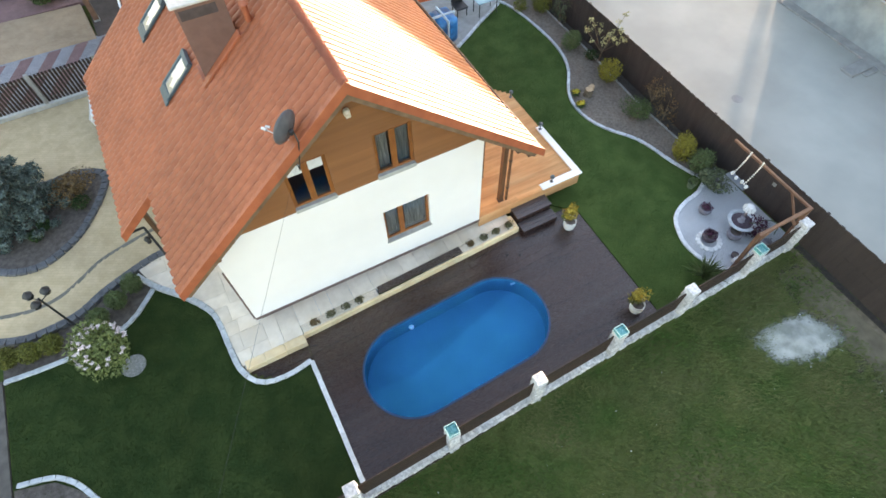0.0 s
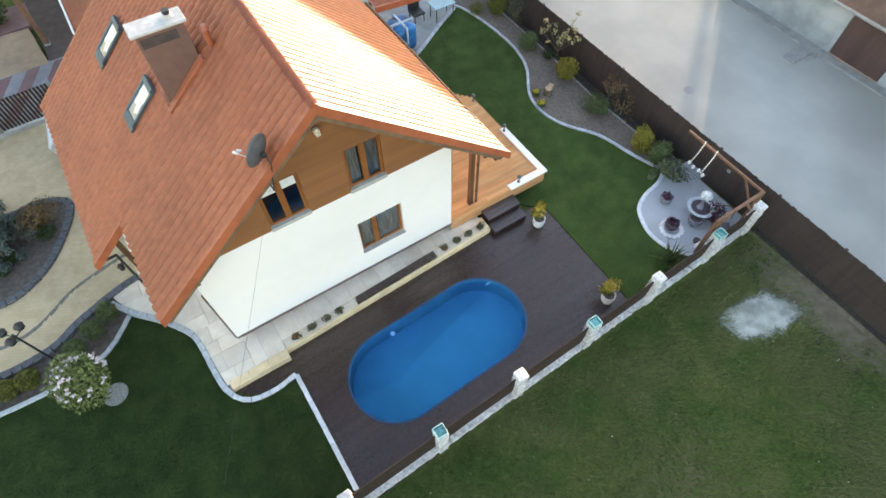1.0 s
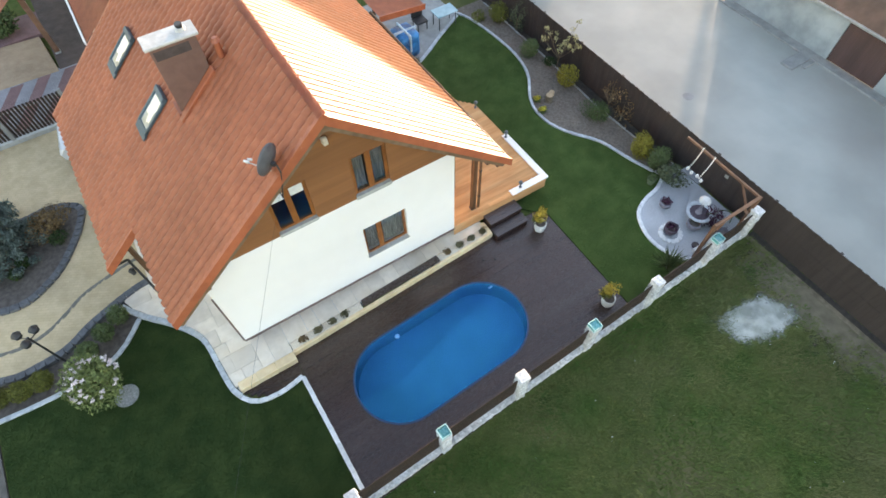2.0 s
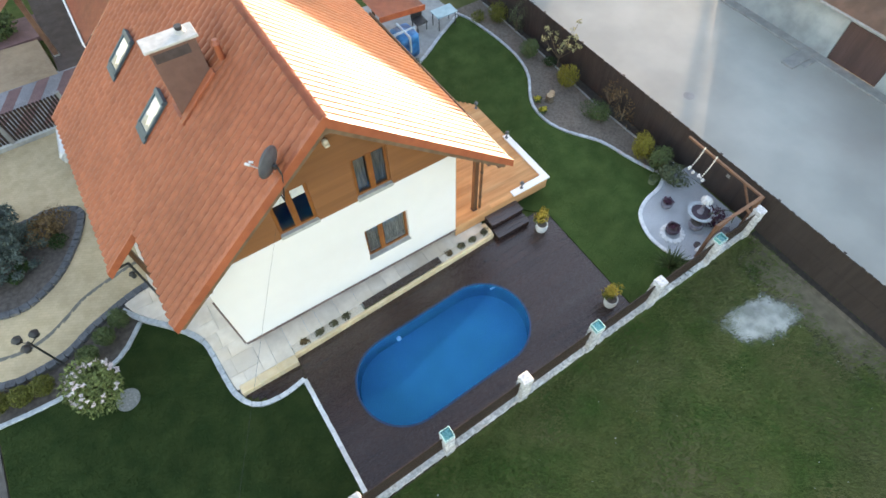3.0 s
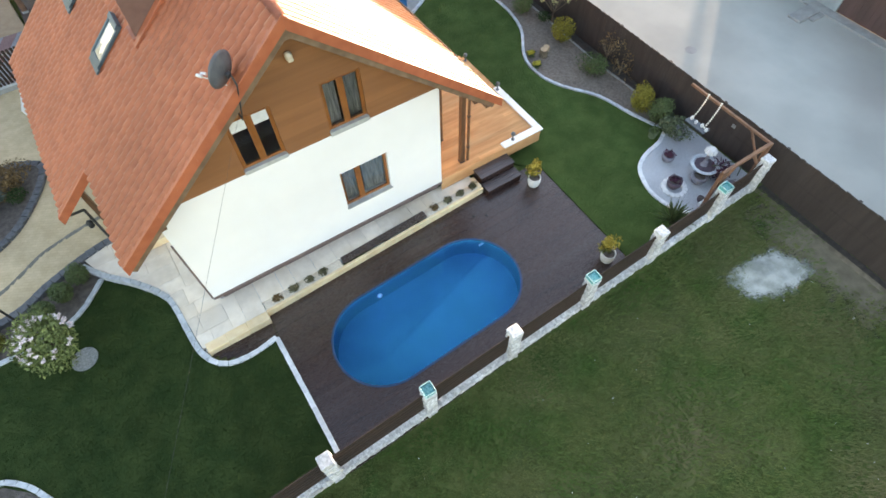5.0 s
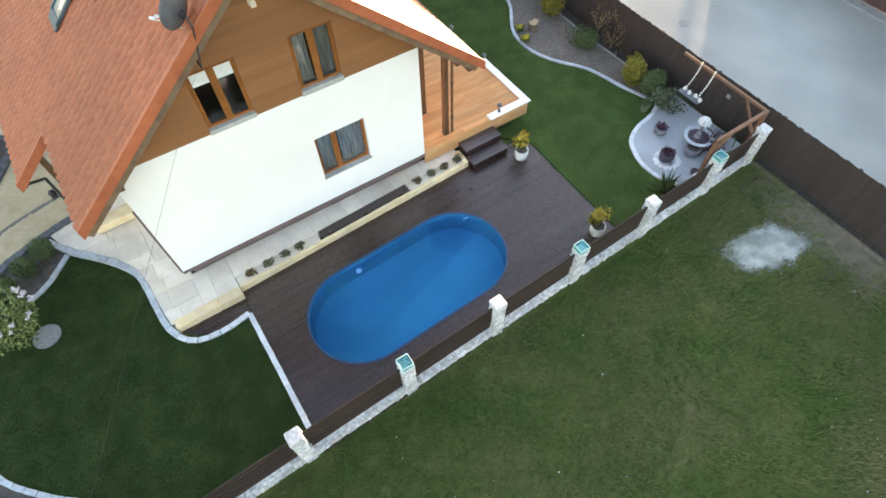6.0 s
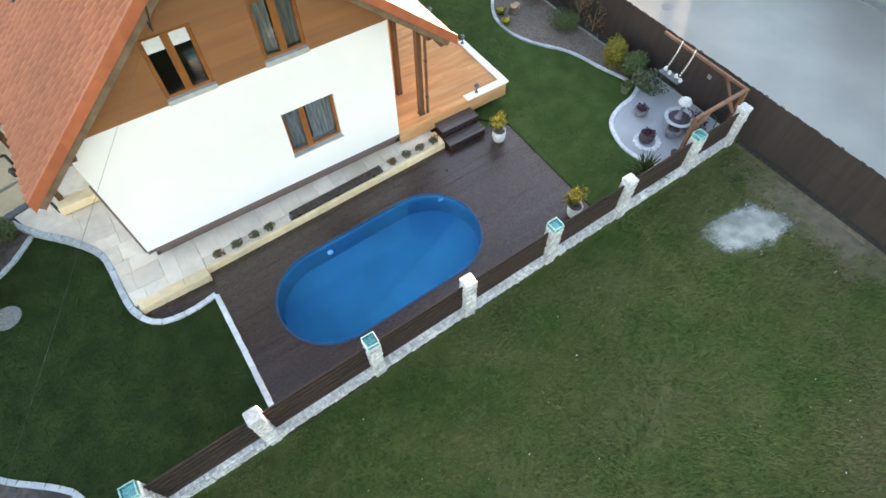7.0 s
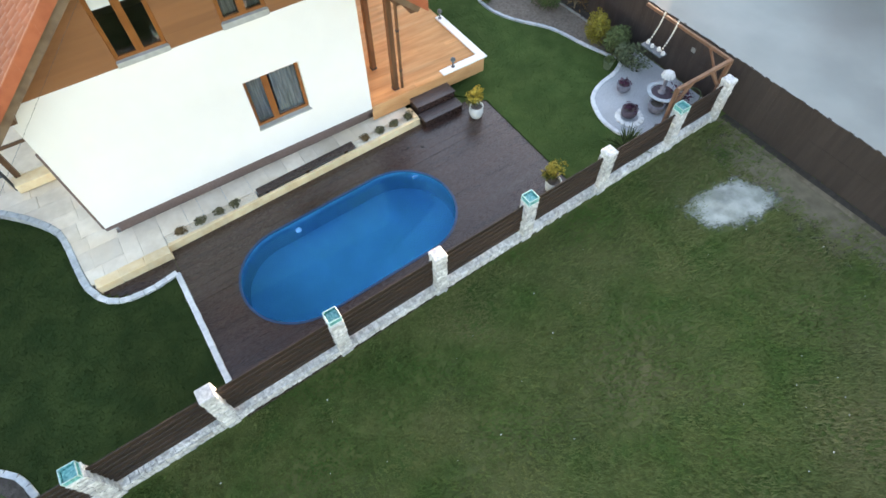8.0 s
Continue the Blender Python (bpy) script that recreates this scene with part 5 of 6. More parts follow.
for i, x in enumerate(PX):
    y = fence_y(x)
    top = (0.86 if i % 2 == 0 else 0.80) + lift(x)
    pil = part("pillar", boxed(x - PW + 0.02, x + PW - 0.02, y - PW + 0.02, y + PW - 0.02, GROUND - 0.1, top - 0.05), "white_stone", fence, "white split-stone pillar")
    z = GROUND
    while z < top - 0.08:
        h = 0.11
        for face in range(4):
            c = rnd.uniform(-0.07, 0.07)
            for a, d in ((-PW, c), (c, PW)):
                mid, wd = (a + d) / 2, d - a - 0.006
                off = PW - 0.025 + rnd.uniform(-0.006, 0.024)
                p = {0: (mid, -off), 1: (mid, off), 2: (-off, mid), 3: (off, mid)}[face]
                sz = (wd, 0.06, h - 0.008) if face < 2 else (0.06, wd, h - 0.008)
                if x > -3:
                    stone((x + p[0], y + p[1], z + h / 2), sz, FA, pil)
        z += h
    if i % 2:
        cap = part("pillar_cap", boxed(x - 0.165, x + 0.165, y - 0.165, y + 0.165, top - 0.03, top + 0.03, 0.012), "white_stone", fence, "white stone cap")
    else:
        cap = part("pillar_cap", boxed(x - 0.165, x + 0.165, y - 0.165, y + 0.165, top - 0.05, top + 0.06, 0.02), "white_stone", fence, "white stone cap")
for i, (a, c) in enumerate(zip(PX, PX[1:])):
    ya, yc = fence_y(a), fence_y(c)
    core = beam(bmesh.new(), (a + PW, fence_y(a + PW), GROUND + 0.10), (c - PW, fence_y(c - PW), GROUND + 0.10), 0.17, 0.30, 0.0)
    low = part("low_wall", core, "white_stone", fence, "low white split-stone wall")
    x = a + PW
    while x < c - PW - 0.02:
        ln = min(rnd.uniform(0.07, 0.14), c - PW - x)
        for face, off in ((-1, 0.083), (1, 0.083)):
            for r in range(2):
                if face > 0 and r == 0:
                    continue
                if a > -3:
                    stone((x + ln / 2, fence_y(x + ln / 2) + face * (off + rnd.uniform(-0.012, 0.012)), GROUND + 0.06 + r * 0.13), (ln - 0.006, 0.08, 0.125), FA, low)
        if a > -3:
            stone((x + ln / 2, fence_y(x + ln / 2) + rnd.uniform(-0.01, 0.01), GROUND + 0.25), (ln - 0.006, 0.17, 0.05), FA, low)
            for h in range(1):
                xs = x + ln * 0.5
                stone((xs, fence_y(xs) + rnd.uniform(-0.05, 0.05), GROUND + 0.28), (ln * 0.7, rnd.uniform(0.06, 0.14), rnd.uniform(0.03, 0.07)), FA + rnd.uniform(-0.3, 0.3), low)
        x += ln
    for k in range(6):
        z = GROUND + 0.43 + k * 0.188
        part("fence_board", beam(bmesh.new(), (a + PW - 0.02, fence_y(a + PW) + 0.03, z + lift(a) * k / 5), (c - PW + 0.02, fence_y(c - PW) + 0.03, z + lift(c) * k / 5), 0.036, 0.136, 0.006), "fence_board", fence)
for x in PX[1::2]:
    y, z = fence_y(x), 0.83 + lift(x)
    lm = thing("pillar_lamp", (x, y, z), "square turquoise glass lamp on a fence pillar", "lamp", "lamps on the fence pillars")
    part("base", boxed(x - 0.15, x + 0.15, y - 0.15, y + 0.15, z, z + 0.03, 0.005), "lamp_rim", lm)
    for dx, dy in ((-1, -1), (-1, 1), (1, -1), (1, 1)):
        part("corner_bar", boxed(x + dx * 0.14 - 0.012, x + dx * 0.14 + 0.012, y + dy * 0.14 - 0.012, y + dy * 0.14 + 0.012, z + 0.03, z + 0.17, 0.003), "lamp_rim", lm)
    for dx, dy in ((0, -1), (0, 1), (-1, 0), (1, 0)):
        part("glass_side", boxed(x + dx * 0.14 - (0.004 if dx else 0.125), x + dx * 0.14 + (0.004 if dx else 0.125), y + dy * 0.14 - (0.004 if dy else 0.125), y + dy * 0.14 + (0.004 if dy else 0.125), z + 0.03, z + 0.16), "lamp_glass", lm)
    part("glass_top", boxed(x - 0.125, x + 0.125, y - 0.125, y + 0.125, z + 0.08, z + 0.095), "lamp_glass", lm, "turquoise glass")
    f = bmesh.new()
    box(f, x - 0.15, x + 0.15, y - 0.155, y - 0.135, z + 0.155, z + 0.175, 0.004)
    box(f, x - 0.15, x + 0.15, y + 0.135, y + 0.155, z + 0.155, z + 0.175, 0.004)
    box(f, x - 0.155, x - 0.135, y - 0.125, y + 0.125, z + 0.155, z + 0.175, 0.004)
    box(f, x + 0.135, x + 0.155, y - 0.125, y + 0.125, z + 0.155, z + 0.175, 0.004)
    part("top_rim", f, "lamp_rim", lm, "pale turquoise rim")

# ---- plants ----
def bush(x, y, r, h, material, label, n=1700, leaf=0.038, group="shrubs in the garden bed", z=LAWN, seed=1, name="shrub", lump=0.25):
    t = thing(name, (x, y, z), label, "shrub", group)
    bm = rod(bmesh.new(), (x, y, z - 0.03), (x, y, z + h * 0.5), 0.035, 0.02, 6)
    for k in range(5):
        a = k * 1.256 + seed
        rod(bm, (x, y, z + h * 0.15), (x + math.cos(a) * r * 0.6, y + math.sin(a) * r * 0.6, z + h * 0.7), 0.014, 0.006, 5)
    part("stem", bm, "bark", t)
    leaves("foliage", n, (x, y, z + h * 0.52), (r, r, h * 0.5), leaf, material, t, seed=seed, shell=0.35, lump=lump)
    return t


bush(16.25, 9.4, 0.42, 0.9, "leaf_olive", "rounded olive-green shrub in the mulch bed", seed=2)
bush(16.05, 6.55, 0.40, 0.8, "leaf_mid", "rounded green shrub in the mulch bed", seed=3)
bush(16.05, 4.15, 0.44, 0.95, "leaf_gold", "golden-green rounded shrub in the mulch bed", seed=4)
bush(15.85, 1.85, 0.48, 0.75, "leaf_green", "spreading green shrub in the mulch bed", seed=5, lump=0.5)
bush(15.95, -0.62, 0.42, 1.0, "leaf_gold", "bright golden conifer in the garden bed", 2200, seed=6)
bush(16.05, -1.42, 0.42, 0.9, "leaf_mid", "rounded green shrub beside the golden conifer", 2000, seed=7)
bush(15.85, -2.05, 0.42, 0.75, "leaf_grey", "loose dark green shrub at the gravel patio", 1300, 0.055, seed=8, lump=0.6)
bush(16.35, 5.55, 0.28, 0.4, "leaf_dark", "low dark green shrub in the mulch bed", 400, seed=9)
bush(15.55, 9.95, 0.35, 0.5, "leaf_olive", "low olive-green shrub in the mulch bed", 500, seed=10)
bush(16.6, 1.2, 0.5, 1.1, "leaf_brown", "half-bare brown shrub against the boundary fence", 320, 0.04, seed=12, lump=0.8)
bush(16.55, 8.3, 0.36, 1.3, "leaf_grey", "thin grey-green shrub against the boundary fence", 420, 0.045, seed=13, lump=0.8)
for k, (x, y, r, mt) in enumerate(((-7.0, 2.48, 0.34, "leaf_olive"), (-6.35, 2.32, 0.34, "leaf_olive"), (-5.75, 2.3, 0.34, "leaf_olive"), (-4.35, 2.55, 0.34, "leaf_mid"), (-3.75, 2.92, 0.33, "leaf_mid"), (-3.22, 3.28, 0.34, "leaf_mid"))):
    bush(x, y, r, 0.62, mt, "clipped rounded green shrub beside the drive", 1700, 0.034, "shrubs along the drive", -0.60, 20 + k, lump=0.12)
for k, (x, y, r) in enumerate(((-5.75, 6.7, 0.25), (-5.45, 7.1, 0.25), (-4.2, 7.5, 0.32), (-6.9, 7.0, 0.3))):
    bush(x, y, r, 0.35, "leaf_dark", "low green ground plant in the island bed", 300, 0.05, "plants in the island", DRIVE + 0.05, 40 + k)
for k, (x, y) in enumerate(((-3.75, -5.2), (-4.7, -4.7), (-5.6, -4.0))):
    bush(x, y, 0.3, 0.4, "leaf_red" if k else "leaf_green", "low shrub in the corner bed", 350, 0.05, "plants in the corner bed", LAWN, 50 + k)


bush(-4.3, 8.25, 0.60, 0.75, "leaf_brown", "spreading brown-green shrub in the island bed", 1500, 0.045, "", DRIVE + 0.05, 48, lump=0.5)


def branchy(x, y, z, h, r, material, label, seed, n, leaf=0.05):
    """A small open tree with thin limbs and sparse tufts of young leaves."""
    t = thing("young_tree", (x, y, z), label, "tree")
    rg = random.Random(seed)
    bm = rod(bmesh.new(), (x, y, z - 0.05), (x, y, z + h * 0.3), 0.04, 0.03, 6)
    tips = []
    for k in range(9):
        a = k * 0.7 + rg.random()
        e = (x + math.cos(a) * r * rg.uniform(0.4, 1), y + math.sin(a) * r * rg.uniform(0.4, 1), z + h * rg.uniform(0.7, 1.05))
        rod(bm, (x, y, z + h * 0.28), e, 0.02, 0.006, 5)
        tips.append(e)
        for _ in range(2):
            mid = [p + (q - p) * 0.6 for p, q in zip((x, y, z + h * 0.28), e)]
            e2 = [mid[0] + rg.uniform(-0.3, 0.3), mid[1] + rg.uniform(-0.3, 0.3), mid[2] + rg.uniform(0.05, 0.35)]
            rod(bm, mid, e2, 0.008, 0.004, 4)
            tips.append(e2)
    part("trunk", bm, "bark", t)
    vs, fs = [], []
    crown = bmesh.new()
    for k, e in enumerate(tips):
        tmp = leaves("tmp", n, e, (0.14, 0.14, 0.12), leaf, material, seed=seed + k, shell=0.1)
        crown.from_mesh(tmp.data)
        old = tmp.data
        bpy.data.objects.remove(tmp)
        bpy.data.meshes.remove(old)
    part("crown", crown, material, t)
    return t


branchy(16.5, 5.2, LAWN, 1.8, 1.0, "leaf_pale", "open young tree with sparse pale yellow leaves", 3, 16)
branchy(16.6, 2.0, LAWN, 1.2, 0.5, "leaf_brown", "thin brownish shrub with bare twigs", 5, 8, 0.035)

# flowers and cut log in the bed
for k, (x, y) in enumerate(((14.47, 4.0), (14.25, 3.36))):
    t = thing("flower_clump", (x, y, LAWN), "clump of bright yellow flowers at the bed edge", "flowers")
    leaves("foliage", 180, (x, y, LAWN + 0.10), (0.2, 0.18, 0.10), 0.04, "leaf_green", t, seed=60 + k, shell=0.2)
    leaves("blossom", 200, (x, y, LAWN + 0.20), (0.15, 0.13, 0.06), 0.035, "petal_yellow", t, seed=70 + k, shell=0.2, flat=0.7)
t = thing("tree_stump", (14.9, 3.75, LAWN), "cut log planter with a pale sawn end", "stump")
part("log", lathe([(0.20, 0), (0.17, 0.10), (0.16, 0.30), (0.15, 0.31)], 14, (14.9, 3.75, LAWN)), "bark", t)
part("sawn_end", lathe([(0.145, 0.312), (0.145, 0.325), (0.06, 0.326)], 14, (14.9, 3.75, LAWN)), "cut_wood", t, "pale sawn end")
t = thing("tree_stump", (15.2, 3.95, LAWN), "short cut log beside the planter", "stump")
part("log", lathe([(0.13, 0), (0.12, 0.2), (0.11, 0.21)], 12, (15.2, 3.95, LAWN)), "cut_wood", t)

# rhododendron on the left lawn
rh = thing("flowering_shrub", (-4.05, 0.92, LAWN), "round flowering shrub covered in pale pink blossom", "shrub")
bm = rod(bmesh.new(), (-4.0, 0.85, LAWN - 0.05), (-4.1, 1.0, LAWN + 0.9), 0.045, 0.03, 8)
for k in range(8):
    a = k * 0.785
    rod(bm, (-4.1, 1.0, LAWN + 0.5), (-4.15 + 0.5 * math.cos(a), 1.05 + 0.5 * math.sin(a), LAWN + 1.1), 0.018, 0.008, 5)
part("trunk", bm, "bark", rh)
leaves("crown", 3200, (-4.15, 1.05, LAWN + 1.05), (0.72, 0.72, 0.60), 0.055, "leaf_fresh", rh, seed=80, shell=0.35, lump=0.35)
pet = bmesh.new()
rg = random.Random(9)
for k in range(46):
    a, u = rg.random() * math.tau, rg.random()
    c = (-4.15 + 0.70 * math.cos(a) * math.sqrt(1 - u * u * 0.95), 1.05 + 0.70 * math.sin(a) * math.sqrt(1 - u * u * 0.95), LAWN + 1.07 + 0.58 * u)
    tmp = leaves("tmp", 16, c, (0.065, 0.065, 0.05), 0.042, "petal", seed=90 + k, shell=0.2)
    pet.from_mesh(tmp.data)
    old = tmp.data
    bpy.data.objects.remove(tmp)
    bpy.data.meshes.remove(old)
part("blossom", pet, "petal", rh, "pale pink blossom")
tagged(part("gravel_ring", lathe([(0.36, 0), (0.35, 0.02), (0.10, 0.03)], 26, (-3.80, 0.66, LAWN)), "disc_gravel"), "pale round gravel disc under the flowering shrub", "gravel", kind="structure")

# blue spruce in the island
sp_x, sp_y, sp_z = -6.25, 8.2, DRIVE + 0.05
spruce = thing("blue_spruce", (sp_x, sp_y, sp_z), "dense blue-green spruce in the drive island", "tree")
part("trunk", rod(bmesh.new(), (sp_x, sp_y, sp_z - 0.05), (sp_x, sp_y, sp_z + 3.2), 0.10, 0.02, 8), "bark", spruce)
crown, limbs = bmesh.new(), bmesh.new()
rg = random.Random(4)
for w in range(11):
    u = w / 11
    zc = sp_z + 0.30 + 2.75 * u
    reach_w = 1.72 * (1 - u) ** 0.8 + 0.12
    for k in range(max(5, int(13 * (1 - 0.6 * u)))):
        a = k * math.tau / max(5, int(13 * (1 - 0.6 * u))) + w * 0.9 + rg.uniform(-0.2, 0.2)
        ln = reach_w * rg.uniform(0.72, 1.08)
        end = Vector((sp_x + ln * math.cos(a), sp_y + ln * math.sin(a), zc - 0.10 * ln + rg.uniform(-0.05, 0.08)))
        rod(limbs, (sp_x, sp_y, zc), end, 0.022, 0.006, 4)
        for f, sz in ((1.0, 0.20), (0.72, 0.26), (0.45, 0.24)):
            c = Vector((sp_x, sp_y, zc)).lerp(end, f)
            tmp = leaves("tmp", int(95 * f + 30), c + Vector((0, 0, 0.05)), (sz, sz, sz * 0.55), 0.05, "leaf_blue", seed=1000 + w * 60 + k * 4 + int(f * 3), shell=0.2, lump=0.4)
            crown.from_mesh(tmp.data)
            old = tmp.data
            bpy.data.objects.remove(tmp)
            bpy.data.meshes.remove(old)
part("limbs", limbs, "bark", spruce)
part("crown", crown, "leaf_blue", spruce)

# ---- potted shrubs on the deck ----
def potted(x, y, seed):
    t = thing("potted_shrub", (x, y, DECK), "white tub with a yellow-leaved shrub", "potted plant", "tubs on the deck")
    part("tub", lathe([(0.15, 0), (0.185, 0.05), (0.215, 0.18), (0.22, 0.28), (0.205, 0.37), (0.215, 0.41), (0.19, 0.41), (0.185, 0.34)], 20, (x, y, DECK)), "pot", t, "white tub", smooth=False)
    part("compost", lathe([(0.185, 0.34), (0.10, 0.35), (0.02, 0.355)], 16, (x, y, DECK)), "soil", t)
    bm = bmesh.new()
    for k in range(5):
        a = k * 1.26 + seed
        rod(bm, (x, y, DECK + 0.33), (x + 0.16 * math.cos(a), y + 0.16 * math.sin(a), DECK + 0.68), 0.012, 0.006, 5)
    part("stem", bm, "bark", t)
    leaves("foliage", 320, (x + 0.03, y + 0.12, DECK + 0.74), (0.25, 0.22, 0.19), 0.052, "leaf_yellow", t, seed=seed, shell=0.15, lump=0.6)
    leaves("foliage", 120, (x - 0.06, y + 0.13, DECK + 0.58), (0.22, 0.18, 0.14), 0.05, "leaf_olive", t, seed=seed + 5, shell=0.15)


potted(10.48, -1.28, 1)
potted(10.50, -4.86, 2)
for k, (x, y) in enumerate(((8.05, -1.25), (8.42, -1.45))):
    tagged(part("fallen_leaf", lathe([(0.05, 0.0), (0.045, 0.02), (0.015, 0.03)], 7, (x, y, DECK + 0.003)), "black"), "dark crumpled leaf lying on the deck", "leaf", "leaves on the deck")

# ---- gravel patio things ----
def urn(x, y, s, material, label, planted="leaf_red"):
    t = thing("urn", (x, y, LAWN + 0.015), label, "urn", "urns on the gravel")
    part("body", lathe([(0.12 * s, 0), (0.16 * s, 0.03 * s), (0.20 * s, 0.12 * s), (0.20 * s, 0.18 * s), (0.18 * s, 0.22 * s), (0.20 * s, 0.24 * s), (0.16 * s, 0.24 * s), (0.15 * s, 0.20 * s)], 18, (x, y, LAWN + 0.015)), material, t, smooth=False)
    part("soil", lathe([(0.15 * s, 0.205 * s), (0.02, 0.215 * s)], 14, (x, y, LAWN + 0.015)), "soil", t)
    if planted:
        leaves("foliage", 110, (x, y, LAWN + 0.27 * s), (0.18 * s, 0.18 * s, 0.10 * s), 0.045, planted, t, seed=int(x * 37), shell=0.1)
    return t


urn(14.95, -2.98, 1.1, "urn_grey", "grey stone urn with dark purple leaves")
urn(14.28, -3.92, 1.2, "urn", "dark purple ceramic urn standing in a pale stone ring")
urn(15.1, -4.22, 1.25, "urn_grey", "grey stone urn beside the basin", "")
urn(14.55, -4.85, 0.6, "urn", "small dark urn on the gravel", "")
ring_st = thing("stone_ring", (14.25, -4.0, LAWN), "ring of small white stones laid round an urn", "stone ring")
RING = unit_stone("ring_stone", 0.16, 0.05, 6)
for k in range(15):
    a = k * math.tau / 15
    m = Matrix.Translation((14.25 + 0.345 * math.cos(a), -4.0 + 0.345 * math.sin(a), LAWN + 0.035)) @ Matrix.Rotation(a, 4, "Z") @ Matrix.Diagonal((0.17, 0.135, 0.07, 1))
    part_of("ring_stone", RING, "shell", ring_st, m=m)
tagged(part("stone_block", boxed(14.35, 14.75, -5.08, -4.92, LAWN, LAWN + 0.16, 0.02), "shell"), "small white stone block on the gravel", "stone block")
bs = thing("stone_basin", (15.35, -3.75, LAWN), "round pale stone basin on a pedestal", "basin")
part("pedestal", lathe([(0.24, 0), (0.15, 0.06), (0.12, 0.2), (0.2, 0.27)], 20, (15.48, -4.02, LAWN)), "basin", bs)
part("bowl", lathe([(0.14, 0.26), (0.34, 0.32), (0.46, 0.40), (0.47, 0.44), (0.37, 0.45), (0.33, 0.40)], 26, (15.48, -4.02, LAWN)), "basin", bs, "pale bowl")
part("inner_bowl", lathe([(0.345, 0.41), (0.26, 0.35), (0.02, 0.33)], 26, (15.48, -4.02, LAWN)), "urn", bs, "dark inside of the bowl")
part("figure", lathe([(0.10, 0.33), (0.12, 0.42), (0.07, 0.5), (0.09, 0.56), (0.03, 0.6)], 12, (15.45, -4.0, LAWN)), "urn_grey", bs, "grey carved centre")
sh = thing("shell_fountain", (15.75, -3.75, LAWN), "white ribbed shell ornament on a stem", "garden ornament")
bm = bmesh.new()
seg = 20
loops = []
for r, z in ((0.03, 1.10), (0.11, 1.08), (0.17, 1.01), (0.20, 0.92), (0.17, 0.90)):
    loops.append([bm.verts.new((15.55 + r * (1 + 0.10 * (1 if k % 2 else -1)) * math.cos(k * math.tau / seg), -3.95 + r * (1 + 0.10 * (1 if k % 2 else -1)) * math.sin(k * math.tau / seg), LAWN + z)) for k in range(seg)])
for A, C in zip(loops, loops[1:]):
    for k in range(seg):
        bm.faces.new((A[k], C[k], C[(k + 1) % seg], A[(k + 1) % seg]))
bm.faces.new(loops[0])
part("shell", bm, "shell", sh, "white ribbed shell")
part("stem", lathe([(0.14, 0), (0.06, 0.1), (0.05, 0.90)], 12, (15.55, -3.95, LAWN)), "urn_grey", sh)
gs = thing("watering_can", (15.9, -5.0, LAWN), "grey metal watering can by the fence", "watering can")
part("can", lathe([(0.14, 0), (0.14, 0.26), (0.10, 0.30), (0.10, 0.31)], 14, (15.75, -5.0, LAWN)), "urn_grey", gs)
part("spout", rod(bmesh.new(), (15.63, -4.95, LAWN + 0.1), (15.40, -4.85, LAWN + 0.36), 0.03, 0.02), "urn_grey", gs)
bm = bmesh.new()
for k in range(8):
    a0, a1 = math.pi * k / 8, math.pi * (k + 1) / 8
    rod(bm, (15.75 + 0.13 * math.cos(a0), -5.0, LAWN + 0.3 + 0.12 * math.sin(a0)), (15.75 + 0.13 * math.cos(a1), -5.0, LAWN + 0.3 + 0.12 * math.sin(a1)), 0.012)
part("handle", bm, "urn_grey", gs)
hose = bpy.data.curves.new("hose", "CURVE")
hose.dimensions, hose.bevel_depth = "3D", 0.018
s = hose.splines.new("BEZIER")
hp = [(15.5, -4.25, -0.1), (15.75, -4.45, 0.0), (15.95, -4.4, -0.05), (16.2, -4.75, -0.05), (16.1, -4.9, -0.35)]
s.bezier_points.add(len(hp) - 1)
for q, p in zip(s.bezier_points, hp):
    q.co, q.handle_left_type, q.handle_right_type = p, "AUTO", "AUTO"
hose.materials.append(M["leaf_grey"])
tagged(new("climber_stem", hose), "twisted pale climber stem beside the basin", "plant")
bush(15.75, -4.45, 0.35, 0.75, "leaf_red", "dark purple-leaved shrub behind the basin", 350, 0.05, "", LAWN, 33)
yu = thing("yucca", (13.15, -4.95, LAWN), "spiky dark green yucca by the fence", "plant")
rg = random.Random(2)
bm = bmesh.new()
for k in range(110):
    a, e = rg.random() * math.tau, rg.uniform(0.35, 1.45)
    ln = rg.uniform(0.55, 0.9)
    d = Vector((math.cos(a) * math.cos(e), math.sin(a) * math.cos(e), math.sin(e)))
    s = Vector((-math.sin(a), math.cos(a), 0)) * 0.022
    c = Vector((13.15, -4.95, LAWN + 0.12))
    v = [bm.verts.new(p) for p in (c - s, c + s, c + d * ln * 0.6 + s * 0.8, c + d * ln - Vector((0, 0, 0.06)), c + d * ln * 0.6 - s * 0.8)]
    bm.faces.new(v)
part("foliage", bm, "leaf_mid", yu)
part("stem", rod(bmesh.new(), (13.15, -4.95, LAWN - 0.03), (13.15, -4.95, LAWN + 0.2), 0.05, 0.04), "bark", yu)
tp = thing("potted_plant", (15.45, -1.98, LAWN), "green pot with a dark rim beside the patio", "potted plant")
part("pot", lathe([(0.12, 0), (0.17, 0.28), (0.18, 0.3), (0.14, 0.3), (0.13, 0.25)], 16, (15.3, -1.9, LAWN)), "leaf_grey", tp)
leaves("foliage", 120, (15.3, -1.9, LAWN + 0.36), (0.16, 0.16, 0.1), 0.05, "leaf_green", tp, seed=4, shell=0.1)

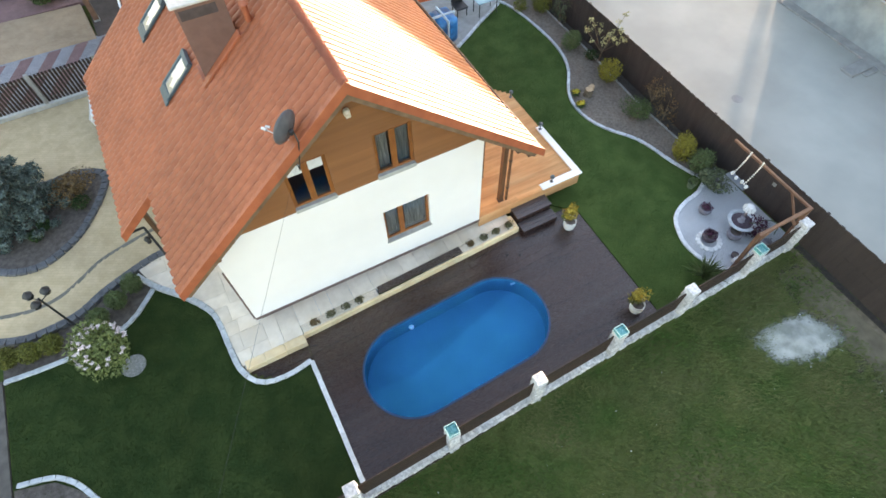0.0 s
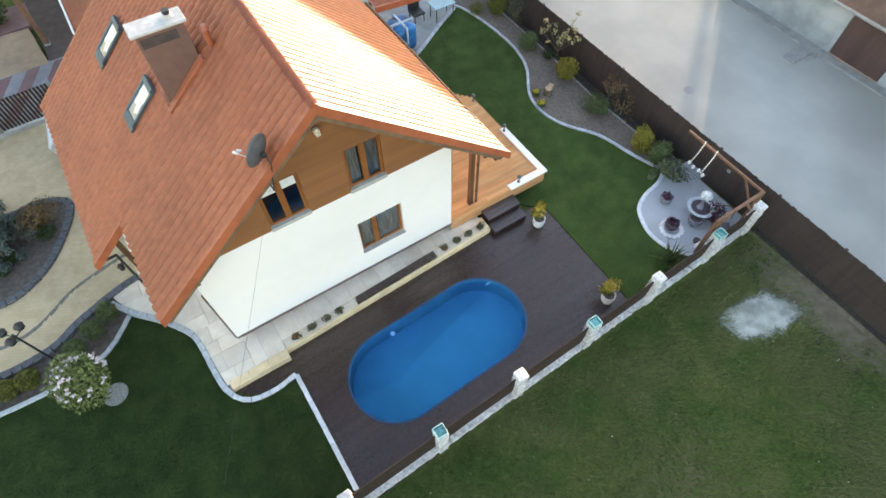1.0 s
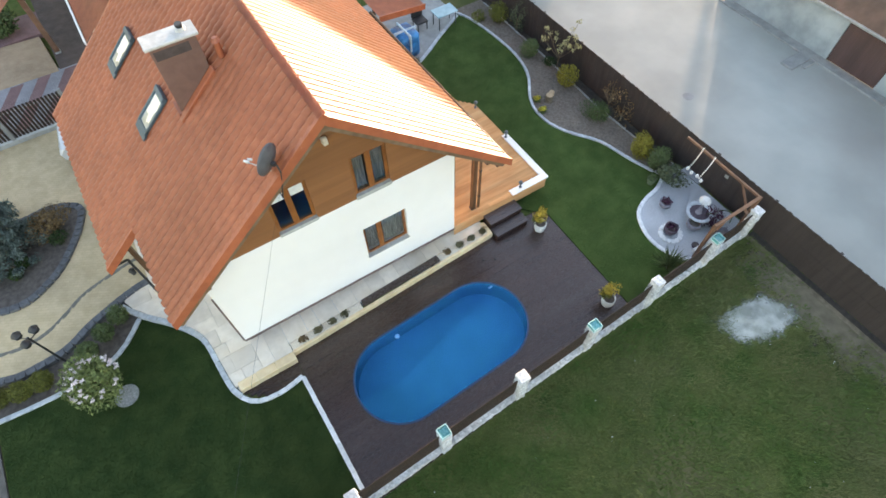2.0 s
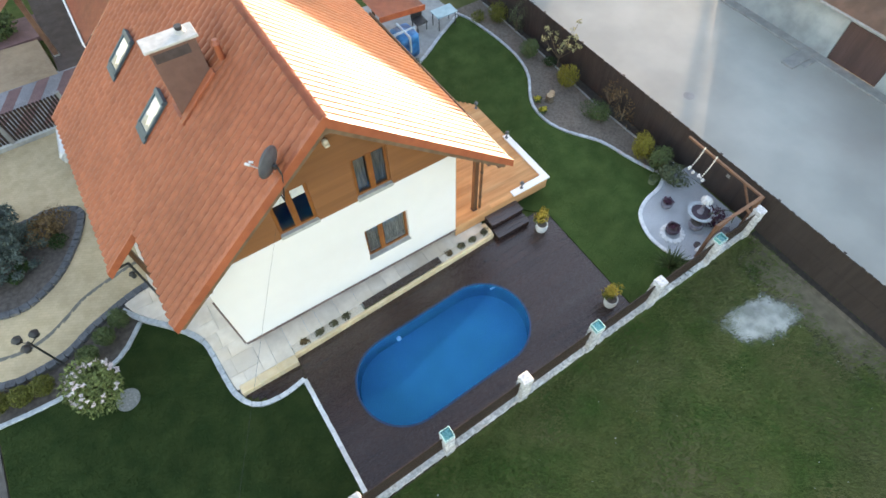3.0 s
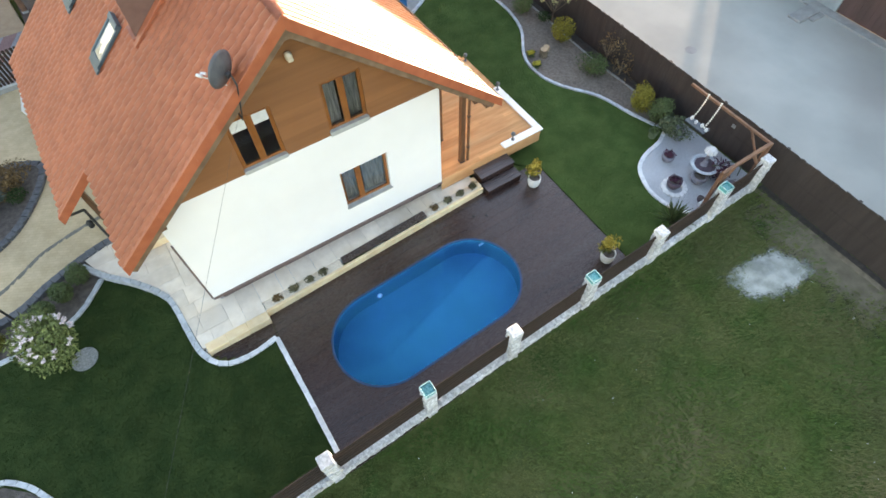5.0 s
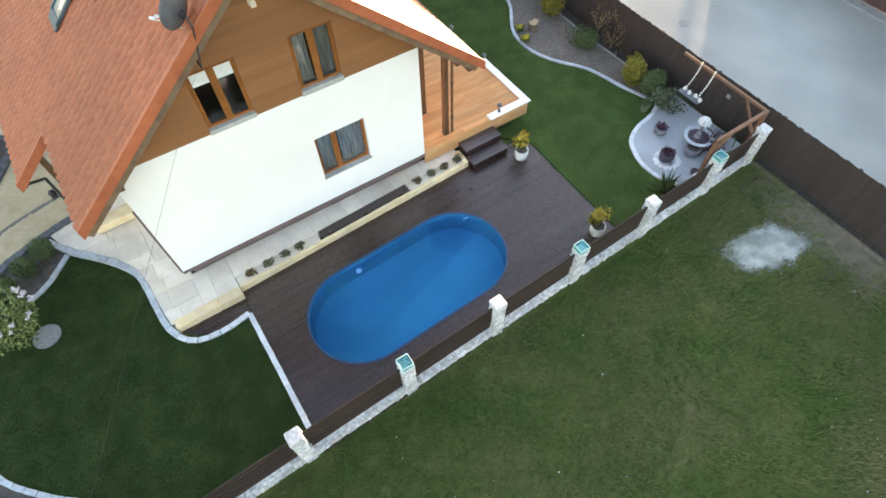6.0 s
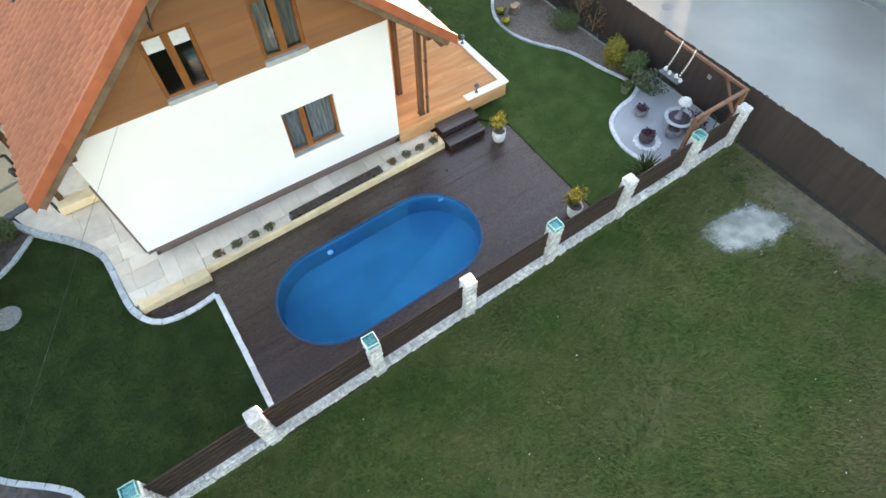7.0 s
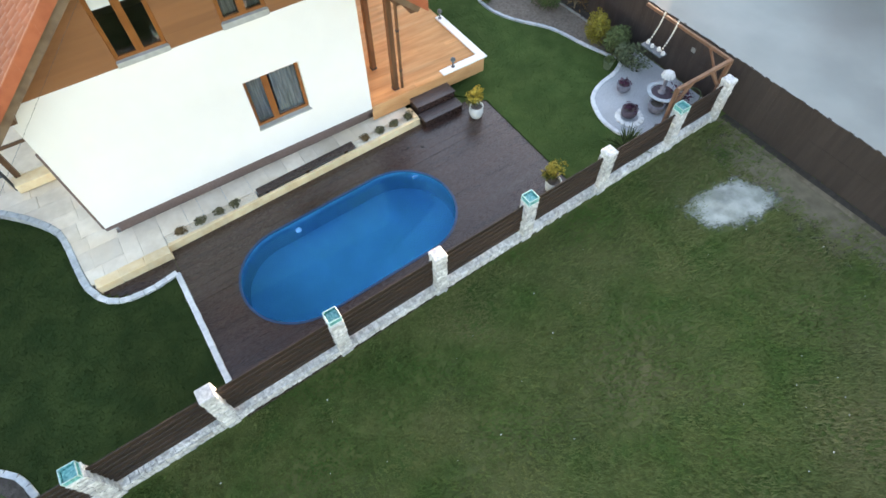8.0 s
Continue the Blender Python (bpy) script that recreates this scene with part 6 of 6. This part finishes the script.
# pergola frame with rope swing
pg = thing("pergola", (16.2, -4.0, LAWN), "red-brown timber pergola frame in the garden corner", "pergola")
HB = 1.30
part("top_beam", beam(bmesh.new(), (16.28, -1.95, HB), (16.24, -5.22, HB), 0.08, 0.09), "pergola", pg)
part("cross_beam", beam(bmesh.new(), (16.24, -5.16, HB + 0.005), (14.15, -5.16, HB - 0.03), 0.10, 0.11), "pergola", pg)
part("brace", beam(bmesh.new(), (16.26, -4.45, HB - 0.05), (16.26, -5.0, 0.55), 0.06, 0.07), "pergola", pg)
part("brace", beam(bmesh.new(), (15.5, -5.16, HB - 0.05), (16.15, -5.16, 0.5), 0.08, 0.09), "pergola", pg)
for x, y in ((16.24, -5.16), (14.22, -5.14)):
    part("post", boxed(x - 0.055, x + 0.055, y - 0.055, y + 0.055, LAWN - 0.1, HB - 0.06, 0.01), "pergola", pg)
part("brace", beam(bmesh.new(), (14.25, -5.14, 0.5), (14.75, -5.16, HB - 0.08), 0.08, 0.09), "pergola", pg)
sw = thing("rope_swing", (15.95, -2.9, 0.5), "swing hung on two thick white ropes", "swing")
for y in (-2.68, -3.20):
    bm = bmesh.new()
    for k in range(13):
        u = k / 12
        bmesh.ops.create_icosphere(bm, subdivisions=1, radius=0.034, matrix=Matrix.Translation((16.24 - 0.30 * u * u - 0.04 * u, y, HB + 0.10 - 0.85 * u)))
    part("rope", bm, "rope", sw, "thick white knotted rope", smooth=True)
part("swing_seat", boxed(15.75, 16.05, -3.34, -2.54, 0.42, 0.47, 0.01), "grey_metal", sw)
for k in range(4):
    part("ornament", lathe([(0.05, 0), (0.06, 0.05), (0.03, 0.12)], 10, (15.9 + 0.05 * (k % 2), -3.3 + 0.22 * k, 0.47)), "shell", sw)
tagged(part("plaque", boxed(FX - 0.05, FX - 0.03, -3.72, -3.58, 0.38, 0.52, 0.005), "old_concrete"), "small pale plaque on the boundary fence", "plaque")

# ---- sand heap on the meadow ----
bm = bmesh.new()
bmesh.ops.create_grid(bm, x_segments=80, y_segments=60, size=1.0)
for v in bm.verts:
    x, y = v.co.x * 2.4, v.co.y * 1.8
    d = math.hypot(x / 1.5, y / 1.0)
    v.co = (x, y, GROUND + 0.008 + max(0.0, 0.09 * (1 - d)) * (1 + 0.6 * noise.noise(Vector((x * 4, y * 4, 1)))))
bmesh.ops.transform(bm, matrix=pose(14.3, -7.95, 0, 0, 0, -24), verts=bm.verts[:])
tagged(part("sand_heap", bm, "sand", smooth=True), "flat heap of pale sand spread on the grass", "sand heap", kind="stuff")

bm = bmesh.new()
bm.faces.new([bm.verts.new(p) for p in ((13.6, -13.5, GROUND + 0.005), (16.85, -13.5, GROUND + 0.005), (16.85, -5.7, GROUND + 0.005), (13.6, -5.9, GROUND + 0.005))])
tagged(part("worn_ground", bm, "worn"), "worn brown ground showing through the grass near the fence", "soil", kind="structure")

# ---- lamp post by the drive ----
lx, ly, lz = -4.98, 2.55, -0.60
lp = thing("garden_lamp_post", (lx, ly, lz), "black garden lamp post with three round heads", "lamp post")
part("base", lathe([(0.10, 0), (0.10, 0.04), (0.05, 0.10), (0.035, 0.3)], 12, (lx, ly, lz)), "black", lp)
part("pole", rod(bmesh.new(), (lx, ly, lz + 0.25), (lx, ly, lz + 2.15), 0.035, 0.03), "black", lp)
for k in range(3):
    a = k * math.tau / 3 + 0.4
    ex, ey = lx + 0.26 * math.cos(a), ly + 0.26 * math.sin(a)
    arm = part("arm", rod(bmesh.new(), (lx, ly, lz + 2.0), (ex, ey, lz + 2.10), 0.016), "black", lp)
    part("lantern", lathe([(0.05, 0), (0.11, 0.06), (0.12, 0.16), (0.14, 0.18), (0.05, 0.28), (0.02, 0.31)], 12, (ex, ey, lz + 2.08)), "black", lp, "dark lantern head")

# ---- gate, street and forecourt beyond ----
gate = thing("street_fence", (-6, 13.5, -0.5), "brown barred street fence on a concrete base", "fence")
part("base", boxed(-13, 0.5, 13.42, 13.62, GROUND, -0.30, 0.01), "sill", gate, "concrete base")
for x in (-12.2, -9.7, -7.2, -4.68, -2.2):
    part("post", boxed(x - 0.07, x + 0.07, 13.45, 13.59, -0.30, 1.10, 0.01), "old_concrete", gate, "grey post")
for a in (-9.7, -7.2, -4.68):
    for z in (-0.12, 0.85):
        part("rail", boxed(a + 0.07, a + 2.44, 13.50, 13.54, z, z + 0.06, 0.004), "old_concrete", gate)
    for k in range(17):
        x = a + 0.15 + k * 0.139
        part("bar", boxed(x - 0.048, x + 0.048, 13.475, 13.497, -0.24, 1.05, 0.004), "fence_board", gate)
for i, (y0, y1, mt, lb) in enumerate(((13.7, 17.3, "grey_paver", "grey block-paved pavement by the street"), (20.6, 22.4, "pink_paver", "pink block-paved path beyond the street fence"))):
    tagged(part("pavement", sheet(bmesh.new(), [(-14, y0), (0.5, y0 - 0.1), (0.5, y1), (-14, y1 + 0.6)], GROUND, -0.49), mt), lb, "pavement", kind="structure")
for k in range(9):
    x = -10.5 + k * 1.15
    tagged(part("paving_stripe", sheet(bmesh.new(), [(x, 14.0), (x + 0.55, 14.0), (x + 2.1, 17.2), (x + 1.55, 17.2)], -0.5, -0.484), "pink_paver"), "pink stripe laid in the grey pavement", "paving", "stripes in the pavement", kind="structure")
tagged(part("forecourt", sheet(bmesh.new(), [(-14, 17.6), (-2.3, 17.2), (-2.6, 20.3), (-14, 21.2)], GROUND, -0.485), "sandy_paver"), "sandy yellow paved forecourt beyond the fence", "forecourt", kind="structure")
# yard surface much darker than the forecourt next to it
tagged(part("forecourt", sheet(bmesh.new(), [(-2.25, 17.3), (6, 17.3), (6, 30), (-2.5, 30)], GROUND, -0.487), "dark_yard"), "dark grey-brown paved yard beside a carport", "forecourt", kind="structure")
cp = thing("carport", (-1.6, 20, -0.5), "brown timber carport with a tiled roof", "carport")
part("post", boxed(-2.17, -1.95, 18.47, 18.69, -0.5, 2.3, 0.01), "pergola", cp)
part("post_foot", boxed(-2.19, -1.93, 18.45, 18.71, -0.5, -0.40, 0.01), "old_concrete", cp)
part("brace", beam(bmesh.new(), (-2.06, 18.6, 1.2), (-2.06, 19.6, 2.2), 0.1, 0.1), "timber", cp)
part("beam", beam(bmesh.new(), (-2.06, 18.3, 2.35), (-2.06, 26, 2.35), 0.14, 0.18), "timber", cp)
r = bmesh.new()
vs = [r.verts.new(p) for p in ((-3.3, 16.9, 2.35), (-1.9, 18.3, 2.75), (-1.9, 26, 2.75), (-3.3, 26, 2.35))]
r.faces.new(vs)
bmesh.ops.solidify(r, geom=r.faces[:], thickness=0.12)
part("roof", r, "verge", cp, "terracotta roof edge")
bush(-3.9, 21.4, 0.9, 1.0, "leaf_green", "green shrub beyond the street fence", 1200, 0.09, "", -0.49, 91)
bush(-5.6, 23.2, 0.9, 1.0, "leaf_green", "green shrub beside the pink path", 1000, 0.09, "", -0.49, 92)
an = thing("neighbour_house", (3, 17, -0.5), "neighbouring house with white trim and a terracotta roof", "house")
# walls and roof carried on unseen to y 31 to shade the forecourt
part("wall", boxed(0.0, 8.0, 14.2, 31, -0.5, 2.3), "plaster", an)
r = bmesh.new()
vs = [r.verts.new(p) for p in ((-0.35, 13.9, 2.25), (-0.35, 31, 2.25), (4, 31, 5.6), (4, 13.9, 5.6), (8.4, 13.9, 2.25), (8.4, 31, 2.25))]
r.faces.new((vs[0], vs[3], vs[2], vs[1]))
r.faces.new((vs[3], vs[4], vs[5], vs[2]))
bmesh.ops.solidify(r, geom=r.faces[:], thickness=-0.12)
part("roof", r, "verge", an)
part("fascia", beam(bmesh.new(), (-0.42, 13.9, 2.22), (-0.42, 31, 2.22), 0.06, 0.16), "plaster", an, "white fascia board")

# unseen gabled house, added towards the low sun to shade the right roof slope
far = thing("shading_house", (34, 36, GROUND), "unseen gabled house added beyond the yard to shade the roof slope", "house")
FM = pose(40.0 * math.cos(SUN_AZ), 40.0 * math.sin(SUN_AZ), 0, 0, 0, math.degrees(SUN_AZ))
bm = bmesh.new()
prof = [(-4.2, GROUND), (-4.2, 4.1), (8.0, 11.1), (20.2, 4.1), (20.2, GROUND)]
ends = [[bm.verts.new(FM @ Vector((u, q, z))) for q, z in prof] for u in (0.0, 14.0)]
for i in range(4):
    bm.faces.new((ends[0][i], ends[0][i + 1], ends[1][i + 1], ends[1][i]))
for e in ends:
    bm.faces.new(e)
bmesh.ops.recalc_face_normals(bm, faces=bm.faces[:])
part("wall", bm, "old_wall", far)
for q in (-5.0, 21.0):
    part("roof", beam(bmesh.new(), FM @ Vector((7, 8.0, 11.2)), FM @ Vector((7, q, 11.2 - 0.575 * abs(q - 8))), 15.0, 0.18), "old_roof", far)

# unseen pole, added to throw a narrow shadow stripe over the concrete
pole = thing("shade_pole", (38.9, 14.8, GROUND), "unseen thick pole added to cast a dark stripe across the yard", "pole")
part("shaft", lathe([(0.26, 0), (0.21, 6.5), (0.02, 6.52)], 14, (38.9, 14.8, GROUND)), "old_concrete", pole)

# white car at the end of the drive
car = thing("car", (-0.98, 11.6, DRIVE), "white car parked on the drive behind the eaves", "car")
bm = bmesh.new()
prof = [(-2.05, 0.32), (-2.1, 0.62), (-1.95, 0.82), (-1.0, 0.95), (0.9, 1.0), (1.9, 0.92), (2.08, 0.7), (2.06, 0.32)]
for yy, sc in ((-0.86, 0.97), (-0.80, 1.0), (0.80, 1.0), (0.86, 0.97)):
    for a, z in prof:
        bm.verts.new((yy, a * sc, z if abs(yy) < 0.83 else 0.32 + (z - 0.32) * 0.92))
bm.verts.ensure_lookup_table()
nn = len(prof)
for j in range(3):
    for k in range(nn - 1):
        bm.faces.new((bm.verts[j * nn + k], bm.verts[j * nn + k + 1], bm.verts[(j + 1) * nn + k + 1], bm.verts[(j + 1) * nn + k]))
bm.faces.new([bm.verts[k] for k in range(nn)][::-1])
bm.faces.new([bm.verts[3 * nn + k] for k in range(nn)])
CM = pose(-0.98, 11.6, DRIVE, 0, 0, -97)
bmesh.ops.recalc_face_normals(bm, faces=bm.faces[:])
bmesh.ops.transform(bm, matrix=CM, verts=bm.verts[:])
part("body", bm, "car_white", car, "white bodywork")
bm = bmesh.new()
lo = [bm.verts.new((x, y, 0.93)) for x, y in ((-0.76, -1.15), (0.76, -1.15), (0.76, 1.6), (-0.76, 1.6))]
hi = [bm.verts.new((x, y, 1.42)) for x, y in ((-0.60, -0.45), (0.60, -0.45), (0.60, 1.05), (-0.60, 1.05))]
for k in range(4):
    bm.faces.new((lo[k], lo[(k + 1) % 4], hi[(k + 1) % 4], hi[k]))
bm.faces.new(hi)
bmesh.ops.transform(bm, matrix=CM, verts=bm.verts[:])
part("windows", bm, "car_glass", car, "dark glass")
part("car_roof", boxed(-0.6, 0.6, -0.42, 1.02, 1.40, 1.45, 0.02, CM), "car_white", car)
for sx in (-0.8, 0.8):
    for sy in (-1.3, 1.3):
        wl = part("wheel", rod(bmesh.new(), CM @ Vector((sx - 0.1, sy, 0.31)), CM @ Vector((sx + 0.1, sy, 0.31)), 0.31, seg=18), "rubber", car)
        part("rim", rod(bmesh.new(), CM @ Vector((sx - 0.11, sy, 0.31)), CM @ Vector((sx + 0.11, sy, 0.31)), 0.19, seg=14), "chrome", wl)

# ---- back patio ----
b = sheet(bmesh.new(), [(7.7, 8.9), (11.74, 8.92), (13.35, 10.04), (14.91, 10.9), (14.8, 14), (7.7, 14)], GROUND - 0.1, -0.60)
tagged(part("back_patio", b, "patio_slab"), "grey paved patio behind the house", "patio", kind="structure")
kerb_line("kerb", [(11.3, 8.75), (12.3, 9.3), (13.4, 10.0), (14.9, 10.85)], 0.14, GROUND, -0.575, 0.4, "kerb", "pale concrete edging of the back patio")
tr = thing("covered_trampoline", (11.45, 9.75, -0.6), "tall stack wrapped in blue tarpaulin with pale straps", "tarpaulin")
bm = boxed(10.9, 11.9, 9.25, 10.35, -0.6, 0.55, 0.12)
bmesh.ops.subdivide_edges(bm, edges=bm.edges[:], cuts=3)
for v in bm.verts:
    v.co += Vector((1, 1, 0.6)) * 0.07 * noise.noise(v.co * 2.5)
part("tarpaulin", bm, "tarp", tr, "blue tarpaulin", smooth=True)
part("strap", boxed(10.83, 11.97, 9.7, 9.8, -0.2, 0.62, 0.03), "tarp_pale", tr, "pale strap")
part("strap", boxed(11.35, 11.44, 9.18, 10.42, -0.2, 0.625, 0.03), "tarp_pale", tr, "pale strap")
tb = thing("garden_table", (14.0, 10.6, -0.6), "garden table with a pale glass top", "table")
part("tabletop", boxed(13.45, 14.55, 10.2, 10.95, 0.10, 0.13, 0.01), "table_top", tb)
for x in (13.55, 14.45):
    for y in (10.3, 10.85):
        part("leg", rod(bmesh.new(), (x, y, -0.6), (x, y, 0.10), 0.022), "black", tb)
ch = thing("garden_chair", (12.9, 11.0, -0.6), "dark wicker garden chair at the patio", "chair")
part("seat", boxed(12.6, 13.2, 10.7, 11.3, -0.25, -0.15, 0.03), "black", ch)
part("backrest", boxed(12.6, 13.2, 11.24, 11.32, -0.15, 0.3, 0.03), "black", ch)
for x in (12.66, 13.14):
    for y in (10.76, 11.24):
        part("leg", rod(bmesh.new(), (x, y, -0.6), (x, y, -0.25), 0.025), "black", ch)
bush(11.2, 8.55, 0.3, 0.5, "leaf_dark", "dark clipped shrub at the corner of the patio", 400, 0.05, "", LAWN, 95)

# ---- grass ----
def in_meadow(rg, n):
    x, y = rg.uniform(-7, 16.6, n * 2), rg.uniform(-15, -5.2, n * 2)
    ok = y < fence_y(x) - 0.2
    p = np.stack([x, y, np.full_like(x, GROUND)], 1)[ok]
    heap = np.hypot((p[:, 0] - 14.25) / 1.2, (p[:, 1] + 7.95) / 0.8) + 0.5 * rg.random(len(p)) > 1.15
    worn = np.hypot((p[:, 0] - 16.3) / 1.1, (p[:, 1] + 8.9) / 2.9) + 0.8 * rg.random(len(p)) > 1.1
    return p[heap & worn][:n]


def in_poly(pts):
    q = np.array(pts, float)

    def spots(rg, n):
        lo, hi = q.min(0), q.max(0)
        p = lo + rg.random((n * 3, 2)) * (hi - lo)
        inside = np.zeros(len(p), bool)
        for a, c in zip(q, np.roll(q, -1, 0)):
            cross = (a[1] > p[:, 1]) != (c[1] > p[:, 1])
            at = a[0] + (p[:, 1] - a[1]) * (c[0] - a[0]) / (c[1] - a[1] + 1e-12)
            inside ^= cross & (p[:, 0] < at)
        p = p[inside][:n]
        return np.c_[p, np.full(len(p), LAWN)]
    return spots


tufts("meadow_grass", 90000, in_meadow, 0.075, 0.010, "blade", "rough tufts of short meadow grass", 1)
tufts("lawn_grass", 22000, in_poly(lawn_pts), 0.03, 0.006, "lawn_blade", "short dark green lawn grass", 2)
tufts("lawn_grass", 22000, in_poly(rl), 0.03, 0.006, "lawn_lit_blade", "short green lawn grass by the bed", 3)
tagged(part("bare_strip", sheet(bmesh.new(), [(16.62, -20), (16.88, -20), (16.88, -5.5), (16.60, -5.5)], GROUND - 0.05, GROUND + 0.008), "dark_earth"), "strip of dark soil at the foot of the fence", "soil", kind="structure")
tagged(part("bare_strip", sheet(bmesh.new(), [(16.5, -20), (16.72, -20), (16.66, -9), (16.60, -5.5), (16.42, -5.5), (16.48, -9)], GROUND - 0.05, GROUND + 0.012), "bare_soil"), "strip of bare brown soil along the fence", "soil", kind="structure")
rg = np.random.default_rng(12)
px = np.c_[rg.uniform(-2, 16, 60), rg.uniform(-14, -6.4, 60)]
dv, df = [], []
for i, (x, y) in enumerate(px):
    r = rg.uniform(0.010, 0.026)
    o = len(dv)
    dv += [(x + r * math.cos(k * 1.047 + i), y + r * 0.7 * math.sin(k * 1.047 + i), GROUND + 0.05 + 0.01 * (k % 2)) for k in range(6)]
    df.append([o + k for k in range(6)])
tagged(raw("daisies", dv, df, "pebble"), "small white daisies scattered in the meadow", "flowers", kind="stuff")
